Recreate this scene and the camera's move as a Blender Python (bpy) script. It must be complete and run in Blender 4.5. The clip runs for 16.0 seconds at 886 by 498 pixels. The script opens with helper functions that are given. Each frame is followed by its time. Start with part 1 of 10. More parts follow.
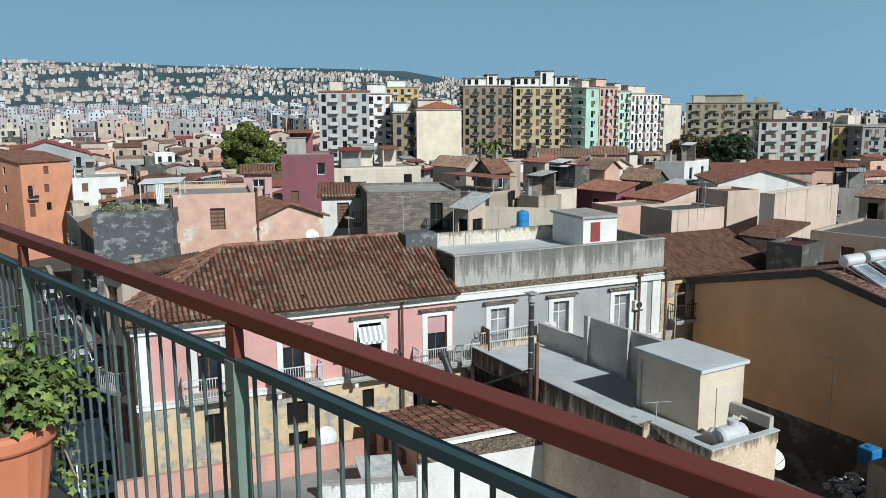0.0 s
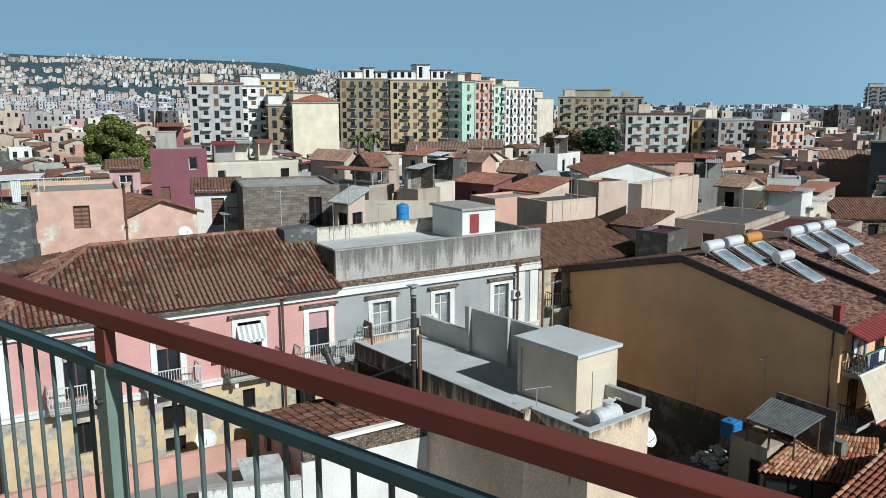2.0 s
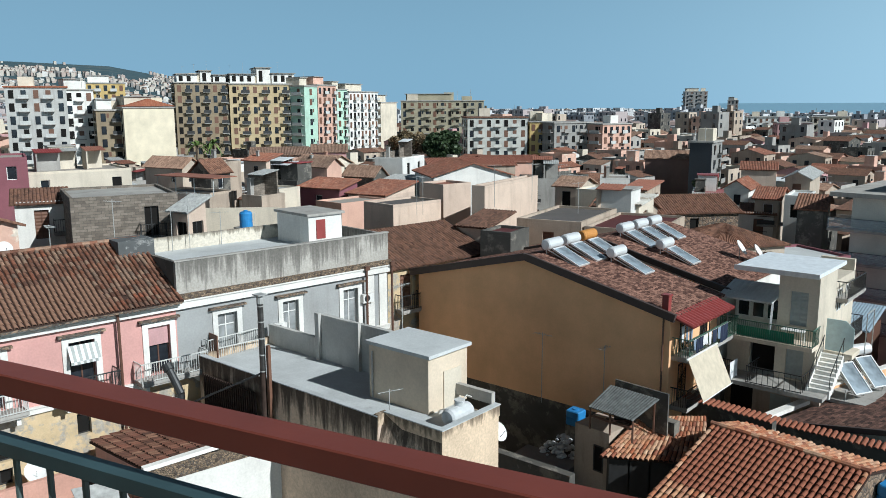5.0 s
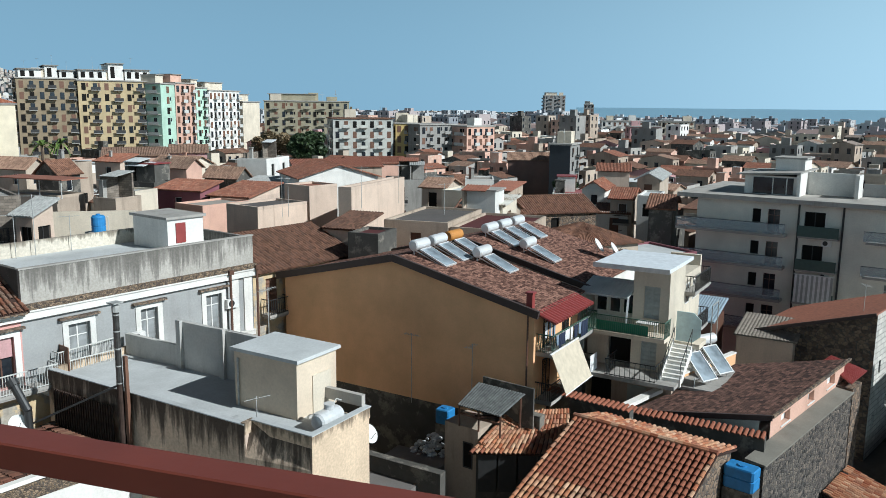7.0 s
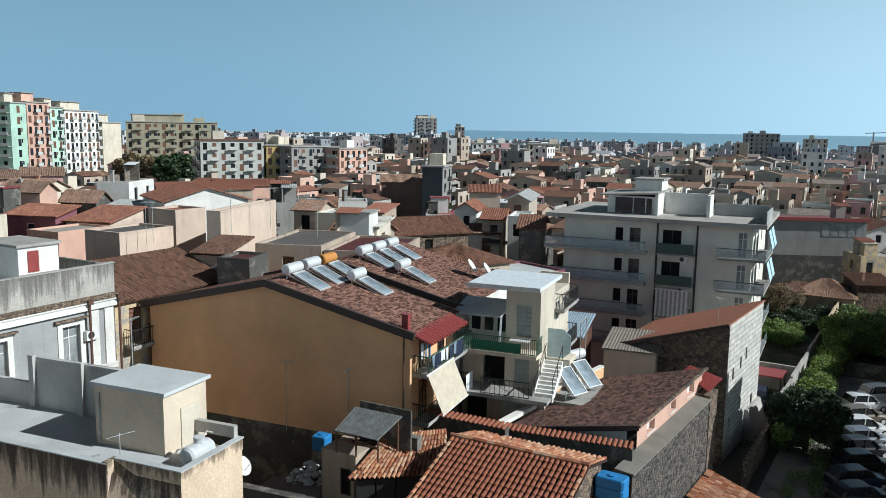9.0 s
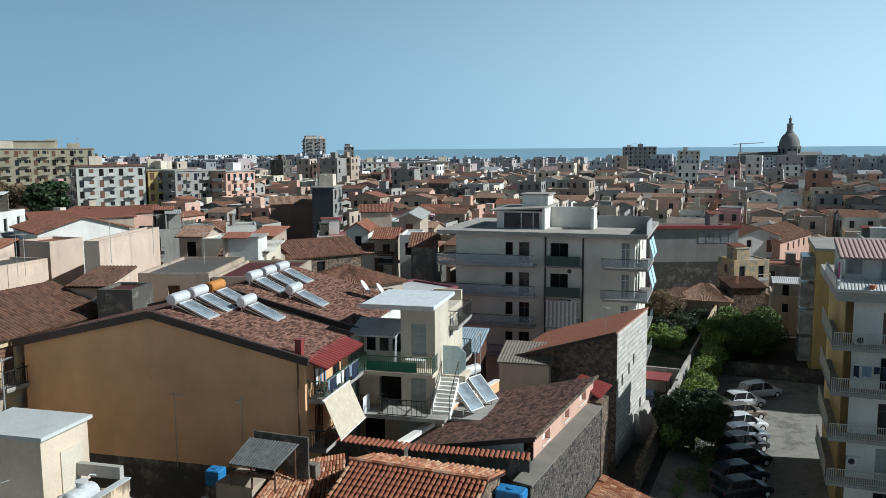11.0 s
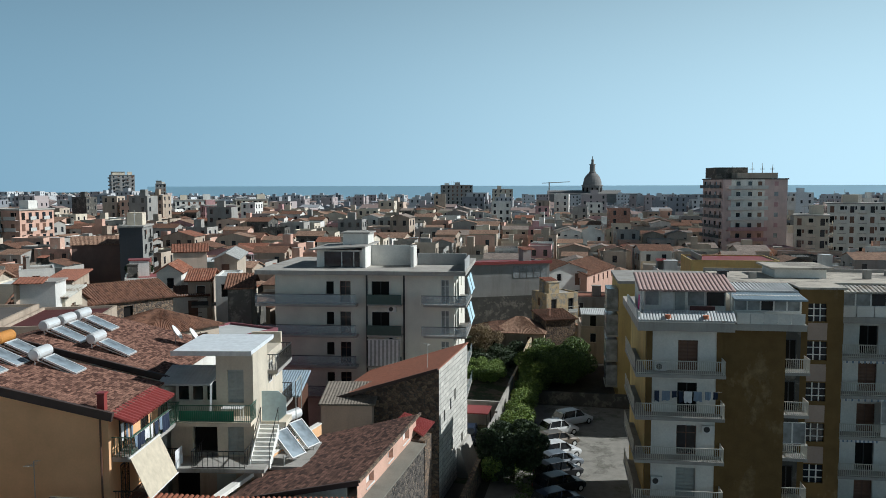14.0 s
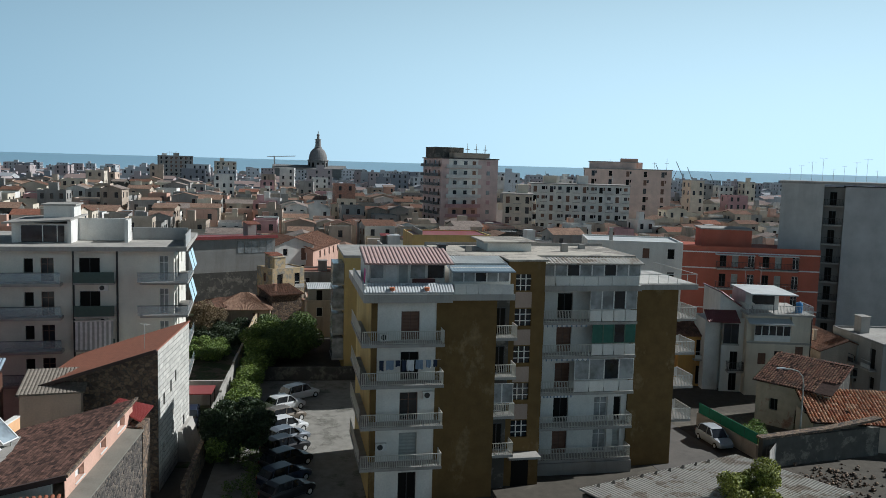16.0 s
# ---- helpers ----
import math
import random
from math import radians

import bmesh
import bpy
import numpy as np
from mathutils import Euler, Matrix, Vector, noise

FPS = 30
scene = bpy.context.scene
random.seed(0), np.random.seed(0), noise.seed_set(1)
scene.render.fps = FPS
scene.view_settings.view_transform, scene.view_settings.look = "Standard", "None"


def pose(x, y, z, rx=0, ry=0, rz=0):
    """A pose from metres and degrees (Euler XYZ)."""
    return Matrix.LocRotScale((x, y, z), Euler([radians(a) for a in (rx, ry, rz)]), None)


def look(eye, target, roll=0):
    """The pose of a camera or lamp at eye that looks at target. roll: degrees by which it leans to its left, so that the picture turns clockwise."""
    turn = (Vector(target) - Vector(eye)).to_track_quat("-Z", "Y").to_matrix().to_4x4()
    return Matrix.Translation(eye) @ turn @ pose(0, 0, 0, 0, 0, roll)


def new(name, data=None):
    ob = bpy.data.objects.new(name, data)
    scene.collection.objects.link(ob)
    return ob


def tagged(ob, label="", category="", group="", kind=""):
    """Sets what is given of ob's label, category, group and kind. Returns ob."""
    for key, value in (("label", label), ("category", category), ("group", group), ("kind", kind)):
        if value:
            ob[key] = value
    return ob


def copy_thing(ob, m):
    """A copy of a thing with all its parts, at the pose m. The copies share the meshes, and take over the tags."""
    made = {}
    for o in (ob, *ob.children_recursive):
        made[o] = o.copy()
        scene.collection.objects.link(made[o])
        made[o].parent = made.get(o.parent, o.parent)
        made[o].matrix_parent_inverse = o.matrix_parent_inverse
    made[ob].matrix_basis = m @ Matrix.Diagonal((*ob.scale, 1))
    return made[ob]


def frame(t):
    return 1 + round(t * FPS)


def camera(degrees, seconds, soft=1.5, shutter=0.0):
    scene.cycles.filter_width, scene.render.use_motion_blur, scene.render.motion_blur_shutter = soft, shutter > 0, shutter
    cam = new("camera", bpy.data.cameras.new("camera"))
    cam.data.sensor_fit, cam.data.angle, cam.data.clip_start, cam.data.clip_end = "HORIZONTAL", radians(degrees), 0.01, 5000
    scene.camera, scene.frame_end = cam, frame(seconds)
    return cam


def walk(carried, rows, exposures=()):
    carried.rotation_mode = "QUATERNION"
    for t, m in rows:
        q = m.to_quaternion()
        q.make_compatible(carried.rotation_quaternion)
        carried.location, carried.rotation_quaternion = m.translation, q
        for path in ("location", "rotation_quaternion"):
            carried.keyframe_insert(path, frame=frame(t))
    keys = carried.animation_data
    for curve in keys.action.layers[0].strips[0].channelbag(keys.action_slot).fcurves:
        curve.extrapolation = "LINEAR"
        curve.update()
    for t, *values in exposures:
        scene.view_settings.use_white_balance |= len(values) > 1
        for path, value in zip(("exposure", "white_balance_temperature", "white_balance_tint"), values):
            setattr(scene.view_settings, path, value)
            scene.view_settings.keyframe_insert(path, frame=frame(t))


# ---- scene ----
cam = camera(57.36, 16.0, 0.65)
# seconds, x, y, z, yaw, pitch, lean
PATH = [
    (0.0, 0.00, -0.00, 25.021, -0.00, -9.90, -0.34),
    (0.5, -0.00, -0.01, 25.025, -1.87, -9.95, -0.36),
    (1.0, -0.01, -0.00, 25.026, -3.94, -10.14, -0.39),
    (1.5, 0.00, 0.02, 25.017, -6.16, -10.29, -0.39),
    (2.0, -0.02, 0.06, 25.003, -8.58, -10.39, -0.10),
    (2.5, 0.01, 0.08, 25.003, -10.49, -10.48, 0.04),
    (3.0, 0.03, 0.08, 24.983, -11.86, -10.32, -0.02),
    (5.5, 0.06, 0.13, 24.988, -21.66, -10.11, 0.07),
    (6.0, 0.07, 0.13, 25.000, -24.12, -10.04, 0.50),
    (6.5, 0.07, 0.17, 24.982, -27.11, -9.94, 0.66),
    (7.0, 0.06, 0.16, 24.990, -28.91, -10.01, 0.55),
    (7.5, 0.08, 0.16, 24.995, -30.66, -9.78, 0.40),
    (8.0, 0.11, 0.18, 24.99, -33.71, -9.33, 0.68),
    (8.5, 0.09, 0.19, 25.00, -36.16, -8.77, 0.73),
    (9.0, 0.13, 0.19, 25.02, -37.83, -8.37, 0.87),
    (11.5, 0.23, 0.05, 25.17, -46.88, -6.27, -0.57),
    (12.0, 0.25, 0.02, 25.22, -47.93, -4.84, -0.82),
    (12.5, 0.30, 0.07, 25.24, -49.61, -4.64, -1.15),
    (13.0, 0.29, 0.04, 25.25, -51.20, -4.20, -1.26),
    (13.5, 0.34, 0.06, 25.27, -55.21, -4.35, -0.91),
    (14.0, 0.55, 0.20, 25.23, -58.00, -4.46, -0.14),
    (14.5, 0.60, 0.20, 25.22, -60.57, -4.60, 0.72),
    (15.0, 0.61, 0.28, 25.18, -66.69, -4.57, 1.80),
    (15.5, 0.66, 0.30, 25.17, -72.94, -4.73, 1.49),
    (16.0, 0.64, 0.35, 25.19, -77.33, -5.99, 1.60),
]


def aim(x, y, z, yaw, pitch, lean):
    ahead = Vector((-math.sin(radians(yaw)) * math.cos(radians(pitch)), math.cos(radians(yaw)) * math.cos(radians(pitch)), math.sin(radians(pitch))))
    eye = Vector((x, y, z))
    return look(eye, eye + ahead, lean)


walk(cam, [(row[0], aim(*row[1:])) for row in PATH],
     exposures=[(0.0, -0.12, 5780, 4), (6.0, 0.02, 5760, 4), (9.0, 0.03, 5800, 4), (12.5, -0.05, 5860, 4), (14.0, -0.12, 5920, 5), (15.5, -0.16, 5940, 6), (16.0, -0.08, 5900, 7)])

# ---- world, sun ----
HAZE_AWAY, HAZE_SUN = (5.2, 8.7, 11.3, 1), (15.6, 20.9, 23.4, 1)
SUN_AZ, SUN_EL = 145.0, 35.0  # clockwise from +y
world = bpy.data.worlds.new("sky")
scene.world = world
world.use_nodes = True
wn = world.node_tree.nodes
sky = wn.new("ShaderNodeTexSky")
sky.sky_type = "NISHITA"
sky.sun_disc = False
sky.sun_elevation, sky.sun_rotation = radians(SUN_EL), radians(SUN_AZ)
sky.altitude, sky.air_density, sky.dust_density, sky.ozone_density = 0, 1.0, 0.3, 3.0
wn["Background"].inputs["Strength"].default_value = 0.05
wl = world.node_tree.links
# pale haze low in the sky, brighter towards the sun
tc = wn.new("ShaderNodeTexCoord")
split = wn.new("ShaderNodeSeparateXYZ")
wl.new(tc.outputs["Generated"], split.inputs[0])
low = wn.new("ShaderNodeMapRange")
low.interpolation_type = "SMOOTHSTEP"
low.inputs["From Min"].default_value, low.inputs["From Max"].default_value = 0.0, 0.58
low.inputs["To Min"].default_value, low.inputs["To Max"].default_value = 0.95, 0.0
wl.new(split.outputs["Z"], low.inputs["Value"])
dot = wn.new("ShaderNodeVectorMath")
dot.operation = "DOT_PRODUCT"
dot.inputs[1].default_value = (math.sin(radians(SUN_AZ)), math.cos(radians(SUN_AZ)), 0.0)
wl.new(tc.outputs["Generated"], dot.inputs[0])
glow = wn.new("ShaderNodeMapRange")
glow.interpolation_type = "SMOOTHSTEP"
glow.inputs["From Min"].default_value, glow.inputs["From Max"].default_value = -0.65, 0.92
glow.inputs["To Min"].default_value, glow.inputs["To Max"].default_value = 0.0, 1.0
wl.new(dot.outputs["Value"], glow.inputs["Value"])
haze = wn.new("ShaderNodeMix")
haze.data_type = "RGBA"
haze.inputs[6].default_value, haze.inputs[7].default_value = HAZE_AWAY, HAZE_SUN
wl.new(glow.outputs[0], haze.inputs[0])
blend = wn.new("ShaderNodeMix")
blend.data_type = "RGBA"
wl.new(low.outputs[0], blend.inputs[0])
deep = wn.new("ShaderNodeMix")
deep.data_type, deep.blend_type = "RGBA", "MULTIPLY"
deep.inputs[0].default_value, deep.inputs[7].default_value = 1.0, (0.54, 0.42, 0.345, 1)
wl.new(sky.outputs[0], deep.inputs[6])
wl.new(deep.outputs[2], blend.inputs[6])
wl.new(haze.outputs[2], blend.inputs[7])
wl.new(blend.outputs[2], wn["Background"].inputs["Color"])
sun_data = bpy.data.lights.new("sun", "SUN")
sun_data.energy, sun_data.angle, sun_data.color = 5.0, radians(0.53), (1.0, 0.965, 0.91)
sun = new("sun", sun_data)
sun_dir = Vector((math.sin(radians(SUN_AZ)) * math.cos(radians(SUN_EL)), math.cos(radians(SUN_AZ)) * math.cos(radians(SUN_EL)), math.sin(radians(SUN_EL))))
sun.matrix_world = look(sun_dir * 300, (0, 0, 0))

# ---- materials ----
def material(name, build, rough=0.85, metal=0.0):
    m = bpy.data.materials.new(name)
    m.use_nodes = True
    nt = m.node_tree
    bsdf = nt.nodes["Principled BSDF"]
    bsdf.inputs["Roughness"].default_value = rough
    bsdf.inputs["Metallic"].default_value = metal
    if rough >= 0.8:
        bsdf.inputs["Specular IOR Level"].default_value = 0.2
    build(nt, bsdf)
    return m


def node(nt, kind, **values):
    n = nt.nodes.new(kind)
    for key, value in values.items():
        n.inputs[key.replace("_", " ")].default_value = value
    return n


def ramp(nt, source, stops):
    r = nt.nodes.new("ShaderNodeValToRGB")
    while len(r.color_ramp.elements) < len(stops):
        r.color_ramp.elements.new(0.5)
    for e, (at, c) in zip(r.color_ramp.elements, stops):
        e.position, e.color = at, (*c, 1) if len(c) == 3 else c
    nt.links.new(source, r.inputs["Fac"])
    return r.outputs["Color"]


def mixed(nt, fac, a, b, mode="MIX"):
    m = nt.nodes.new("ShaderNodeMix")
    m.data_type, m.blend_type = "RGBA", mode
    for socket, value in ((m.inputs[0], fac), (m.inputs[6], a), (m.inputs[7], b)):
        if isinstance(value, bpy.types.NodeSocket):
            nt.links.new(value, socket)
        else:
            socket.default_value = value if isinstance(value, float) else (*value, 1)[:4]
    return m.outputs[2]


def coords(nt, scale=(1, 1, 1), space="Object"):
    tc = nt.nodes.new("ShaderNodeTexCoord")
    mp = nt.nodes.new("ShaderNodeMapping")
    mp.inputs["Scale"].default_value = scale
    nt.links.new(tc.outputs[space], mp.inputs["Vector"])
    return mp.outputs["Vector"]


def fbm(nt, scale, detail=4.0, stretch=(1, 1, 1), rough=0.6):
    n = node(nt, "ShaderNodeTexNoise", Scale=scale, Detail=detail, Roughness=rough)
    nt.links.new(coords(nt, stretch), n.inputs["Vector"])
    return n.outputs["Fac"]


def bump(nt, bsdf, height, strength=0.3, distance=0.02):
    b = node(nt, "ShaderNodeBump", Strength=strength, Distance=distance)
    nt.links.new(height, b.inputs["Height"])
    nt.links.new(b.outputs["Normal"], bsdf.inputs["Normal"])


def dim(c, k):
    return tuple(v * k for v in c)


def plaster(name, col, stain=0.5, tone=(0.16, 0.14, 0.12), vary=0.12, rough=0.9):
    """Painted or bare render: cloudy tone, streaks that run down, fine grain."""
    def build(nt, bsdf):
        cloud = ramp(nt, fbm(nt, 0.35, 5), [(0.3, dim(col, 0.82)), (0.7, dim(col, 1.08))])
        streak = ramp(nt, fbm(nt, 1.0, 6, (0.8, 0.8, 0.13), 0.68), [(0.5, (0, 0, 0)), (0.78, (stain, stain, stain))])
        worn = mixed(nt, streak, cloud, tone)
        grain = ramp(nt, fbm(nt, 9.0, 3), [(0.3, (1 - vary,) * 3), (0.7, (1.0,) * 3)])
        both = mixed(nt, 1.0, worn, grain, "MULTIPLY")
        info = nt.nodes.new("ShaderNodeObjectInfo")
        each = ramp(nt, info.outputs["Random"], [(0.0, (0.9, 0.9, 0.9)), (1.0, (1.06, 1.05, 1.03))])
        nt.links.new(mixed(nt, 1.0, both, each, "MULTIPLY"), bsdf.inputs["Base Color"])
        bump(nt, bsdf, fbm(nt, 14.0, 5), 0.25, 0.02)
    return material(name, build, rough)


def patched(name, col, patch, at=0.56, scale=0.5, stretch=(1, 1, 1)):
    """Wall whose coat has come away in patches over another tone."""
    def build(nt, bsdf):
        a = ramp(nt, fbm(nt, 1.2, 6), [(0.3, dim(col, 0.8)), (0.7, dim(col, 1.1))])
        b = ramp(nt, fbm(nt, 3.0, 6), [(0.3, dim(patch, 0.6)), (0.7, dim(patch, 1.15))])
        f = ramp(nt, fbm(nt, scale, 8, stretch, 0.7), [(at - 0.03, (0, 0, 0)), (at + 0.03, (1, 1, 1))])
        nt.links.new(mixed(nt, f, a, b), bsdf.inputs["Base Color"])
        bump(nt, bsdf, fbm(nt, 8.0, 6), 0.5, 0.03)
    return material(name, build, 0.92)


def plain(name, col, rough=0.5, metal=0.0, vary=0.15):
    def build(nt, bsdf):
        c = ramp(nt, fbm(nt, 3.0, 5), [(0.3, dim(col, 1 - vary)), (0.7, dim(col, 1 + vary * 0.6))])
        nt.links.new(c, bsdf.inputs["Base Color"])
        bump(nt, bsdf, fbm(nt, 30.0, 2), 0.08, 0.005)
    return material(name, build, rough, metal)


def tile_pieces(name, cols, dirt=0.55):
    """Clay pieces, each island with its own firing, lichen and soot over them."""
    def build(nt, bsdf):
        geo = nt.nodes.new("ShaderNodeNewGeometry")
        n = len(cols)
        each = ramp(nt, geo.outputs["Random Per Island"], [(i / max(n - 1, 1), c) for i, c in enumerate(cols)])
        soot = ramp(nt, fbm(nt, 0.6, 7, rough=0.7), [(0.4, (0, 0, 0)), (0.72, (dirt,) * 3)])
        c = mixed(nt, soot, each, (0.07, 0.05, 0.04))
        grit = ramp(nt, fbm(nt, 11.0, 4), [(0.3, (0.72,) * 3), (0.7, (1.05,) * 3)])
        nt.links.new(mixed(nt, 1.0, c, grit, "MULTIPLY"), bsdf.inputs["Base Color"])
        bump(nt, bsdf, fbm(nt, 25.0, 4), 0.3, 0.01)
    return material(name, build, 0.9)


def tile_field(name, cols, dirt=0.5, cell=(4.5, 2.6, 2.6)):
    """Far tiled slopes: tone by cell, soot over it."""
    def build(nt, bsdf):
        v = nt.nodes.new("ShaderNodeTexVoronoi")
        v.inputs["Scale"].default_value = 1.0
        nt.links.new(coords(nt, cell), v.inputs["Vector"])
        sep = nt.nodes.new("ShaderNodeSeparateColor")
        nt.links.new(v.outputs["Color"], sep.inputs["Color"])
        n = len(cols)
        each = ramp(nt, sep.outputs[0], [(i / max(n - 1, 1), c) for i, c in enumerate(cols)])
        soot = ramp(nt, fbm(nt, 0.5, 7, rough=0.7), [(0.42, (0, 0, 0)), (0.75, (dirt,) * 3)])
        c = mixed(nt, soot, each, (0.08, 0.06, 0.05))
        info = nt.nodes.new("ShaderNodeObjectInfo")
        tone = ramp(nt, info.outputs["Random"], [(0.0, (0.7, 0.68, 0.68)), (1.0, (1.15, 1.05, 1.0))])
        nt.links.new(mixed(nt, 1.0, c, tone, "MULTIPLY"), bsdf.inputs["Base Color"])
        bump(nt, bsdf, v.outputs["Distance"], 0.3, 0.03)
    return material(name, build, 0.9)


def stone(name, cols, scale=2.2, joint=(0.12, 0.11, 0.10), stretch=(1, 1, 1.3)):
    """Rubble masonry."""
    def build(nt, bsdf):
        v = nt.nodes.new("ShaderNodeTexVoronoi")
        v.inputs["Scale"].default_value = scale
        nt.links.new(coords(nt, stretch), v.inputs["Vector"])
        e = nt.nodes.new("ShaderNodeTexVoronoi")
        e.feature = "DISTANCE_TO_EDGE"
        e.inputs["Scale"].default_value = scale
        nt.links.new(coords(nt, stretch), e.inputs["Vector"])
        sep = nt.nodes.new("ShaderNodeSeparateColor")
        nt.links.new(v.outputs["Color"], sep.inputs["Color"])
        n = len(cols)
        each = ramp(nt, sep.outputs[0], [(i / max(n - 1, 1), c) for i, c in enumerate(cols)])
        gap = ramp(nt, e.outputs["Distance"], [(0.02, (1, 1, 1)), (0.08, (0, 0, 0))])
        grit = ramp(nt, fbm(nt, 6.0, 6), [(0.3, (0.6,) * 3), (0.7, (1.1,) * 3)])
        c = mixed(nt, 1.0, mixed(nt, gap, each, joint), grit, "MULTIPLY")
        nt.links.new(c, bsdf.inputs["Base Color"])
        h = ramp(nt, e.outputs["Distance"], [(0.0, (0, 0, 0)), (0.2, (1, 1, 1))])
        bump(nt, bsdf, h, 0.7, 0.06)
    return material(name, build, 0.95)


def courses(name, col, joint, size=(0.5, 0.2), tone=0.25, mortar=0.012):
    """Blockwork in courses, on walls that run along x or y."""
    def build(nt, bsdf):
        tc = nt.nodes.new("ShaderNodeTexCoord")
        sep = nt.nodes.new("ShaderNodeSeparateXYZ")
        nt.links.new(tc.outputs["Object"], sep.inputs[0])
        add = nt.nodes.new("ShaderNodeMath")
        nt.links.new(sep.outputs[0], add.inputs[0]), nt.links.new(sep.outputs[1], add.inputs[1])
        comb = nt.nodes.new("ShaderNodeCombineXYZ")
        nt.links.new(add.outputs[0], comb.inputs[0]), nt.links.new(sep.outputs[2], comb.inputs[1])
        b = nt.nodes.new("ShaderNodeTexBrick")
        b.inputs["Color1"].default_value, b.inputs["Color2"].default_value = (*dim(col, 1 - tone), 1), (*dim(col, 1 + tone), 1)
        b.inputs["Mortar"].default_value = (*joint, 1)
        b.inputs["Scale"].default_value, b.inputs["Mortar Size"].default_value = 1.0, mortar
        b.inputs["Brick Width"].default_value, b.inputs["Row Height"].default_value = size
        nt.links.new(comb.outputs[0], b.inputs["Vector"])
        grit = ramp(nt, fbm(nt, 1.5, 8, rough=0.7), [(0.3, (0.6,) * 3), (0.7, (1.1,) * 3)])
        nt.links.new(mixed(nt, 1.0, b.outputs["Color"], grit, "MULTIPLY"), bsdf.inputs["Base Color"])
        bump(nt, bsdf, b.outputs["Fac"], -0.4, 0.02)
    return material(name, build, 0.92)


def glassy(name, col, rough=0.12):
    def build(nt, bsdf):
        c = ramp(nt, fbm(nt, 0.8, 3), [(0.35, dim(col, 0.6)), (0.65, dim(col, 1.4))])
        nt.links.new(c, bsdf.inputs["Base Color"])
        bsdf.inputs["Specular IOR Level"].default_value = 0.6
    return material(name, build, rough)


def leafy(name, dark, light):
    def build(nt, bsdf):
        geo = nt.nodes.new("ShaderNodeNewGeometry")
        each = ramp(nt, geo.outputs["Random Per Island"], [(0.0, dark), (0.7, light), (1.0, dim(light, 1.5))])
        nt.links.new(each, bsdf.inputs["Base Color"])
        bsdf.inputs["Transmission Weight"].default_value = 0.0
    return material(name, build, 0.6)


PINK = plaster("pink_paint", (0.72, 0.40, 0.36), 0.22, (0.45, 0.3, 0.27))
GREY_BLUE = plaster("blue_grey_paint", (0.40, 0.405, 0.40), 0.35)
WHITE = plaster("white_paint", (0.81, 0.79, 0.745), 0.25)
CREAM = plaster("cream_paint", (0.71, 0.63, 0.51), 0.32)
BEIGE = plaster("beige_render", (0.55, 0.46, 0.37), 0.5)
SALMON = plaster("salmon_paint", (0.66, 0.42, 0.33), 0.35)
ROSE = plaster("rose_paint", (0.60, 0.36, 0.36), 0.35)
OCHRE = plaster("ochre_paint", (0.92, 0.55, 0.30), 0.06, vary=0.06)
OCHRE_DARK = patched("ochre_brown_paint", (0.165, 0.105, 0.042), (0.235, 0.16, 0.078), 0.60, 0.45, (1, 1, 0.6))
YELLOW = plaster("yellow_paint", (0.66, 0.48, 0.20), 0.4)
RED_PAINT = plaster("brick_red_paint", (0.50, 0.15, 0.10), 0.3)
ORANGE = plaster("orange_paint", (0.64, 0.30, 0.18), 0.3)
MAROON = plaster("maroon_paint", (0.28, 0.11, 0.13), 0.3)
GREYWALL = plaster("grey_render", (0.34, 0.33, 0.31), 0.6)
CONCRETE = plaster("concrete", (0.42, 0.40, 0.37), 0.6, (0.12, 0.11, 0.10))
STAINED = plaster("water_stained_render", (0.48, 0.39, 0.31), 0.7, (0.10, 0.08, 0.065))
PEACH = plaster("peach_render", (0.66, 0.52, 0.42), 0.36, (0.20, 0.15, 0.12))


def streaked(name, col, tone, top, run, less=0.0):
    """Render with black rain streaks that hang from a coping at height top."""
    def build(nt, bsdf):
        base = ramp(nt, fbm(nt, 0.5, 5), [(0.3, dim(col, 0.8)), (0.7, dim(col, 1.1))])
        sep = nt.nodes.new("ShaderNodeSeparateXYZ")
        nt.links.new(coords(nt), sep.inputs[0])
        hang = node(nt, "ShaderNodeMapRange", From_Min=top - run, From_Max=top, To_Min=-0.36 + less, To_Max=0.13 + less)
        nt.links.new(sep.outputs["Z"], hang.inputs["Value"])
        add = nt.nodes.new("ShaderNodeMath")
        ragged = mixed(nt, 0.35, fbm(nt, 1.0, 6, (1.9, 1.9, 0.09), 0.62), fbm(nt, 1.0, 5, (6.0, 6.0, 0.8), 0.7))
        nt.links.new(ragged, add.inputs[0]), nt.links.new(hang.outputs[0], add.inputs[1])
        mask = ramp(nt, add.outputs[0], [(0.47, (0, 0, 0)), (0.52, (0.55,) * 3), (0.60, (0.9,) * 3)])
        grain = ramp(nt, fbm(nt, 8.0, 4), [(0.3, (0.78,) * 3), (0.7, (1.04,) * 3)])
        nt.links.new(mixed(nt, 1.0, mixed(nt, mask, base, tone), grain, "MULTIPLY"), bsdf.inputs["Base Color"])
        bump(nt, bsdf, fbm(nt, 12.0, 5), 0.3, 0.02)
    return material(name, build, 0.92)


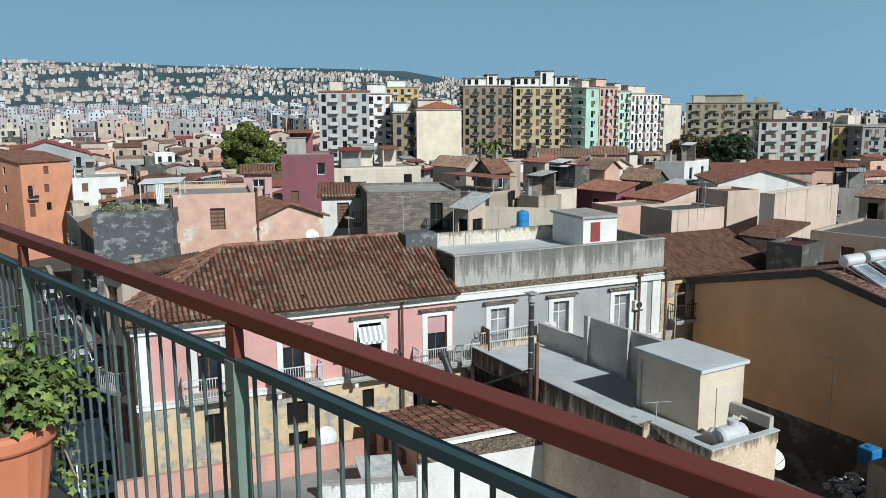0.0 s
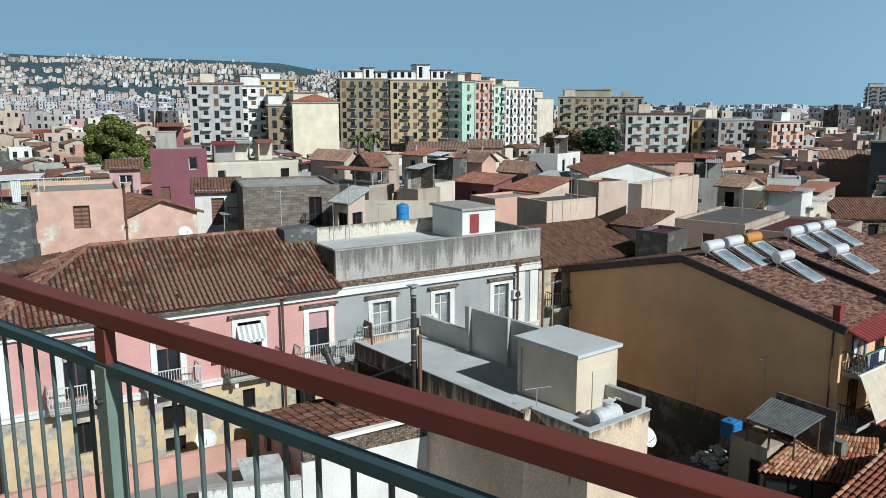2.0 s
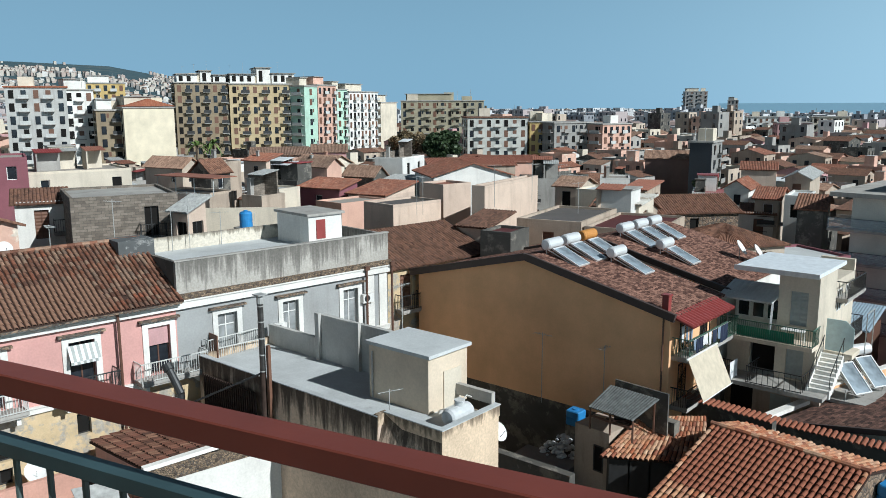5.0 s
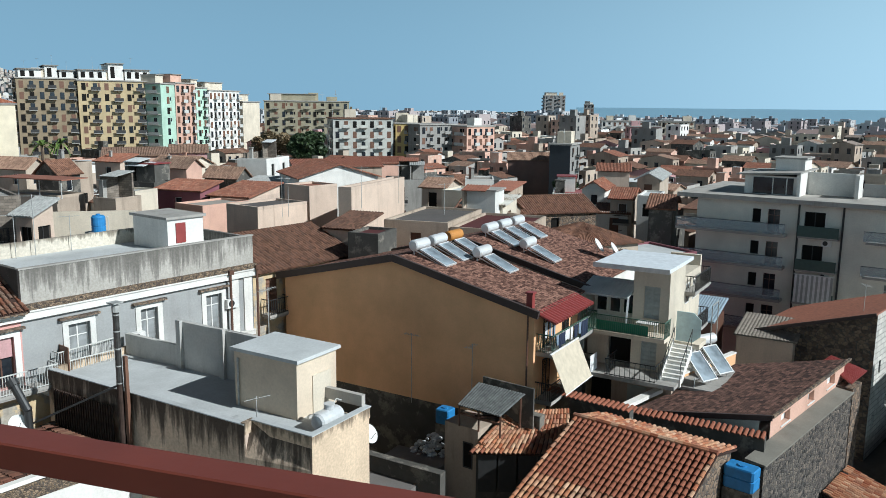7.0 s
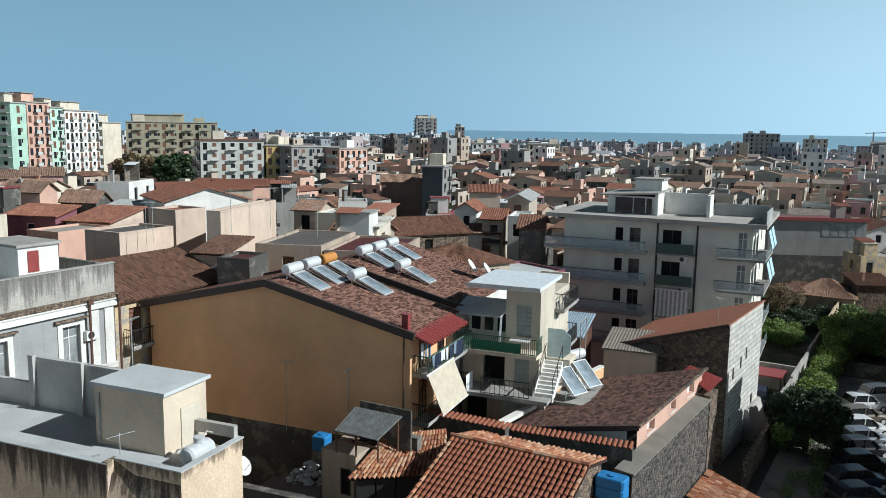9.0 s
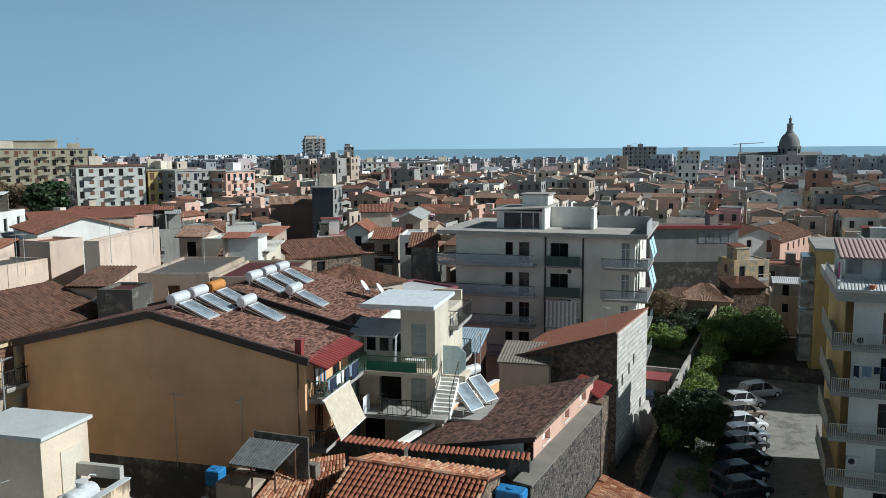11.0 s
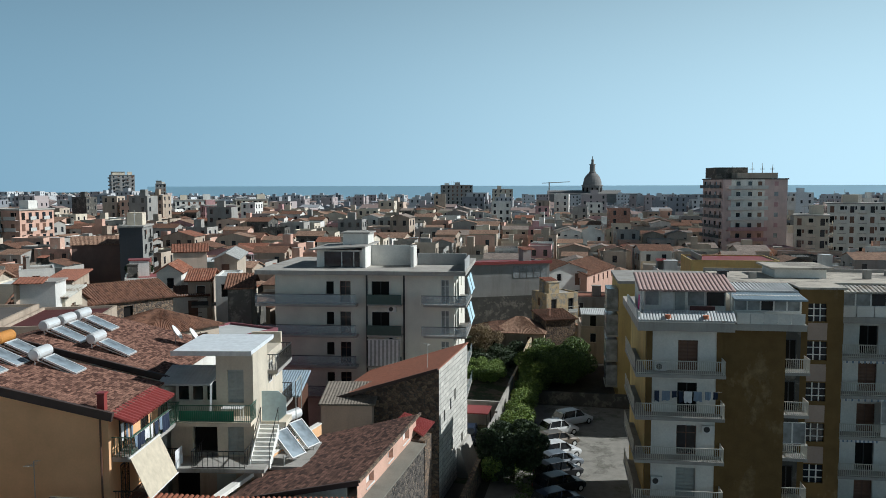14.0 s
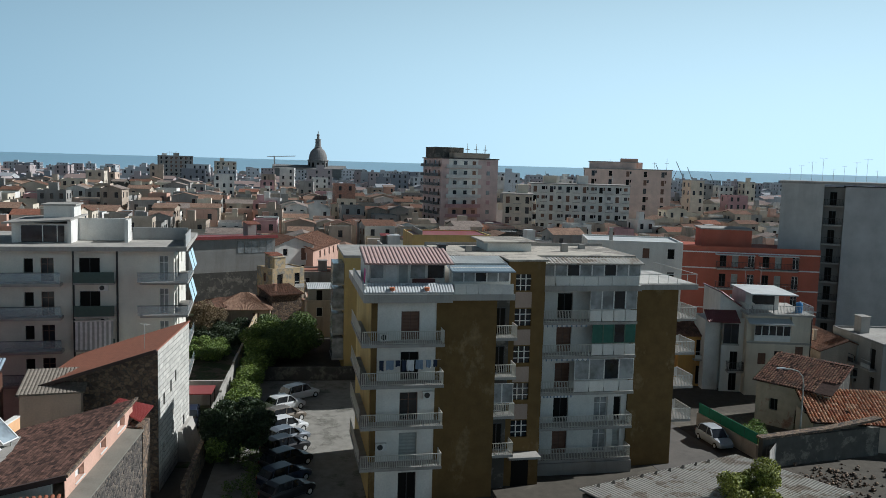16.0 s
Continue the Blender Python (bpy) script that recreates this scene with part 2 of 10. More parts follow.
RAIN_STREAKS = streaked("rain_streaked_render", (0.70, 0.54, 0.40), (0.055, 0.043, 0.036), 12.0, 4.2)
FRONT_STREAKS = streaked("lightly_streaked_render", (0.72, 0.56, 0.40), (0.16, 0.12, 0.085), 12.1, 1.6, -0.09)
WHITEWASH = streaked("stained_whitewash", (0.80, 0.78, 0.73), (0.10, 0.095, 0.09), 8.3, 2.6, -0.12)
PALE_CONCRETE = plaster("pale_grey_render", (0.56, 0.55, 0.52), 0.5)
LIGHT_ROOF = plaster("pale_roof_sheet", (0.58, 0.60, 0.60), 0.3, (0.3, 0.3, 0.3))
BITUMEN = plaster("old_bitumen_roof", (0.13, 0.12, 0.115), 0.5)
TERRACE = plaster("terrace_paving", (0.38, 0.35, 0.31), 0.4)
OLD_STONE = patched("old_ashlar", (0.60, 0.46, 0.28), (0.42, 0.38, 0.32), 0.52, 0.8)
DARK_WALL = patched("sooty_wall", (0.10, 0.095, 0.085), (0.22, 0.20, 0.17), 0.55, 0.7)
PEELING = streaked("peeling_terrace_wall", (0.46, 0.43, 0.385), (0.15, 0.14, 0.125), 17.2, 5.0, -0.02)
BLACK_CLAD = plain("black_cladding", (0.035, 0.04, 0.048), 0.6)
SLATE_WALL = patched("dark_grey_wall", (0.11, 0.115, 0.115), (0.30, 0.30, 0.29), 0.55, 1.1, (1, 1, 1.6))
PINK_OLD = patched("faded_pink_wall", (0.62, 0.40, 0.31), (0.68, 0.60, 0.50), 0.60, 0.5)
LAVA = stone("lava_rubble", [(0.03, 0.03, 0.03), (0.09, 0.08, 0.075), (0.15, 0.13, 0.11), (0.22, 0.18, 0.15)], 3.4)
RUBBLE = stone("mixed_rubble", [(0.10, 0.08, 0.07), (0.24, 0.17, 0.12), (0.32, 0.23, 0.16)], 3.0)
FINE_RUBBLE = stone("pitted_small_stone", [(0.09, 0.07, 0.06), (0.26, 0.19, 0.13), (0.40, 0.29, 0.19)], 9.0)
BLOCKS = courses("bare_blockwork", (0.23, 0.195, 0.16), (0.13, 0.115, 0.10))
STAINED_TOP = streaked("rain_stained_cream", (0.66, 0.60, 0.50), (0.20, 0.17, 0.13), 17.2, 1.0, -0.06)
WHITE_BLOCKS = courses("whitewashed_blockwork", (0.62, 0.60, 0.55), (0.30, 0.29, 0.27), (1.1, 0.42), 0.12, 0.03)
BRICKS = courses("pinkish_brick", (0.55, 0.28, 0.20), (0.45, 0.33, 0.27), (0.25, 0.08), 0.2)
TILES = tile_pieces("clay_tile", [(0.12, 0.06, 0.042), (0.27, 0.105, 0.06), (0.36, 0.185, 0.12), (0.20, 0.085, 0.055), (0.44, 0.28, 0.19), (0.24, 0.165, 0.125), (0.34, 0.115, 0.062)], 0.7)
TILES_OLD = tile_pieces("dark_weathered_clay_tile", [(0.07, 0.035, 0.025), (0.13, 0.055, 0.035), (0.20, 0.09, 0.06), (0.10, 0.045, 0.03), (0.26, 0.14, 0.09), (0.16, 0.06, 0.04)], 0.5)
TILES_RED = tile_pieces("red_clay_tile", [(0.36, 0.12, 0.06), (0.52, 0.22, 0.115), (0.64, 0.36, 0.21), (0.30, 0.10, 0.06), (0.70, 0.46, 0.30), (0.48, 0.17, 0.085)], 0.4)
TILES_FAR = tile_field("clay_tile_slope", [(0.11, 0.062, 0.044), (0.18, 0.10, 0.068), (0.25, 0.14, 0.095), (0.15, 0.09, 0.068)])
# tiles of the eastern town, greyed in colour for the haze over it
TILES_HAZED = tile_field("haze_greyed_tile_slope", [(0.22, 0.19, 0.17), (0.30, 0.26, 0.23), (0.36, 0.32, 0.28), (0.25, 0.21, 0.19)], 0.45)
TILES_TAN = tile_field("weathered_tan_tile_slope", [(0.20, 0.135, 0.10), (0.30, 0.20, 0.145), (0.37, 0.26, 0.19), (0.25, 0.16, 0.115)], 0.45)
TILES_ORANGE = tile_field("orange_tile_slope", [(0.25, 0.10, 0.065), (0.34, 0.155, 0.10), (0.22, 0.095, 0.065), (0.38, 0.21, 0.145)], 0.5)
RED_PAVE = plaster("terracotta_paving", (0.36, 0.17, 0.12), 0.4, (0.16, 0.09, 0.07))


def shingled(name, dark, light, size=(0.34, 0.14), swap=False):
    """Asphalt shingles in courses, each tab with its own tone."""
    def build(nt, bsdf):
        sep = nt.nodes.new("ShaderNodeSeparateXYZ")
        nt.links.new(coords(nt), sep.inputs[0])
        comb = nt.nodes.new("ShaderNodeCombineXYZ")
        nt.links.new(sep.outputs[1 if swap else 0], comb.inputs[0]), nt.links.new(sep.outputs[0 if swap else 1], comb.inputs[1])
        b = nt.nodes.new("ShaderNodeTexBrick")
        b.inputs["Color1"].default_value, b.inputs["Color2"].default_value, b.inputs["Mortar"].default_value = (*dark, 1), (*light, 1), (*dim(dark, 0.5), 1)
        b.inputs["Scale"].default_value, b.inputs["Mortar Size"].default_value = 1.0, 0.008
        b.inputs["Brick Width"].default_value, b.inputs["Row Height"].default_value = size
        nt.links.new(comb.outputs[0], b.inputs["Vector"])
        patch = ramp(nt, fbm(nt, 1.4, 6, rough=0.7), [(0.3, (0.78,) * 3), (0.7, (1.12,) * 3)])
        nt.links.new(mixed(nt, 1.0, b.outputs["Color"], patch, "MULTIPLY"), bsdf.inputs["Base Color"])
        bump(nt, bsdf, b.outputs["Fac"], -0.4, 0.02)
    return material(name, build, 0.92)


SHINGLE = shingled("brown_shingle", (0.045, 0.028, 0.024), (0.20, 0.11, 0.085), (0.36, 0.22))
SHINGLE_LIGHT = shingled("reddish_shingle", (0.075, 0.036, 0.028), (0.34, 0.185, 0.135), (0.30, 0.15), True)
RED_SHEET = plain("red_metal_sheet", (0.26, 0.05, 0.045), 0.45)
RUST_SHEET = plain("rusty_roof_sheet", (0.30, 0.12, 0.075), 0.7, 0, 0.35)
OLD_SHEET = patched("weathered_corrugated_sheet", (0.52, 0.50, 0.45), (0.36, 0.31, 0.25), 0.54, 0.6, (1, 1, 1))
GREY_SHEET = plain("grey_corrugated_sheet", (0.40, 0.40, 0.38), 0.55, 0, 0.35)
BLACK_EDGE = plain("dark_fascia", (0.06, 0.04, 0.035), 0.6)
GLASS = glassy("dark_window_glass", (0.02, 0.024, 0.03))
GLASS_PALE = glassy("curtained_window_glass", (0.26, 0.27, 0.27), 0.25)
# near-black sheets in openings: the shade of unlit rooms given as colour
DARK_IN = plain("unlit_interior_shade", (0.012, 0.011, 0.010), 0.9)
FRAME_WHITE = plain("white_frame", (0.70, 0.69, 0.66), 0.45)
FRAME_BROWN = plain("brown_frame", (0.12, 0.06, 0.04), 0.5)
DARK_STEEL = plain("blackened_steel", (0.10, 0.095, 0.09), 0.45, 0.6, 0.4)
TERRACOTTA_WALL = plaster("terracotta_wall_paint", (0.58, 0.33, 0.26), 0.4)
SHUTTER = plain("brown_shutter", (0.16, 0.08, 0.05), 0.6)
SHUTTER_GREY = plain("grey_shutter", (0.34, 0.36, 0.34), 0.6)
SHUTTER_GREEN = plain("green_shutter", (0.07, 0.14, 0.10), 0.6)
IRON = plain("dark_iron", (0.05, 0.05, 0.05), 0.5, 0.4)
IRON_WHITE = plain("pale_iron", (0.55, 0.55, 0.52), 0.5)
RAIL_RED = plain("oxide_red_rail_paint", (0.165, 0.038, 0.024), 0.5, 0, 0.2)
DARK_RUST = plain("dark_rusted_iron", (0.06, 0.04, 0.032), 0.8, 0, 0.5)
RAIL_GREEN = plain("dark_green_rail_paint", (0.042, 0.076, 0.082), 0.4, 0, 0.3)
BAR_GREEN = plain("worn_grey_green_bar_paint", (0.10, 0.135, 0.13), 0.45, 0, 0.35)
POST_GREEN = plain("worn_green_post_paint", (0.19, 0.25, 0.205), 0.5, 0, 0.3)
STEEL = plain("bright_steel", (0.78, 0.78, 0.77), 0.35, 0.35, 0.05)
# pale base colour stands for the sky reflected in the panels
COLLECTOR = glassy("sky_toned_collector_glass", (0.24, 0.28, 0.31), 0.12)
RUST_TANK = plain("rusted_orange_tank", (0.50, 0.22, 0.05), 0.6)
BLUE_PLASTIC = plain("blue_plastic", (0.04, 0.22, 0.50), 0.4)
PALE_PLASTIC = plain("pale_plastic", (0.55, 0.56, 0.56), 0.4)
GREEN_NET = plain("green_netting", (0.02, 0.22, 0.12), 0.7)
CLOTH_WHITE = plain("white_cloth", (0.72, 0.72, 0.72), 0.9)
CLOTH_DARK = plain("navy_cloth", (0.03, 0.04, 0.07), 0.9)
CLOTH_BLUE = plain("blue_grey_cloth", (0.22, 0.28, 0.36), 0.9)
CLOTH_PINK = plain("pink_cloth", (0.75, 0.15, 0.35), 0.9)
CANVAS = plain("cream_awning_canvas", (0.55, 0.48, 0.37), 0.85)
TERRACOTTA = plain("terracotta_pot", (0.58, 0.20, 0.10), 0.75)
ASPHALT = plaster("asphalt", (0.075, 0.068, 0.062), 0.5, (0.03, 0.03, 0.03))
LANE = plaster("worn_lane_paving", (0.17, 0.155, 0.14), 0.5, (0.07, 0.065, 0.06))
PALE_PAVE = patched("worn_concrete_paving", (0.28, 0.265, 0.235), (0.20, 0.19, 0.165), 0.56, 0.25)
SOIL = patched("dry_ground", (0.13, 0.11, 0.08), (0.06, 0.08, 0.04), 0.5, 0.4)
TYRE = plain("tyre_rubber", (0.02, 0.02, 0.02), 0.8)
LAMP_GLASS = plain("lamp_lens", (0.7, 0.7, 0.68), 0.15)
BARK = plain("bark", (0.10, 0.075, 0.055), 0.9, 0, 0.4)
LEAF = leafy("garden_leaf", (0.04, 0.075, 0.018), (0.13, 0.19, 0.045))
LEAF_OLIVE = leafy("olive_green_leaf", (0.045, 0.06, 0.012), (0.17, 0.19, 0.04))
LEAF_DARK = leafy("evergreen_leaf", (0.012, 0.028, 0.010), (0.04, 0.065, 0.022))
LEAF_BRIGHT = leafy("bright_leaf", (0.07, 0.12, 0.02), (0.20, 0.28, 0.06))
LEAF_DRY = leafy("bare_twig", (0.12, 0.085, 0.045), (0.25, 0.185, 0.10))


# ---- mesh helpers ----
class Shape:
    """Faces gathered for one mesh; each face may take a material slot."""

    def __init__(self):
        self.v, self.f, self.s = [], [], []

    def face(self, *pts, slot=0):
        n = len(self.v)
        self.v += [tuple(p) for p in pts]
        self.f.append(tuple(range(n, n + len(pts))))
        self.s.append(slot)
        return self

    def box(self, x0, x1, y0, y1, z0, z1, slot=0):
        n = len(self.v)
        self.v += [(x, y, z) for z in (z0, z1) for y in (y0, y1) for x in (x0, x1)]
        for q in ((0, 2, 3, 1), (4, 5, 7, 6), (0, 1, 5, 4), (2, 6, 7, 3), (0, 4, 6, 2), (1, 3, 7, 5)):
            self.f.append(tuple(n + i for i in q))
            self.s.append(slot)
        return self

    def loft(self, rings, slot=0, caps=True):
        n, k = len(self.v), len(rings[0])
        for r in rings:
            self.v += [tuple(p) for p in r]
        for i in range(len(rings) - 1):
            for j in range(k):
                a, b = n + i * k + j, n + i * k + (j + 1) % k
                self.f.append((a, b, b + k, a + k))
                self.s.append(slot)
        if caps:
            self.f.append(tuple(n + j for j in reversed(range(k))))
            self.f.append(tuple(n + (len(rings) - 1) * k + j for j in range(k)))
            self.s += [slot, slot]
        return self

    def rod(self, p, q, r, seg=6, r2=None, slot=0):
        p, q = Vector(p), Vector(q)
        way = (q - p).normalized()
        side = way.cross(Vector((0, 0, 1)) if abs(way.z) < 0.9 else Vector((1, 0, 0))).normalized()
        up = way.cross(side)
        ring = lambda c, rr: [c + side * (rr * math.cos(a)) + up * (rr * math.sin(a)) for a in (2 * math.pi * i / seg for i in range(seg))]
        return self.loft([ring(p, r), ring(q, r if r2 is None else r2)], slot)

    def bar(self, p, q, wide, high, slot=0):
        """A square bar from p to q."""
        p, q = Vector(p), Vector(q)
        way = (q - p).normalized()
        side = way.cross(Vector((0, 0, 1)) if abs(way.z) < 0.95 else Vector((0, 1, 0))).normalized() * (wide / 2)
        up = side.cross(way).normalized() * (high / 2)
        ring = lambda c: [c - side - up, c + side - up, c + side + up, c - side + up]
        return self.loft([ring(p), ring(q)], slot)

    def disc(self, c, normal, r, deep=0.0, seg=16, slot=0):
        """A dish: a shallow bowl, open towards its normal, with a thin wall."""
        c, w = Vector(c), Vector(normal).normalized()
        a = w.cross(Vector((0, 0, 1))).normalized()
        b = w.cross(a)
        rings = []
        for rr, h in ((r, 0.0), (r * 0.7, -deep * 0.5), (r * 0.35, -deep * 0.88), (0.01, -deep)):
            rings.append([c + w * h + (a * math.cos(t) + b * math.sin(t)) * rr for t in (2 * math.pi * i / seg for i in range(seg))])
        for h, rr in ((-deep - 0.02, 0.01), (-deep * 0.6 - 0.02, r * 0.7), (-0.02, r)):
            rings.append([c + w * h + (a * math.cos(t) + b * math.sin(t)) * rr for t in (2 * math.pi * i / seg for i in range(seg))])
        return self.loft(rings + [rings[0]], slot, caps=False)

    def mesh(self, name, mats):
        me = bpy.data.meshes.new(name)
        me.from_pydata(self.v, [], self.f)
        for m in mats if isinstance(mats, (list, tuple)) else [mats]:
            me.materials.append(m)
        if any(self.s):
            me.polygons.foreach_set("material_index", self.s)
        me.update()
        return me


def part(name, shape, mats, parent=None, label="", at=None):
    """One mesh object, from a Shape or a mesh, under its thing."""
    me = shape.mesh(name, mats) if isinstance(shape, Shape) else shape
    ob = new(name, me)
    if parent is not None:
        ob.parent = parent
    if at is not None:
        ob.matrix_basis = at
    return tagged(ob, label) if label else ob


def thing(name, x, y, z, yaw, label, category, group="", kind=""):
    ob = new(name)
    ob.empty_display_size = 0.3
    ob.matrix_basis = pose(x, y, z, 0, 0, yaw)
    return tagged(ob, label, category, group, kind)


def holed(sh, x0, x1, z0, z1, holes, place, deep, slot=0, gable=None):
    """A wall face with openings and their reveals; place(u, inward, z) gives the point."""
    xs = sorted({x0, x1, *[h[0] for h in holes], *[h[1] for h in holes]})
    zs = sorted({z0, z1, *[h[2] for h in holes], *[h[3] for h in holes]})
    for za, zb in zip(zs, zs[1:]):
        run = None
        for xa, xb in zip(xs, xs[1:]):
            solid = not any(h[0] <= xa and xb <= h[1] and h[2] <= za and zb <= h[3] for h in holes)
            if solid:
                run = (run[0], xb) if run else (xa, xb)
            if run and (not solid or xb == xs[-1]):
                sh.face(place(run[0], 0, za), place(run[1], 0, za), place(run[1], 0, zb), place(run[0], 0, zb), slot=slot)
                run = None
    for a, b, c, d in holes:
        sh.face(place(a, 0, c), place(a, deep, c), place(a, deep, d), place(a, 0, d), slot=slot)
        sh.face(place(b, deep, c), place(b, 0, c), place(b, 0, d), place(b, deep, d), slot=slot)
        sh.face(place(a, 0, c), place(b, 0, c), place(b, deep, c), place(a, deep, c), slot=slot)
        sh.face(place(a, deep, d), place(b, deep, d), place(b, 0, d), place(a, 0, d), slot=slot)


def sides(w, d):
    return {"f": (lambda u, i, z: (u, i, z), w), "r": (lambda u, i, z: (w - i, u, z), d),
            "l": (lambda u, i, z: (i, d - u, z), d), "b": (lambda u, i, z: (w - u, d - i, z), w)}


def shell(w, d, z0, z1, holes=None, deep=0.18, top=True):
    """The outer walls of a block, with openings on its sides f, r, b, l."""
    sh = Shape()
    for key, (place, long) in sides(w, d).items():
        holed(sh, 0, long, z0, z1, (holes or {}).get(key, []), place, deep)
    if top:
        sh.face((0, 0, z1), (w, 0, z1), (w, d, z1), (0, d, z1))
    return sh


POOL = {}


def pooled(key, build, mats):
    if key not in POOL:
        POOL[key] = build().mesh(key[0], mats)
    return POOL[key]


def plate(sh, xs, zs, gaps, y0, y1, slot=0):
    """A connected plate in the xz plane with cells left open."""
    nx, nz, n = len(xs), len(zs), len(sh.v)
    for y in (y0, y1):
        sh.v += [(x, y, z) for z in zs for x in xs]
    at = lambda i, k, back: n + back * nx * nz + k * nx + i
    solid = lambda i, k: 0 <= i < nx - 1 and 0 <= k < nz - 1 and (i, k) not in gaps
    for i in range(nx - 1):
        for k in range(nz - 1):
            if not solid(i, k):
                continue
            sh.f += [(at(i, k, 0), at(i + 1, k, 0), at(i + 1, k + 1, 0), at(i, k + 1, 0)), (at(i, k, 1), at(i, k + 1, 1), at(i + 1, k + 1, 1), at(i + 1, k, 1))]
            sh.s += [slot, slot]
            for di, dk, a, b in ((-1, 0, (i, k + 1), (i, k)), (1, 0, (i + 1, k), (i + 1, k + 1)), (0, -1, (i, k), (i + 1, k)), (0, 1, (i + 1, k + 1), (i, k + 1))):
                if not solid(i + di, k + dk):
                    sh.f.append((at(*a, 0), at(*a, 1), at(*b, 1), at(*b, 0)))
                    sh.s.append(slot)
    return sh


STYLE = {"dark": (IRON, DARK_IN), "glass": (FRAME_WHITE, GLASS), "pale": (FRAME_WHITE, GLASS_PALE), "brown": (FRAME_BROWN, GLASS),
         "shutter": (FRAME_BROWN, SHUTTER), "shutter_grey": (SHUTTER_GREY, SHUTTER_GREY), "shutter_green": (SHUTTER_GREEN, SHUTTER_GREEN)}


def frame_mesh(w, h, style):
    """A window frame that fills an opening of w by h, its front at y = 0."""
    def build():
        t = 0.06
        xs, zs, gaps = [0, t, w - t, w], [0, t, h - t, h], {(1, 1)}
        if w > 0.75:
            xs, gaps = [0, t, w / 2 - 0.035, w / 2 + 0.035, w - t, w], {(1, 1), (3, 1)}
        if h > 1.9 and style in ("glass", "pale", "brown"):
            zs = [0, t, h * 0.72, h * 0.72 + 0.05, h - t, h]
            gaps = {(i, k) for i, _ in gaps for k in (1, 3)}
        return plate(Shape(), xs, zs, gaps, 0, 0.07)
    return pooled(("window", round(w, 2), round(h, 2), style), build, [STYLE[style][0]])


def pane_mesh(w, h, style):
    def build():
        sh, t = Shape(), 0.05
        if style.startswith("shutter"):
            n = max(4, int(h / 0.13))
            for i in range(n + 1):
                z = t + (h - 2 * t) * i / n
                sh.v += [(t, 0.02 + 0.03 * (i % 2), z), (w - t, 0.02 + 0.03 * (i % 2), z)]
            for i in range(n):
                sh.f.append((2 * i, 2 * i + 1, 2 * i + 3, 2 * i + 2))
                sh.s.append(0)
            return sh
        return sh.box(t, w - t, 0.03, 0.04, t, h - t)
    return pooled(("slats" if style.startswith("shutter") else "pane", round(w, 2), round(h, 2), style), build, [STYLE[style][1]])


TURN = {"f": 0, "r": 90, "b": 180, "l": -90}


def fill(parent, w, d, side, hole, style, deep=0.14, simple=False):
    """Hang a window in an opening of a block's side."""
    a, b, c, e = hole
    place, _ = sides(w, d)[side]
    x, y, z = place(a, deep, c)
    name = "window" if e - c < 1.9 else "balcony_door"
    if simple:
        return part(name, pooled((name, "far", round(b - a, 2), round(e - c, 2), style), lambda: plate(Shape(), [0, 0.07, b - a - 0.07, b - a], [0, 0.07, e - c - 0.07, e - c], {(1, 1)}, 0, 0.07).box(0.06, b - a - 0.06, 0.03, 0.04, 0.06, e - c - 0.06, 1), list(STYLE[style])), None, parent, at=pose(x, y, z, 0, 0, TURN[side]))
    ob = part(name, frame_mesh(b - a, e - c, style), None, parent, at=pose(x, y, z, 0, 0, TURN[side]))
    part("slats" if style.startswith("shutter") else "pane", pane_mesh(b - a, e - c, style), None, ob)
    return ob


def balcony_mesh(w, deep, style):
    def build():
        sh = Shape()
        sh.box(0, w, -deep, 0, -0.16, 0)
        sh.box(0.05, w - 0.05, -deep + 0.06, 0, -0.26, -0.16)
        return sh
    return pooled(("balcony", round(w, 2), round(deep, 2)), build, [CONCRETE])


def railing_mesh(w, deep, style, gap=0.14):
    def build():
        sh = Shape()
        if style == "panel":
            for i in range(max(2, int(w / 1.0))):
                n = max(2, int(w / 1.0))
                sh.box(w * i / n + 0.03, w * (i + 1) / n - 0.03, -deep + 0.02, -deep + 0.05, 0.08, 0.9, 1)
            for x in (0.02, w - 0.05):
                sh.box(x, x + 0.03, -deep + 0.05, 0, 0.08, 0.9, 1)
        else:
            n = max(3, int(w / gap))
            for i in range(n + 1):
                x = 0.02 + (w - 0.04) * i / n
                sh.box(x - 0.012, x + 0.012, -deep + 0.03, -deep + 0.054, 0, 0.95)
            m = max(2, int(deep / gap))
            for x in (0.02, w - 0.02):
                for i in range(1, m):
                    y = -deep + deep * i / m
                    sh.box(x - 0.012, x + 0.012, y - 0.012, y + 0.012, 0, 0.95)
        sh.box(0, w, -deep + 0.02, -deep + 0.065, 0.95, 1.0)
        sh.box(0, w, -deep + 0.02, -deep + 0.065, 0.04, 0.08)
        for x in (0, w - 0.045):
            sh.box(x, x + 0.045, -deep + 0.065, 0, 0.95, 1.0)
        return sh
    mats = {"dark": [IRON, IRON], "pale": [IRON_WHITE, IRON_WHITE], "panel": [IRON_WHITE, FRAME_WHITE], "green": [SHUTTER_GREEN, SHUTTER_GREEN]}[style]
    return pooled(("railing", round(w, 2), round(deep, 2), style, gap), build, mats)


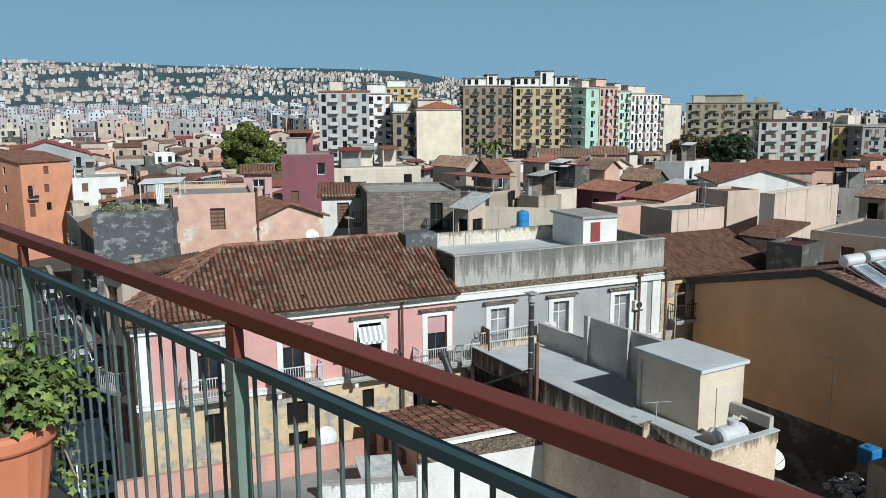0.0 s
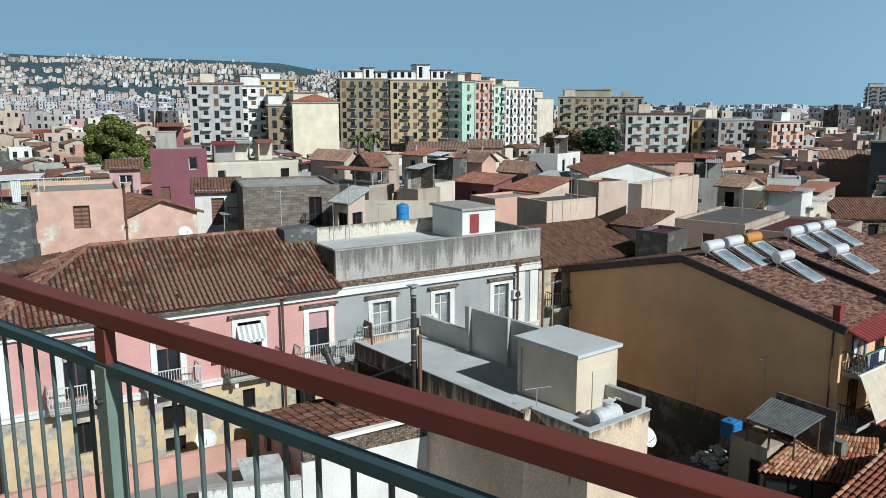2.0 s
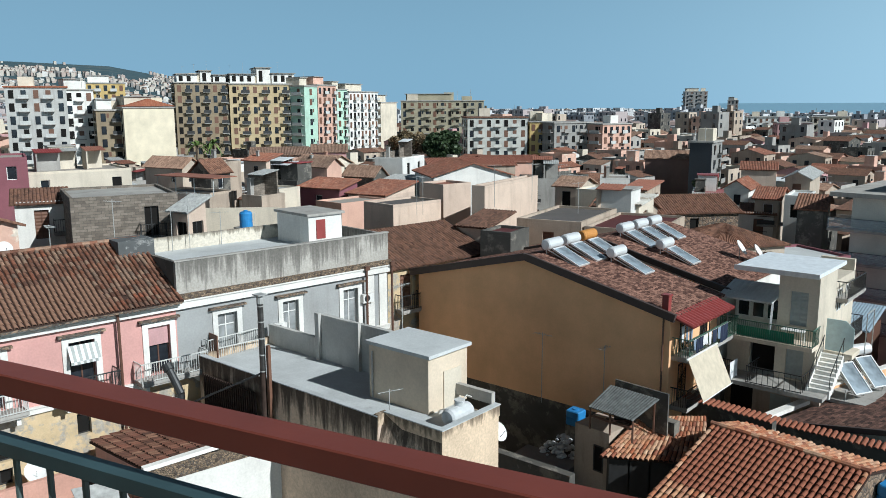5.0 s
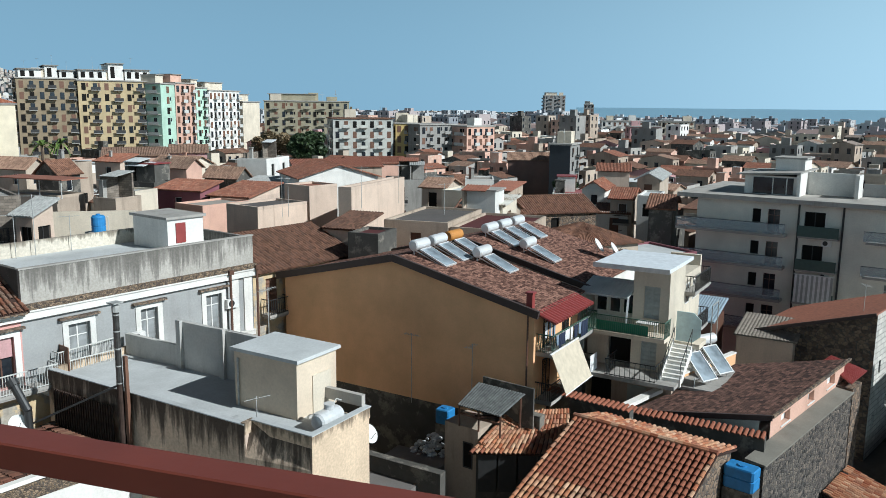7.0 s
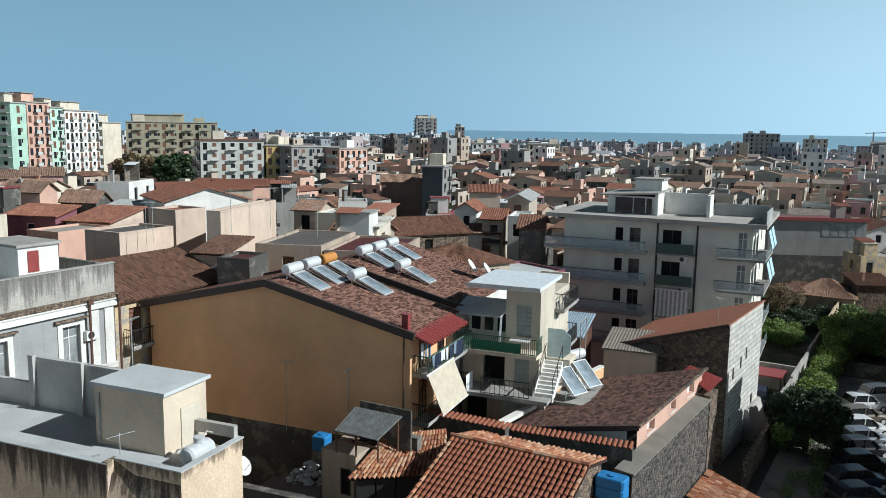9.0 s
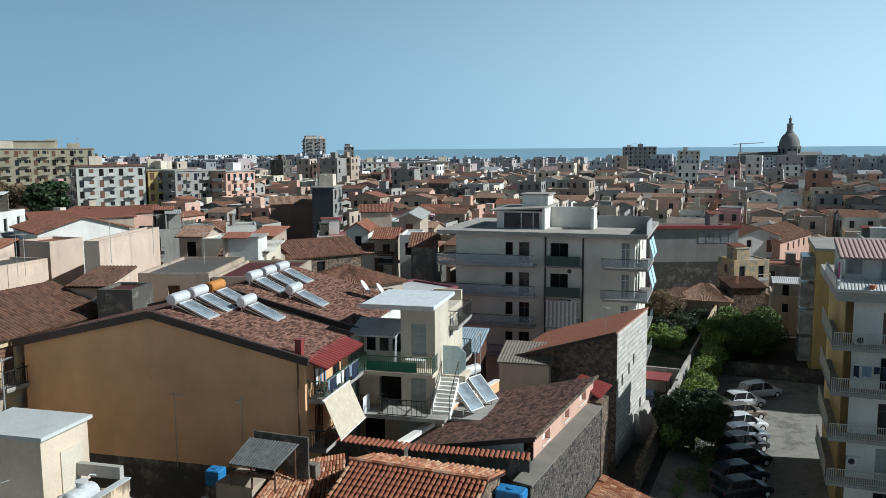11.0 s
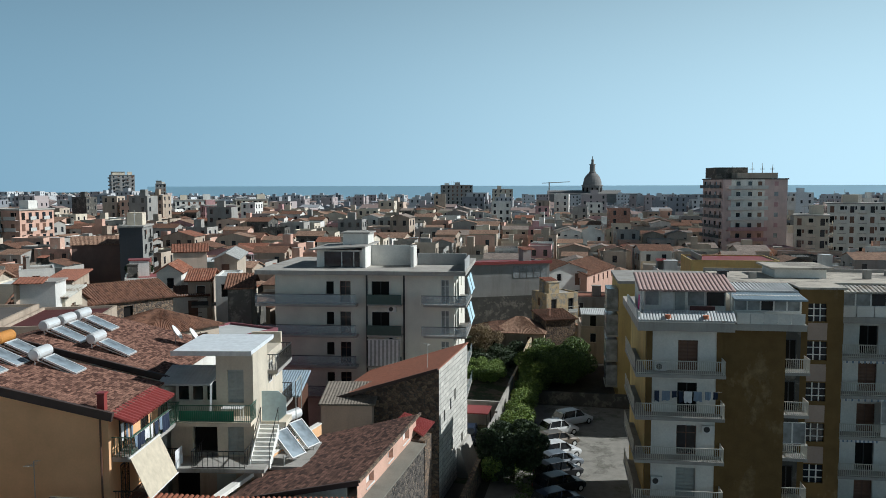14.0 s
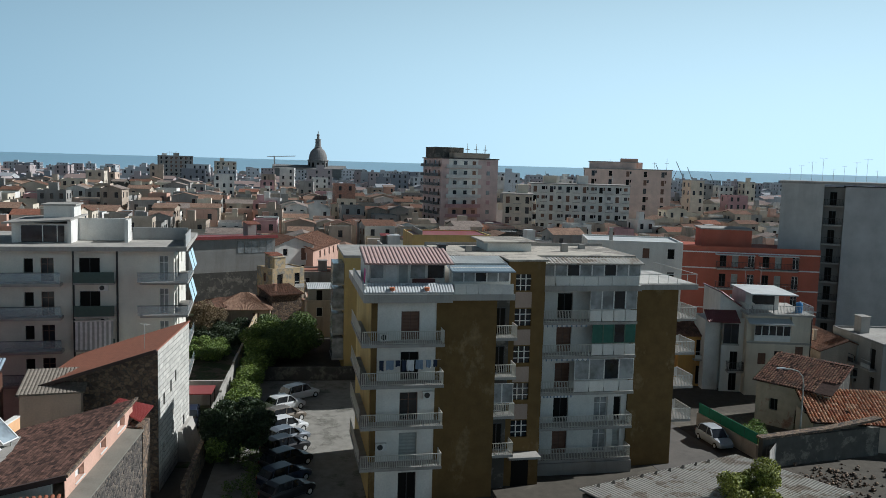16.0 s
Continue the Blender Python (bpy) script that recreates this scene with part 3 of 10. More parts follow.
def balcony(parent, x, y, z, w, deep, style="dark", turn=0, gap=0.14, simple=False):
    if simple:
        return part("balcony", pooled(("balcony", "small", w, deep, style), lambda: Shape().box(0, w, -deep, 0, -0.16, 0).bar((0, -deep + 0.04, 0.93), (w, -deep + 0.04, 0.93), 0.06, 0.06, 1).box(0.02, w - 0.02, -deep + 0.03, -deep + 0.05, 0.1, 0.55, 1), [CONCRETE, IRON_WHITE if style == "pale" else IRON]), None, parent, at=pose(x, y, z, 0, 0, turn))
    b = part("balcony", balcony_mesh(w, deep, style), None, parent, at=pose(x, y, z, 0, 0, turn))
    tagged(part("railing", railing_mesh(w, deep, style, gap), None, b), kind="stuff")
    return b


def slope(sh, a, b, c, d, pitch=0.25, amp=0.06, thick=0.1, slot=0):
    """A ribbed roof slope: eave from a to b, top from d to c."""
    a, b, c, d = (Vector(p) for p in (a, b, c, d))
    up = (b - a).cross(d - a).normalized()
    n = max(2, int(max((b - a).length, (c - d).length) / pitch))
    low, high = [], []
    for i in range(n):
        for f, h in ((0, 0), (0.25, amp), (0.6, amp)):
            t = (i + f) / n
            low.append(a.lerp(b, t) + up * h)
            high.append(d.lerp(c, t) + up * h)
    low.append(b), high.append(c)
    for i in range(len(low) - 1):
        sh.face(low[i], low[i + 1], high[i + 1], high[i], slot=slot)
        e = up * -thick
        sh.face(low[i + 1], low[i], low[i] + e, low[i + 1] + e, slot=slot)
    e = up * -thick
    sh.face(b + e, a + e, d + e, c + e, slot=slot)
    sh.face(a, d, d + e, a + e, slot=slot)
    sh.face(c, b, b + e, c + e, slot=slot)
    sh.face(d, c, c + e, d + e, slot=slot)


def barrel(wide, long, amp, seg=5):
    """One clay tile: a tapered half barrel, crown up."""
    sh = Shape()
    k = seg + 1
    for y, f, g in ((0, 0.86, 0.8), (0, 1.0, 1.0), (long, 0.82, 0.82)):
        sh.v += [(-math.cos(math.pi * i / seg) * wide / 2 * f, y, math.sin(math.pi * i / seg) * amp * g) for i in range(k)]
    for r in (0, 1):
        for i in range(seg):
            sh.f.append((r * k + i, r * k + i + 1, (r + 1) * k + i + 1, (r + 1) * k + i))
            sh.s.append(0)
    return sh


def tiled(parent, a, b, c, d, mat, pitch=0.24, long=0.36, seed=1, keep=None, near=None, fallen=0.01, bed_to=None):
    """A slope laid with single tiles over a channel bed: eave a-b, top d-c. near(u, v) picks those that stand alone."""
    rnd = random.Random(seed)
    a, b, c, d = (Vector(p) for p in (a, b, c, d))
    up = (b - a).cross(d - a).normalized()
    cols = max(2, round((b - a).length / pitch))
    rows = max(2, round(((d - a).length + (c - b).length) / 2 / long))
    bed, rest = Shape(), Shape()
    e = up * -0.09
    outline = [Vector(p) for p in bed_to] if bed_to else [a, b, c, d]
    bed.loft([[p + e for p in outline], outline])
    one = barrel(pitch * 0.80, long * 1.14, pitch * 0.34)
    mesh = None
    count = 0
    for i in range(cols):
        for j in range(rows):
            u, v = (i + 0.5) / cols, j / rows
            if keep and not keep(u, v):
                continue
            if rnd.random() < fallen:
                continue
            low, high = a.lerp(b, u), d.lerp(c, u)
            at = low.lerp(high, v)
            way = (high - low).normalized()
            side = way.cross(up).normalized()
            skew = rnd.uniform(-0.035, 0.035)
            y = (way + side * skew - up * (0.10 + rnd.uniform(-0.015, 0.02))).normalized()
            x = y.cross(up).normalized()
            lift = up * (0.05 + rnd.uniform(-0.008, 0.014))
            m = Matrix((x, y, x.cross(y))).transposed().to_4x4()
            m.translation = at + lift + side * rnd.uniform(-0.012, 0.012)
            if near and count < 300 and near(u, v):
                if mesh is None:
                    mesh = one.mesh("tile", mat)
                count += 1
                part("tile", mesh, None, parent, at=m)
            else:
                n = len(rest.v)
                rest.v += [tuple(m @ Vector(p)) for p in one.v]
                rest.f += [tuple(n + k for k in f) for f in one.f]
                rest.s += one.s
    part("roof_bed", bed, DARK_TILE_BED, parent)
    return tagged(part("tiles", rest, mat, parent), kind="stuff")


# dark brown, so the gaps between the tile rows come out dark
DARK_TILE_BED = plain("dark_roof_bed", (0.055, 0.032, 0.025), 0.95, 0, 0.4)

# ---- land, sea, far city ----
def smooth(a, b, x):
    t = min(1.0, max(0.0, (x - a) / (b - a)))
    return t * t * (3 - 2 * t)


def land(x, y):
    """Height of the ground: level town, a long hillside to the north-west."""
    r, az = math.hypot(x, y), math.degrees(math.atan2(-x, y))
    side = 1 - smooth(60, 100, az)
    hill = (160 + 1.1 * max(0.0, az)) * smooth(500, 4300, r) * smooth(-9.5, 4, az) + 45 * smooth(1500, 4300, r) * smooth(-12, -3, az)
    return hill * side - 6 * smooth(600, 1600, r) * (1 - smooth(-20, 0, az))


def polar(name, radii, turns, height, mat):
    sh = Shape()
    k = turns
    for r in radii:
        for j in range(k):
            a = 2 * math.pi * j / k
            x, y = r * math.sin(a), r * math.cos(a)
            sh.v.append((x, y, height(x, y)))
    for i in range(len(radii) - 1):
        for j in range(k):
            sh.f.append((i * k + j, (i + 1) * k + j, (i + 1) * k + (j + 1) % k, i * k + (j + 1) % k))
            sh.s.append(0)
    if radii[0] < 100:
        sh.f.append(tuple(reversed(range(k))))
        sh.s.append(0)
    return part(name, sh, mat)


GROUND = patched("town_ground", (0.10, 0.088, 0.072), (0.17, 0.15, 0.12), 0.55, 0.05)
# the blue in the hill's green is distance haze, held in its colour
HILL = patched("hazed_wooded_hillside", (0.06, 0.10, 0.115), (0.11, 0.14, 0.14), 0.56, 0.008)
# light blue base also holds the sky's reflection on the water
SEA = plain("sky_toned_sea_water", (0.19, 0.34, 0.44), 0.35)
tagged(polar("ground", [30, 80, 150, 300, 500, 700], 48, land, GROUND), "grey-brown town ground with asphalt lanes", "ground", kind="structure")
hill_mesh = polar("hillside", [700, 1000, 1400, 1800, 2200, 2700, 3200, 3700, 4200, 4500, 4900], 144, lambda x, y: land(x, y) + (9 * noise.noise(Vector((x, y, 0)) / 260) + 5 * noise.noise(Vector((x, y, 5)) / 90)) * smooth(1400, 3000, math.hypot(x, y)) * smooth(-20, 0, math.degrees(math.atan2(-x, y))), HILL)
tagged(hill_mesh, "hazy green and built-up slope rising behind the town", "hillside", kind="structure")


def sea_sheet():
    sh = Shape()
    n = 60
    for r, z in ((1150, -4.0), (1700, 0.0), (3000, 12.0), (4950, 24.7)):
        for i in range(n + 1):
            a = radians(38 + 120 * i / n)
            sh.v.append((r * math.sin(a), r * math.cos(a), z))
    for k in range(3):
        for i in range(n):
            sh.f.append((k * (n + 1) + i, k * (n + 1) + i + 1, (k + 1) * (n + 1) + i + 1, (k + 1) * (n + 1) + i))
            sh.s.append(0)
    return sh


tagged(part("water", sea_sheet(), SEA), "calm blue sea out to the horizon", "sea", kind="structure")

GRID = 25.0
GX, GY = Vector((math.cos(radians(GRID)), math.sin(radians(GRID)))), Vector((-math.sin(radians(GRID)), math.cos(radians(GRID))))


def bearing(x, y):
    return math.degrees(math.atan2(x, y))


TOWN_WALLS = [WHITE, CREAM, BEIGE, SALMON, ROSE, PEACH, GREYWALL, CONCRETE, STAINED, PINK_OLD, BRICKS, DARK_WALL]
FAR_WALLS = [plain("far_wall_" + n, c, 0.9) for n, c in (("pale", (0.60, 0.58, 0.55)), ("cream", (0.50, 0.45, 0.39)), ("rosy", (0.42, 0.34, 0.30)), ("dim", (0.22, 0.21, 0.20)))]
# far city palette: distance haze mixed into the colours as cool grey
HAZED_WALLS = [plain("hazed_city_wall_" + n, c, 0.9) for n, c in (("pale", (0.58, 0.59, 0.60)), ("grey", (0.47, 0.47, 0.47)), ("rosy", (0.42, 0.36, 0.35)), ("dim", (0.26, 0.27, 0.29)))]
HAZED_ROOFS = [plain("hazed_city_tile_roof", (0.29, 0.22, 0.20), 0.9), plain("hazed_city_flat_roof", (0.36, 0.37, 0.39), 0.9)]
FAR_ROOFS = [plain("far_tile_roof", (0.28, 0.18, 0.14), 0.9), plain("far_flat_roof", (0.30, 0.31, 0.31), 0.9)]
TOWN_ROOFS = [TILES_FAR, TILES_TAN, TILES_ORANGE, TERRACE, LIGHT_ROOF, RED_SHEET, BITUMEN, TILES_HAZED]


def far_block(sh, x, y, z, w, d, h, yaw, rnd, rows, tall=False, pitched=0.45):
    """A far house of the joined town: walls, roof, raised window leaves."""
    c, s = math.cos(radians(yaw)), math.sin(radians(yaw))
    P = lambda u, v, t: (x + c * u - s * v, y + s * u + c * v, z + t)
    east = bearing(x, y) > 47
    wall = rnd.choices(range(12), (11, 13, 13, 4, 2, 0.6, 9, 8, 8, 4, 1, 2) if east else (10, 11, 12, 4, 2, 1, 8, 8, 9, 5, 1, 5))[0]
    pitched = pitched * (0.8 if east else 1.0)
    hx, hy = w / 2, d / 2
    quad = ((-hx, -hy), (hx, -hy), (hx, hy), (-hx, hy))
    for i in range(4):
        (a, b), (e, f) = quad[i], quad[(i + 1) % 4]
        sh.face(P(a, b, -8), P(e, f, -8), P(e, f, h), P(a, b, h), slot=wall)
    if not tall and rnd.random() < pitched:
        r = 12 + rnd.choice((0, 0, 0, 1, 1, 1, 1, 1, 7, 7, 7, 2, 7, 7) if east else (0, 0, 0, 0, 0, 0, 1, 1, 1, 1, 1, 2, 2, 2, 0, 5))
        k = h + min(w, d) * 0.16
        o = 0.4
        if rnd.random() < 0.5:
            sh.face(P(-hx - o, -hy - o, h - 0.1), P(hx + o, -hy - o, h - 0.1), P(hx + o, 0, k), P(-hx - o, 0, k), slot=r)
            sh.face(P(hx + o, hy + o, h - 0.1), P(-hx - o, hy + o, h - 0.1), P(-hx - o, 0, k), P(hx + o, 0, k), slot=r)
            for e in (-hx, hx):
                sh.face(P(e, -hy, h), P(e, hy, h), P(e, 0, k - 0.1), slot=wall)
        else:
            sh.face(P(-hx - o, hy + o, h - 0.1), P(-hx - o, -hy - o, h - 0.1), P(0, -hy - o, k), P(0, hy + o, k), slot=r)
            sh.face(P(hx + o, -hy - o, h - 0.1), P(hx + o, hy + o, h - 0.1), P(0, hy + o, k), P(0, -hy - o, k), slot=r)
            for e in (-hy, hy):
                sh.face(P(-hx, e, h), P(hx, e, h), P(0, e, k - 0.1), slot=wall)
    else:
        r = 12 + rnd.choice((3, 4, 6))
        sh.face(*[P(a, b, h - 0.5) for a, b in quad], slot=r)
        if rnd.random() < 0.35:
            a, b = rnd.uniform(-hx * 0.5, hx * 0.3), rnd.uniform(-hy * 0.5, hy * 0.3)
            q = ((a, b), (a + w * 0.28, b), (a + w * 0.28, b + d * 0.3), (a, b + d * 0.3))
            for i in range(4):
                (e, f), (g, k) = q[i], q[(i + 1) % 4]
                sh.face(P(e, f, h - 0.5), P(g, k, h - 0.5), P(g, k, h + 2.2), P(e, f, h + 2.2), slot=wall)
            sh.face(*[P(e, f, h + 2.2) for e, f in q], slot=r)
    if rows:
        floors = max(1, int(h / 3.1))
        for i in range(4):
            (a, b), (e, f) = quad[i], quad[(i + 1) % 4]
            long = math.hypot(e - a, f - b)
            n = max(1, int(long / rows))
            ax, ay = P((a + e) / 2, (b + f) / 2, 0)[:2]
            if (ax - x) * x + (ay - y) * y > 0:
                continue
            nx, ny = (f - b) / long * 0.05, -(e - a) / long * 0.05
            for fl in range(floors):
                for m in range(n):
                    if rnd.random() < 0.2:
                        continue
                    t = (m + 0.5) / n
                    u, v, dx, dy = a + (e - a) * t + nx, b + (f - b) * t + ny, (e - a) / long * 0.5, (f - b) / long * 0.5
                    zz = h - 2.6 - fl * 3.1 if not tall else h - 2.4 - fl * 3.0
                    sh.face(P(u - dx, v - dy, zz), P(u + dx, v + dy, zz), P(u + dx, v + dy, zz + 1.6), P(u - dx, v - dy, zz + 1.6), slot=20)


def far_town(name, r0, r1, cell, seed, rows, label, thin=0.0, az0=-40, az1=118, hazy=False, cool=False):
    rnd = random.Random(seed)
    sh = Shape()
    n = int(r1 / cell) + 1
    for i in range(-n, n + 1):
        for j in range(-n, n + 1):
            p = GX * (i * cell) + GY * (j * cell)
            x, y = p.x + rnd.uniform(-0.15, 0.15) * cell * (4 if hazy else 1), p.y + rnd.uniform(-0.15, 0.15) * cell * (4 if hazy else 1)
            r, a = math.hypot(x, y), bearing(x, y)
            k = rnd.random()
            if not (r0 < r < r1 and az0 < a < az1) or k < thin or clear_of(x, y, 6):
                continue
            if r > 1150 and a > 39 and r > 1250 + 300 * noise.noise(Vector((a / 14, 0.3, 0))) + (450 if a < 60 else 150):
                continue
            tall = rnd.random() < ((0.12 if a < 40 else 0.05) if r > 350 else 0.03)
            top = 15.0 if r > 260 else 13.0
            if a > 62:
                top -= 2.5
            h = rnd.uniform(15, 22) if tall and r > 300 else rnd.triangular(top - 6, top + 0.5, top - 3)
            if a > 40 and r > 500:
                h = h * 0.72 if not tall else min(h, 17)
            if r > 1200:
                h = rnd.triangular(4, 13, 7)
                if hazy and (noise.noise(Vector((x, y, 0)) / 230) < -0.08 + 0.46 * smooth(2400, 3800, r) or r > 3900 - 300 * k):
                    continue
            far_block(sh, x, y, land(x, y), cell * rnd.uniform(0.55, 0.95) * (0.5 if hazy else 1), cell * rnd.uniform(0.6, 1.0) * (0.5 if hazy else 1), h, GRID + rnd.choice((0, 0, 90)) + rnd.uniform(-6, 6), rnd, rows, tall)
    walls, roofs = (FAR_WALLS, FAR_ROOFS) if hazy else (HAZED_WALLS, HAZED_ROOFS)
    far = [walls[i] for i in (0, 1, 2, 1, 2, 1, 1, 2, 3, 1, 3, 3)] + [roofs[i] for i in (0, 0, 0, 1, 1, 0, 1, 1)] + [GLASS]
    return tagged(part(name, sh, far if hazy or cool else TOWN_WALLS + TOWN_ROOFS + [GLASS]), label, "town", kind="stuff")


KEEP = []  # x, y, radius kept free of the joined town


def clear_of(x, y, pad=0.0):
    return any(math.hypot(x - a, y - b) < r + pad for a, b, r in KEEP)


def clutter(t, w, d, h, rnd, roof, rise, wall):
    """What stands about on a house's roof: chimneys, sheds, shelters, low walls, ducts."""
    if roof != "flat":
        for _ in range(rnd.choice((0, 0, 1, 1))):
            a, b = rnd.uniform(0.5, w - 1.0), rnd.uniform(d * 0.3, d * 0.7)
            k = rnd.uniform(0.0, 0.6)
            part("chimney", Shape().box(a, a + 0.35, b, b + 0.35, h, h + rise + k).box(a - 0.06, a + 0.41, b - 0.06, b + 0.41, h + rise + k + 0.002, h + rise + k + 0.1), rnd.choice((CONCRETE, BRICKS, wall)), t)
        return
    for _ in range(rnd.choice((1, 1, 2, 3))):
        kind = rnd.random()
        a, b = rnd.uniform(0.3, max(0.4, w - 2.6)), rnd.uniform(0.3, max(0.4, d - 2.8))
        if kind < 0.4:
            u, v, q = rnd.uniform(1.6, 3.0), rnd.uniform(1.6, 2.6), rnd.uniform(2.0, 2.5)
            sh = Shape()
            slope(sh, (a, b, h + q), (a + u, b, h + q), (a + u, b + v, h + q + 0.35), (a, b + v, h + q + 0.35), 0.25, 0.04, 0.03)
            s = part("roof_shelter", sh, rnd.choice((GREY_SHEET, RED_SHEET, LIGHT_ROOF, RUST_SHEET, RUST_SHEET)), t)
            part("shelter_wall", Shape().box(a + 0.1, a + u - 0.1, b + v - 0.3, b + v - 0.1, h + 0.06, h + q + 0.2).box(a + 0.1, a + 0.25, b + 0.1, b + v - 0.31, h + 0.06, h + q - 0.04), rnd.choice((wall, CONCRETE, DARK_WALL, BLOCKS)), s)
        elif kind < 0.65:
            u = rnd.uniform(1.0, 2.2)
            part("store_room", Shape().box(a, a + u, b, b + 1.4, h + 0.06, h + 1.9).box(a - 0.1, a + u + 0.1, b - 0.1, b + 1.5, h + 1.904, h + 1.98), rnd.choice((wall, CONCRETE, BEIGE, DARK_WALL)), t)
        elif kind < 0.85:
            part("low_wall", Shape().box(a, a + 0.15, 0.21, d - 0.21, h + 0.06, h + rnd.uniform(0.8, 1.8)), rnd.choice((wall, BLOCKS, CONCRETE)), t)
        else:
            part("chimney", Shape().box(a, a + 0.45, b, b + 0.45, h + 0.06, h + 1.7).box(a - 0.08, a + 0.53, b - 0.08, b + 0.53, h + 1.704, h + 1.8), rnd.choice((CONCRETE, BRICKS)), t)


def house(x, y, yaw, w, d, h, roof, wall, roofmat, label, group="", rise=0.0, styles=("shutter", "glass", "dark"), seed=0, face="frl", flo=3.1, base=0.0, extras=True, keep=True, doors=0.4, most=3):
    """A town house: front left corner, direction of its front; roof flat, gable_x (ridge along the front), gable_y, shed, hip."""
    rnd = random.Random(seed + int(x * 7 + y * 13))
    t = thing("house", x, y, base, yaw, label, "house", group)
    floors = min(most, max(1, int(h / flo + 0.3)))
    distant = math.hypot(x, y) > 80
    holes = {}
    look_at = {"f": yaw - 90, "r": yaw, "l": yaw + 180}
    for side, long in (("f", w), ("r", d), ("l", d)):
        if side not in face or (distant and math.cos(radians(look_at[side])) * x + math.sin(radians(look_at[side])) * y > 0):
            continue
        n = max(1, int(long / 2.9))
        row = []
        for fl in range(floors):
            z = h - (fl + 1) * flo + 0.35
            if z < 0.2:
                continue
            for i in range(n):
                if rnd.random() < 0.25:
                    continue
                c = long * (i + 0.5) / n + rnd.uniform(-0.15, 0.15)
                if rnd.random() < doors:
                    row.append((c - 0.5, c + 0.5, z - 0.1, z + 2.1))
                else:
                    row.append((c - 0.45, c + 0.45, z + 0.75, z + 2.1))
        holes[side] = row
    part("wall", shell(w, d, 0, h, holes), wall, t)
    for side, row in holes.items():
        for hole in row:
            fill(t, w, d, side, hole, rnd.choice(styles), simple=distant)
            if hole[3] - hole[2] > 2 and rnd.random() < 0.6 and hole[2] > 2.5:
                pl, _ = sides(w, d)[side]
                bx, by, bz = pl(hole[0] - 0.4, 0, hole[2])
                balcony(t, bx, by, bz, 1.8, 0.8, rnd.choice(("dark", "dark", "pale")), TURN[side], 0.16, distant)
    o, sh = 0.35, Shape()
    rise = rise or min(w, d) * 0.19
    if roof == "flat":
        sh.box(0.2, w - 0.2, 0.2, d - 0.2, h - 0.02, h + 0.06)
        part("roof", sh, roofmat, t)
        par, k = Shape(), 0.25 if keep else rnd.choice((0.35, 0.9, 0.9))
        par.box(0, w, 0, 0.2, h + 0.004, h + k), par.box(0, w, d - 0.2, d, h + 0.004, h + k)
        par.box(0, 0.2, 0.2, d - 0.2, h + 0.004, h + k), par.box(w - 0.2, w, 0.2, d - 0.2, h + 0.004, h + k)
        part("parapet", par, wall, t)
        if extras and rnd.random() < 0.4 and w > 4:
            a, b, q = rnd.uniform(0.4, w - 3.2), rnd.uniform(d * 0.4, max(d * 0.41, d - 3.4)), rnd.uniform(2.1, 2.6)
            hut = Shape().box(a, a + 2.6, b, b + 2.6, h + 0.06, h + q)
            ho = part("roof_hut", hut, rnd.choice((wall, WHITE, CONCRETE)), t)
            part("hut_roof", Shape().box(a - 0.15, a + 2.75, b - 0.15, b + 2.75, h + q, h + q + 0.12), rnd.choice((LIGHT_ROOF, CONCRETE, RED_SHEET)), ho)
    else:
        gables = []
        if roof == "gable_x":
            slope(sh, (-o, -o, h - 0.12), (w + o, -o, h - 0.12), (w + o, d / 2, h + rise), (-o, d / 2, h + rise))
            slope(sh, (w + o, d + o, h - 0.12), (-o, d + o, h - 0.12), (-o, d / 2, h + rise), (w + o, d / 2, h + rise))
            gables = [[(e, 0, h), (e, d, h), (e, d / 2, h + rise - 0.12)] for e in (0, w)]
        elif roof == "gable_y":
            slope(sh, (-o, d + o, h - 0.12), (-o, -o, h - 0.12), (w / 2, -o, h + rise), (w / 2, d + o, h + rise))
            slope(sh, (w + o, -o, h - 0.12), (w + o, d + o, h - 0.12), (w / 2, d + o, h + rise), (w / 2, -o, h + rise))
            gables = [[(0, e, h), (w, e, h), (w / 2, e, h + rise - 0.12)] for e in (0, d)]
        elif roof == "shed":
            slope(sh, (-o, -o, h + 0.1), (w + o, -o, h + 0.1), (w + o, d + o, h + rise), (-o, d + o, h + rise))
            gables = [[(e, 0, h), (e, d, h), (e, d, h + rise - 0.15)] for e in (0, w)] + [[(0, d, h), (w, d, h), (w, d, h + rise - 0.15), (0, d, h + rise - 0.15)]]
        elif roof == "hip":
            k = min(w, d) / 2
            p, q = ((k, d / 2), (w - k, d / 2)) if w >= d else ((w / 2, k), (w / 2, d - k))
            slope(sh, (-o, -o, h - 0.12), (w + o, -o, h - 0.12), (q[0], q[1] if w >= d else p[1], h + rise), (p[0], p[1], h + rise))
            slope(sh, (w + o, d + o, h - 0.12), (-o, d + o, h - 0.12), (p[0], q[1], h + rise), (q[0], q[1], h + rise))
            slope(sh, (-o, d + o, h - 0.12), (-o, -o, h - 0.12), (p[0], p[1], h + rise), (p[0], q[1], h + rise))
            slope(sh, (w + o, -o, h - 0.12), (w + o, d + o, h - 0.12), (q[0], q[1], h + rise), (q[0], p[1] if w < d else q[1], h + rise))
        part("roof", sh, roofmat, t)
        for g in gables:
            part("gable", Shape().face(*g), wall, t)
    if extras:
        clutter(t, w, d, h, rnd, roof, rise, wall)
    if keep:
        mid = Vector((x, y)) + Vector((math.cos(radians(yaw)), math.sin(radians(yaw)))) * w / 2 + Vector((-math.sin(radians(yaw)), math.cos(radians(yaw)))) * d / 2
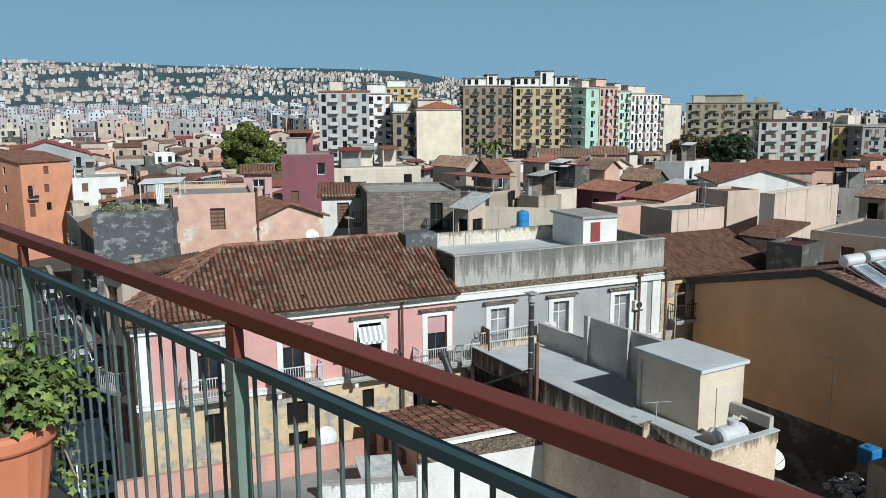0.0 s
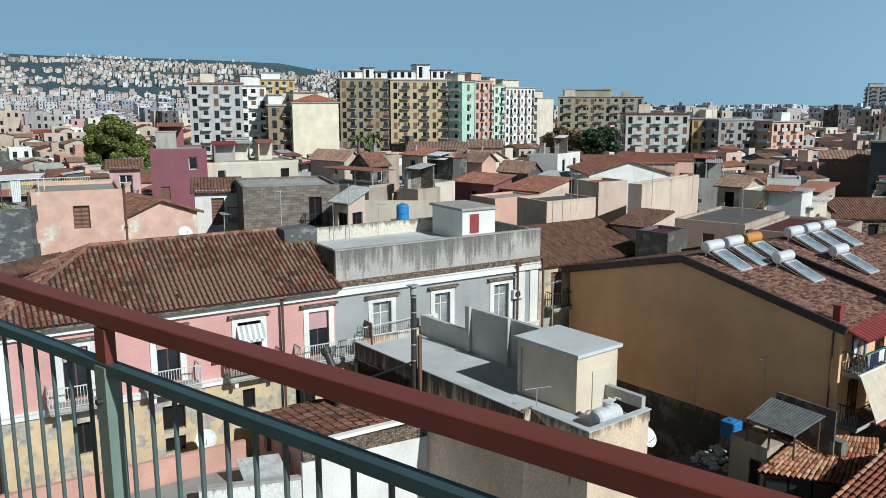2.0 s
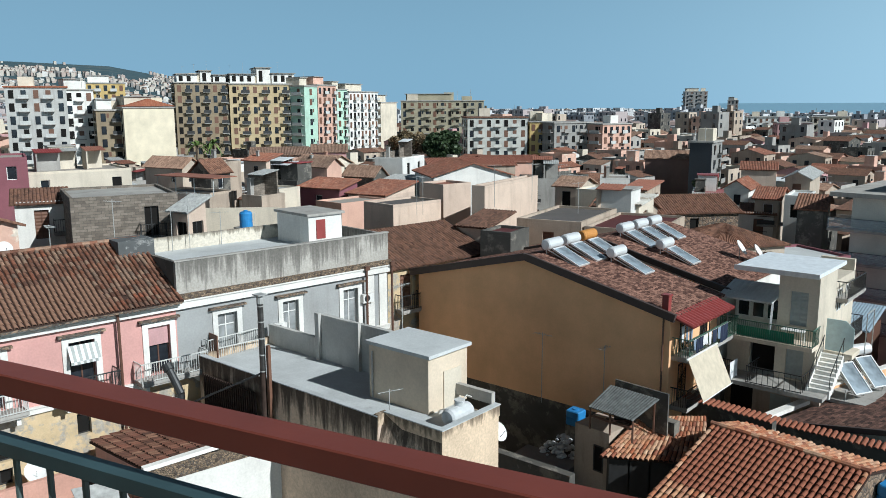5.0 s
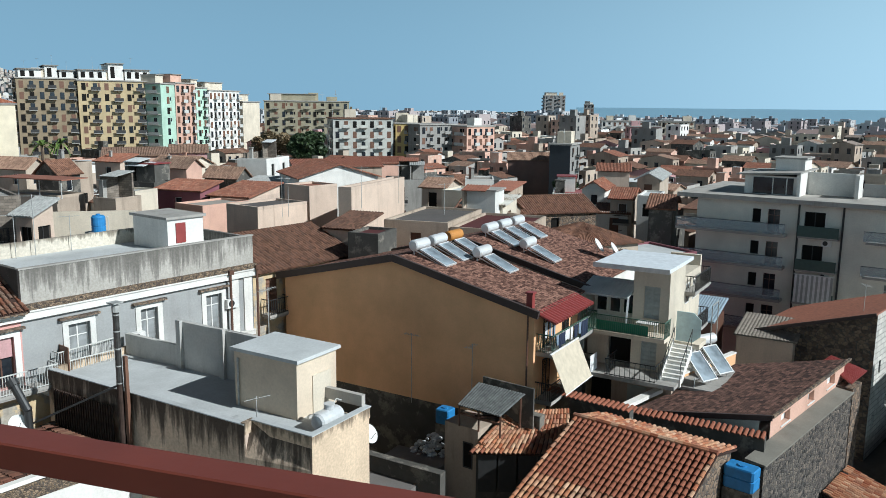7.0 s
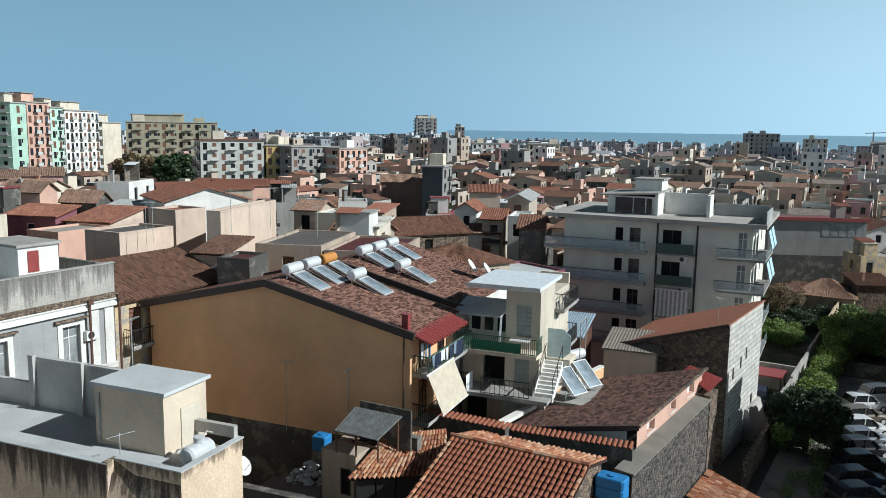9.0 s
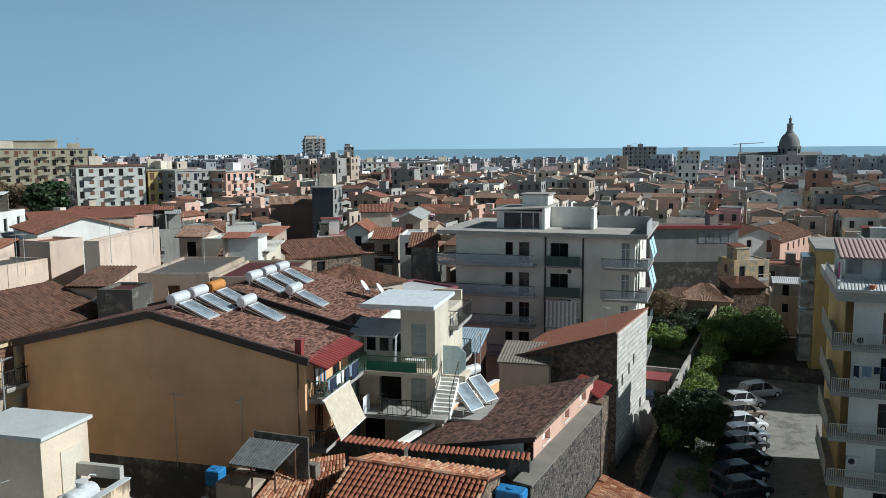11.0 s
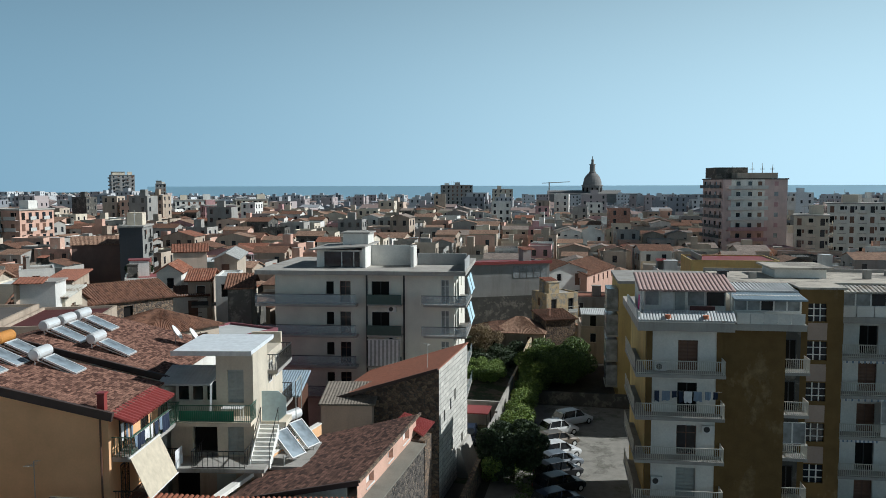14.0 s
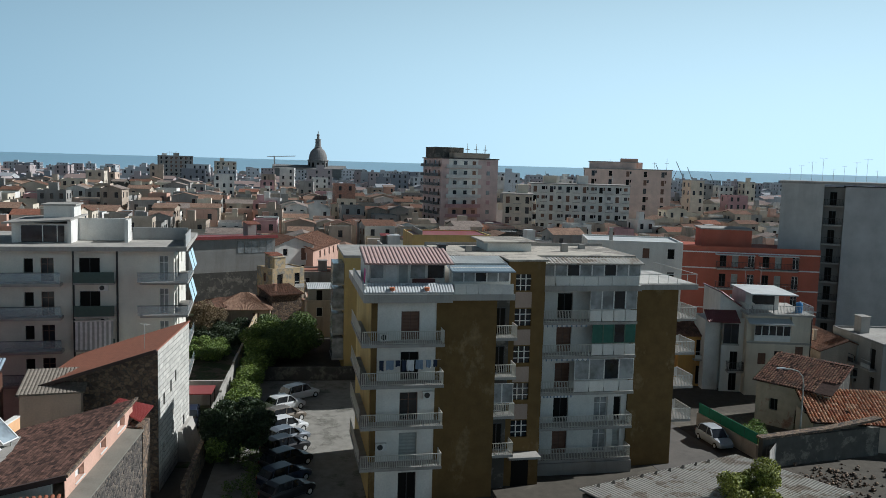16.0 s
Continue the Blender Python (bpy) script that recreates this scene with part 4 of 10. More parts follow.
        KEEP.append((mid.x, mid.y, max(w, d) * 0.6))
    return t

# ---- fittings used on many buildings ----
def air_unit(parent, x, y, z, turn=0):
    """An outdoor air-conditioning unit on a wall that faces -y before the turn."""
    def body():
        sh = Shape().box(0, 0.8, -0.32, -0.02, 0, 0.55)
        return sh
    u = part("air_conditioner", pooled(("air_conditioner",), body, [FRAME_WHITE]), None, parent, at=pose(x, y, z, 0, 0, turn))
    part("fan_grille", pooled(("fan_grille",), lambda: Shape().rod((0.3, -0.335, 0.28), (0.3, -0.315, 0.28), 0.21, 14), [IRON]), None, u)
    return u


def dish(x, y, z, aim_deg=150, size=0.45, pole=0.8):
    """A satellite dish on a short pole; x, y, z is the pole's foot."""
    t = thing("satellite_dish", x, y, z, 0, "white round satellite dish on a thin metal pole", "satellite dish", "satellite dishes")
    a = radians(aim_deg)
    way = Vector((math.sin(a) * 0.82, math.cos(a) * 0.82, 0.57))
    top = Vector((0, 0, pole))
    part("pole", Shape().rod((0, 0, -0.1), top, 0.025), GREY_SHEET, t)
    d = part("reflector", Shape().disc(top + way * 0.18, way, size, size * 0.28, 20), FRAME_WHITE, t)
    part("feed_arm", Shape().rod(top + way * 0.1 - Vector((0, 0, size * 0.8)), top + way * (0.18 + size * 0.9) - Vector((0, 0, size * 0.25)), 0.012), IRON, d)
    return t


def aerial(x, y, z, high=3.0, turn=0, arms=1):
    """A television aerial on a mast."""
    t = thing("aerial", x, y, z, turn, "thin metal television aerial on a mast", "antenna", "television aerials")
    part("mast", Shape().rod((0, 0, -0.15), (0, 0, high), 0.022, 5), GREY_SHEET, t)
    for k in range(arms):
        h = high - 0.1 - 0.5 * k
        sh = Shape().rod((-0.55, 0, h), (0.65, 0, h), 0.012, 4)
        for i in range(7):
            u = -0.5 + 0.17 * i
            sh.rod((u, -0.25 + 0.015 * i, h), (u, 0.25 - 0.015 * i, h), 0.008, 4)
        tagged(part("antenna_head", sh, GREY_SHEET, t), kind="stuff")
    return t


def moulded(parent, u0, u1, z0, z1, style, wallmat=WHITE, hood=True, turn=0):
    """A palazzo opening's pale surround, hood and leaves; the wall face is y = 0."""
    t = 0.3
    s = plate(Shape(), [u0 - t, u0, u1, u1 + t], [z0, z1, z1 + t], {(1, 0)}, -0.06, 0.02)
    ob = part("surround", s, wallmat, parent, "pale stone window surround")
    if hood:
        part("hood", Shape().box(u0 - 0.5, u1 + 0.5, -0.26, -0.001, z1 + t + 0.02, z1 + t + 0.13), RUBBLE, ob)
    return ob


def cloth(parent, x, y, z, w, h, mat, seed, turn=0):
    """A garment on a line: a slightly folded sheet with thickness."""
    rnd = random.Random(seed)
    sh = Shape()
    n = 5
    rows = []
    for k, zz in enumerate((0, -h * 0.5, -h)):
        rows.append([(w * i / n + (rnd.uniform(-0.02, 0.02) if k else 0), 0.04 * math.sin(i * 2.1 + seed) * (k * 0.6), zz + rnd.uniform(-0.03, 0.03) * k) for i in range(n + 1)])
    for k in range(2):
        for i in range(n):
            sh.face(rows[k][i], rows[k][i + 1], rows[k + 1][i + 1], rows[k + 1][i])
    back = Shape()
    for k in range(2):
        for i in range(n):
            q = [rows[k][i], rows[k + 1][i], rows[k + 1][i + 1], rows[k][i + 1]]
            sh.face(*[(a, b + 0.012, c) for a, b, c in q])
    return part("garment", sh, mat, parent, at=pose(x, y, z, 0, 0, turn))


def washing(x, y, z, yaw, long, seed, mats, high=0.8):
    t = thing("washing_line", x, y, z, yaw, "line of dark and pale washing hung out to dry", "laundry")
    part("line", Shape().rod((0, 0, 0.02), (long, 0, 0.02), 0.008, 4), IRON_WHITE, t)
    rnd, u = random.Random(seed), 0.1
    while u < long - 0.4:
        w = rnd.uniform(0.28, 0.55)
        cloth(t, u, 0, 0.0, w, high * rnd.uniform(0.6, 1.1), rnd.choice(mats), rnd.randint(0, 99))
        u += w + rnd.uniform(0.04, 0.2)
    return t


# ---- pink and grey palazzo ----
def palazzo():
    t = thing("palazzo", -14.5, 36.6, 0, 23.5, "two-storey palazzo, one half pink and one half blue-grey", "building")
    W, Dp = 30.5, 9.0
    front = lambda u, i, z: (u, i, z)
    pinks = [(2.8, 3.9), (6.95, 8.05), (10.98, 12.2), (14.85, 16.0)]
    greys = [(18.7, 19.85), (22.75, 23.8), (27.0, 28.1)]
    for mat, u0, u1, spans in ((PINK, 0.0, 16.4, pinks), (GREY_BLUE, 16.4, W, greys)):
        sh = Shape()
        holed(sh, u0, u1, 11.0, 14.6, [(a, b, 11.4, 13.9) for a, b in spans], front, 0.3)
        part("wall", sh, mat, t)
    low = [(3.0, 3.9, 8.6, 10.2), (7.05, 8.15, 8.9, 10.2), (7.1, 8.1, 7.75, 8.55), (11.1, 11.75, 9.2, 10.3), (14.0, 15.1, 8.2, 10.3), (4.6, 4.9, 9.2, 9.5)]
    sh = Shape()
    holed(sh, 0, W, 0, 11.0, low, front, 0.3)
    part("lower_wall", sh, OLD_STONE, t, "worn yellow ashlar lower storey")
    for a, b, c, d in low:
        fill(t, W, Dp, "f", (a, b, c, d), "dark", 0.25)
    rest = Shape()
    rest.face((0, Dp, 0), (0, 0, 0), (0, 0, 15.05), (0, Dp, 15.05)).face((W, 0, 0), (W, Dp, 0), (W, Dp, 15.05), (W, 0, 15.05)).face((W, Dp, 0), (0, Dp, 0), (0, Dp, 15.05), (W, Dp, 15.05))
    part("wall", rest, PINK_OLD, t)
    part("cornice", Shape().box(-0.15, W + 0.1, -0.22, 0.3, 14.6, 14.98).box(-0.15, W + 0.1, -0.3, 0.3, 14.984, 15.06), WHITE, t, "white painted cornice")
    part("gutter", Shape().box(-0.5, 16.5, -0.62, -0.36, 15.0, 15.1), RUBBLE, t)
    part("belt_course", Shape().box(-0.1, W, -0.14, -0.002, 10.86, 11.12).box(-0.1, W, -0.2, -0.002, 11.124, 11.2), WHITE, t)
    for u in (0.0, 28.75, 29.75):
        part("pilaster", Shape().box(u, u + 0.6, -0.08, -0.002, 11.21, 14.59), WHITE, t, "flaking white pilaster")
    part("quoin_strip", Shape().box(0, 0.8, -0.05, -0.002, 0, 10.85), OLD_STONE, t)
    for u, top in ((13.3, 14.95), (28.6, 14.95), (30.6, 15.0)):
        p = Shape().rod((u, -0.3, 7.0), (u, -0.3, top), 0.075, 8)
        p.box(u - 0.16, u + 0.16, -0.45, -0.15, top, top + 0.25)
        part("downpipe", p, FRAME_BROWN, t, "rusty brown downpipe")
    for k, (a, b) in enumerate(pinks + greys):
        moulded(t, a, b, 11.4, 13.9, "x")
        fill(t, W, Dp, "f", (a, b, 11.4, 13.9), ("brown", "brown", "brown", "brown", "pale", "pale", "pale")[k], 0.22)
    for a, b, st in ((2.0, 4.7, "pale"), (6.2, 8.8, "pale"), (10.2, 13.0, "dark"), (14.0, 17.6, "pale"), (18.2, 21.0, "pale")):
        bal = balcony(t, a, -0.002, 11.35, b - a, 0.95, st, 0, 0.13)
        for x in (0.3, (b - a) - 0.5):
            part("bracket", Shape().box(x, x + 0.18, -0.7, 0, -0.62, -0.27), WHITE, bal)
    # half-raised blinds and a striped awning
    for a, b, c in ((2.86, 3.84, 13.2), (7.01, 7.99, 13.1), (14.91, 15.94, 12.9)):
        part("blind", Shape().box(a, b, 0.12, 0.16, c, 13.88), ROSE, t, "faded roller blind")
    aw = Shape()
    for i in range(10):
        u = 10.9 + 1.4 * i / 10
        aw.face((u, -0.08, 13.75), (u + 0.14, -0.08, 13.75), (u + 0.14, -0.5, 13.05), (u, -0.5, 13.05), slot=i % 2)
        aw.face((u, -0.5, 13.05), (u + 0.14, -0.5, 13.05), (u + 0.14, -0.5, 12.9), (u, -0.5, 12.9), slot=(i + 1) % 2)
    part("awning", aw, [CLOTH_WHITE, SHUTTER_GREY], t, "short striped awning")
    for u, z in ((9.6, 12.1), (22.0, 12.2), (28.3, 12.9), (25.4, 11.6)):
        air_unit(t, u, -0.002, z)
    part("shop_shade", Shape().box(18.15, 18.2, -0.9, -0.002, 11.5, 13.0), SHUTTER, t, "brown metal side screen")
    # tiled half
    ridge, e0 = 17.75, 15.12
    roof = part("roof", Shape().box(0.0, 16.45, 0.0, Dp, 15.06, 15.1), DARK_TILE_BED, t, "clay-tiled hipped roof")
    tiled(roof, (-0.5, -0.6, e0), (16.6, -0.6, e0), (16.6, 4.5, ridge), (-0.5, 4.5, ridge), TILES, 0.25, 0.37, 3, lambda u, v: 17.1 * u > 5.5 * v,
          lambda u, v: 0.45 < u < 0.78 and v < 0.45, bed_to=[(-0.5, -0.6, e0), (16.6, -0.6, e0), (16.6, 4.5, ridge), (5.0, 4.5, ridge)])
    tiled(roof, (-0.5, 9.6, e0), (-0.5, -0.6, e0), (5.0, -0.6, ridge), (5.0, 9.6, ridge), TILES, 0.25, 0.37, 4, lambda u, v: v < 2 * min(u, 1 - u),
          bed_to=[(-0.5, 9.6, e0), (-0.5, -0.6, e0), (5.0, 4.5, ridge)])
    back = Shape()
    slope(back, (16.6, 9.6, e0), (-0.5, 9.6, e0), (5.0, 4.5, ridge), (16.6, 4.5, ridge))
    part("rear_slope", back, TILES_FAR, roof)
    caps = Shape()
    for p, q in (((5.0, 4.5, ridge), (16.6, 4.5, ridge)), ((-0.5, -0.6, e0), (5.0, 4.5, ridge)), ((-0.5, 9.6, e0), (5.0, 4.5, ridge))):
        p, q = Vector(p), Vector(q)
        n = int((q - p).length / 0.38)
        for i in range(n):
            caps.rod(p.lerp(q, i / n) + Vector((0, 0, 0.04)), p.lerp(q, (i + 1.08) / n) + Vector((0, 0, 0.06)), 0.13, 7, 0.11)
    tagged(part("ridge_tiles", caps, TILES, roof), kind="stuff")
    # terrace half
    part("terrace_floor", Shape().box(16.75, 30.3, 0.25, 8.75, 16.2, 16.35), LIGHT_ROOF, t, "pale grey terrace floor")
    part("terrace_wall", Shape().box(16.5, 30.55, -0.02, 0.23, 15.35, 17.05), PEELING, t, "peeling grey parapet")
    part("ledge", Shape().box(16.45, 30.6, -0.28, -0.022, 15.07, 15.36), FINE_RUBBLE, t, "brown eroded stone ledge")
    part("coping", Shape().box(16.45, 30.6, -0.06, 0.27, 17.054, 17.12), CONCRETE, t)
    part("terrace_wall", Shape().box(16.5, 16.73, 0.24, 3.0, 15.2, 17.05), DARK_WALL, t)
    part("terrace_wall", Shape().box(30.3, 30.55, 0.24, 8.75, 15.2, 17.0), PEELING, t)
    part("terrace_wall", Shape().box(18.2, 30.3, 7.2, 7.4, 16.2, 17.2), STAINED_TOP, t)
    hut = part("roof_hut", Shape().box(26.4, 28.9, 2.6, 6.2, 16.35, 18.2), WHITE, t, "white plastered stair hut with a red panel")
    part("hut_roof", Shape().box(26.25, 29.05, 2.45, 6.35, 18.204, 18.36), CONCRETE, hut)
    part("panel", Shape().box(26.95, 27.62, 2.55, 2.597, 16.75, 17.95), RED_SHEET, hut, "red metal panel")
    part("chimney_block", Shape().box(14.9, 16.85, 3.2, 4.9, 15.5, 17.9), SLATE_WALL, t, "sooty flaking chimney block")
    part("flashing", Shape().box(14.7, 17.0, 2.9, 3.196, 16.3, 16.62).box(14.62, 14.896, 3.0, 4.6, 16.35, 16.75), WHITE, t, "white mortar flashing")
    part("tank_stand", Shape().box(24.6, 25.8, 7.5, 8.7, 16.35, 17.1), CONCRETE, t)
    return t


def water_tank(x, y, z, r, h, mat=BLUE_PLASTIC, label="round blue plastic water tank on a roof"):
    t = thing("water_tank", x, y, z, 0, label, "water tank", "water tanks")
    ring = lambda rr, zz: [(rr * math.cos(2 * math.pi * i / 18), rr * math.sin(2 * math.pi * i / 18), zz) for i in range(18)]
    part("body", Shape().loft([ring(r, 0), ring(r, h * 0.3), ring(r * 0.96, h * 0.32), ring(r * 0.96, h * 0.36), ring(r, h * 0.38), ring(r, h * 0.86), ring(r * 0.8, h * 0.97), ring(r * 0.3, h)]), mat, t)
    part("lid", Shape().rod((0, 0, h), (0, 0, h + 0.07), r * 0.32, 14), mat, t)
    part("pipe", Shape().rod((r, 0, h * 0.9), (r + 0.15, 0, h * 0.85), 0.02).rod((r + 0.15, 0, h * 0.85), (r + 0.15, 0, 0), 0.02), IRON_WHITE, t)
    return t


def at_local(x0, y0, yaw, u, v):
    c, s = math.cos(radians(yaw)), math.sin(radians(yaw))
    return x0 + c * u - s * v, y0 + s * u + c * v


palazzo()
PX = lambda u, v: at_local(-14.5, 36.6, 23.5, u, v)
water_tank(*PX(25.2, 8.1), 17.1, 0.42, 1.05)
for u, v, h in ((19.5, 6.8, 2.6), (20.6, 6.8, 3.6), (16.0, 6.5, 3.0), (12.4, 6.0, 2.0), (22.8, 7.0, 2.2)):
    aerial(*PX(u, v), 16.3 if u > 16 else 16.8, h, 23.5 + u * 7)
dish(*PX(10.2, 6.2), 16.6, 150, 0.4, 1.1)

# ---- flat-roofed block in front of it ----
def flat_block():
    t = thing("flat_roofed_block", 10.1, 28.8, 0, 30, "rain-streaked rendered block with a pale flat roof", "building")
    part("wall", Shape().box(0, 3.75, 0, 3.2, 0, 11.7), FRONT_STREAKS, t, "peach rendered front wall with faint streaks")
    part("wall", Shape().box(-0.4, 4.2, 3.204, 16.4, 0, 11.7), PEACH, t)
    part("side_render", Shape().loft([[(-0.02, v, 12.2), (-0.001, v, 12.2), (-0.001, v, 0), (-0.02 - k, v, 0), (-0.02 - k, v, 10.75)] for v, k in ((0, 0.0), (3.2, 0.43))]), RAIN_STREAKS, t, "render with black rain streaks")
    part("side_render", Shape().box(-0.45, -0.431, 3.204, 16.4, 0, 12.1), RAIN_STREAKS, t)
    part("roof_sheet", Shape().box(0.2, 3.55, 0.2, 3.2, 11.704, 11.78).box(-0.2, 4.0, 3.2, 16.2, 11.704, 11.78), LIGHT_ROOF, t, "pale grey roofing sheet")
    par = Shape().box(-0.03, 3.78, -0.03, 0.2, 11.704, 12.2).box(-0.03, 0.2, 0.2, 3.2, 11.704, 12.2).box(-0.43, -0.2, 3.2, 16.4, 11.704, 12.1)
    par.box(-0.43, 0.2, 3.15, 3.4, 11.704, 12.2).box(-0.2, 4.2, 16.2, 16.43, 11.704, 12.15)
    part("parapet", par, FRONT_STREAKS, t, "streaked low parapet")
    cop = Shape().box(-0.07, 3.82, -0.07, 0.24, 12.204, 12.25).box(-0.07, 0.24, 0.24, 3.2, 12.204, 12.25).box(-0.47, -0.16, 3.2, 16.4, 12.104, 12.15)
    part("coping", cop, LIGHT_ROOF, t)
    w = part("screen_wall", Shape().box(3.95, 4.2, 5.9, 11.9, 11.78, 14.2), PALE_CONCRETE, t, "tall grey screen wall")
    for v in (8.7, 11.7):
        part("pier", Shape().box(3.75, 3.946, v, v + 0.3, 11.78, 14.3), PALE_CONCRETE, w)
    part("screen_wall", Shape().box(3.95, 4.2, 11.904, 16.2, 11.78, 12.9), PALE_CONCRETE, t)
    part("low_wall", Shape().box(3.5, 3.75, 0.2, 2.2, 12.254, 12.75), CONCRETE, t)
    hut = part("stair_hut", Shape().box(1.72, 4.35, 2.25, 5.85, 11.78, 14.3), plaster("grey_cream_render", (0.74, 0.62, 0.48), 0.35, (0.4, 0.3, 0.22)), t, "rendered stair hut with a blocked doorway")
    part("hut_roof", Shape().box(1.6, 4.5, 2.1, 6.0, 14.304, 14.46), LIGHT_ROOF, hut)
    part("blocked_door", Shape().box(2.7, 3.9, 2.2, 2.247, 11.8, 13.5), CREAM, hut)
    part("pipe", Shape().rod((1.66, 5.6, 11.8), (1.66, 5.6, 14.0), 0.05), GREY_SHEET, hut)
    f = part("flue", Shape().rod((-0.75, 10.5, 12.6), (-0.75, 10.5, 15.9), 0.14, 12), DARK_STEEL, t, "blackened steel flue pipe")
    part("flue_base", Shape().rod((-0.75, 10.5, 9.5), (-0.75, 10.5, 12.6), 0.15, 12), DARK_RUST, f, "brown rusted lower flue")
    for z in (12.6, 13.4, 14.2, 15.0, 15.75):
        part("flue_band", Shape().rod((-0.75, 10.5, z), (-0.75, 10.5, z + 0.06), 0.155, 12), GREY_SHEET, f)
    part("cowl", Shape().box(-1.0, -0.5, 10.25, 10.75, 16.3, 16.35).rod((-0.75, 10.5, 15.9), (-0.75, 10.5, 16.2), 0.17, 10), GREY_SHEET, f)
    part("flue_post", Shape().box(-0.72, -0.56, 10.1, 10.26, 9.5, 13.9), SHUTTER, t, "brown steel post")
    part("brace", Shape().bar((-0.7, 10.4, 12.6), (-3.0, 14.9, 10.2), 0.09, 0.09), IRON, t)
    part("leaning_pipe", Shape().rod((-3.0, 14.0, 9.6), (-3.0, 14.05, 11.3), 0.16, 12).rod((-3.0, 14.0, 11.3), (-3.1, 14.75, 12.35), 0.19, 12).rod((-3.1, 14.75, 12.35), (-3.13, 14.95, 12.6), 0.26, 12), IRON, t, "leaning black chimney pipe")
    part("railing", railing_mesh(3.4, 0.5, "pale"), None, t, at=pose(0.2, 16.9, 11.78))
    rib = Shape().box(-0.86, -0.80, 0, 0.07, 9.55, 11.45).mesh("fence_rib", DARK_RUST)
    fence = part("fence", Shape().box(-0.79, -0.76, 11.1, 15.5, 9.5, 11.4), DARK_RUST, t, "dark rusty ribbed sheet fence against the wall")
    for i in range(24):
        part("rib", rib, None, fence, at=pose(0, 11.2 + i * 0.18, 0))
    part("lower_roof", Shape().box(-1.25, -0.46, 10.0, 16.2, 0, 9.5), DARK_WALL, t)
    return t


flat_block()
BX = lambda u, v: at_local(10.1, 28.8, 30, u, v)


def lying_tank(x, y, z, yaw):
    t = thing("water_tank", x, y, z, yaw, "pale lying plastic water tank with a filler neck", "water tank", "water tanks")
    ring = lambda u, r: [(u, r * math.cos(2 * math.pi * i / 16), 0.4 + r * math.sin(2 * math.pi * i / 16)) for i in range(16)]
    part("body", Shape().loft([ring(-0.75, 0.1), ring(-0.72, 0.3), ring(-0.62, 0.38), ring(0.62, 0.38), ring(0.72, 0.3), ring(0.75, 0.1)]), PALE_PLASTIC, t)
    part("neck", Shape().rod((0.1, 0, 0.76), (0.1, 0, 0.95), 0.2, 14).rod((0.1, 0, 0.95), (0.1, 0, 1.0), 0.24, 14), PALE_PLASTIC, t)
    part("hose", Shape().rod((0.3, 0, 0.9), (0.7, 0.1, 1.0), 0.025).rod((0.7, 0.1, 1.0), (1.1, 0.15, 0.8), 0.025), IRON_WHITE, t)
    for u in (-0.45, 0.45):
        part("cradle", Shape().box(u - 0.06, u + 0.06, -0.3, 0.3, 0, 0.1), CONCRETE, t)
    return t


lying_tank(*BX(1.9, 0.75), 11.78, 30)
aerial(*BX(0.4, 3.3), 11.78, 1.3, 10)
aerial(*BX(4.3, 6.2), 12.0, 4.6, 40)
dish(*BX(4.15, 0.4), 10.2, 150, 0.45, 0.5)


# ---- low courtyard roofs at the palazzo's foot ----
def slab_of(outline, z0, z1):
    return Shape().loft([[(u, v, z) for u, v in outline] for z in (z0, z1)])


def low_roofs():
    t = thing("courtyard_house", -1.21, 35.17, 0, 20, "low courtyard house with a clay-tiled roof and a whitewashed end wall", "house")
    part("wall", slab_of([(0.1, 0), (5.2, 0), (4.6, 4.9), (-0.75, 4.5)], 0, 9.35), TERRACOTTA_WALL, t)
    for v in (1.4, 3.2):
        part("window", Shape().box(-0.12 - v * 0.19, 0.2, v, v + 0.5, 8.2, 8.9), SHUTTER, t)
    part("end_wall", Shape().box(-0.1, 7.2, -0.25, -0.004, 0, 8.86), WHITE, t, "cracked whitewashed end wall")
    part("stone_band", Shape().box(-0.05, 6.6, -0.22, -0.004, 8.864, 9.56), FINE_RUBBLE, t, "bare strip of pitted brown stone")
    r = part("roof", slab_of([(0.1, 0), (5.2, 0), (4.6, 4.9), (-0.75, 4.5)], 9.354, 9.4), DARK_TILE_BED, t)
    # weathered tiles, their colour also darkened for the shade on this roof
    tiled(r, (-0.95, 4.7, 9.55), (-0.12, 0.0, 9.62), (5.3, 0.0, 9.8), (4.6, 5.0, 9.75), TILES_OLD, 0.24, 0.44, 8)
    part("verge_cap", Shape().loft([[(u, -0.30, z), (u, 0.06, z + 0.02), (u, 0.06, z + 0.17), (u, -0.24, z + 0.15)] for u, z in ((-0.15, 9.58), (5.3, 9.76))]), WHITE, t, "white mortar cap along the verge")
    return t


low_roofs()
yard = thing("courtyard_wall", -9.0, 29.5, 0, 24, "flat courtyard roofs with a terracotta-painted wall", "building")
part("wall", slab_of([(-3.5, 0), (4.6, 0), (5.0, 3.35), (9.2, 2.0), (8.0, 6.2), (-3.5, 6.2)], 0, 7.3), CONCRETE, yard)
part("terrace_floor", slab_of([(-3.4, 0.1), (4.5, 0.1), (4.9, 3.45), (9.1, 2.1), (7.9, 6.1), (-3.4, 6.1)], 7.304, 7.4), GREYWALL, yard)
part("back_wall", Shape().box(-3.5, 8.2, 6.204, 6.45, 0, 8.6), TERRACOTTA_WALL, yard, "terracotta-painted back wall")
part("boundary_wall", slab_of([(5.0, 3.2), (9.25, 1.82), (9.33, 2.08), (5.08, 3.46)], 0, 8.1), WHITEWASH, yard, "whitewashed boundary wall with black streaks")
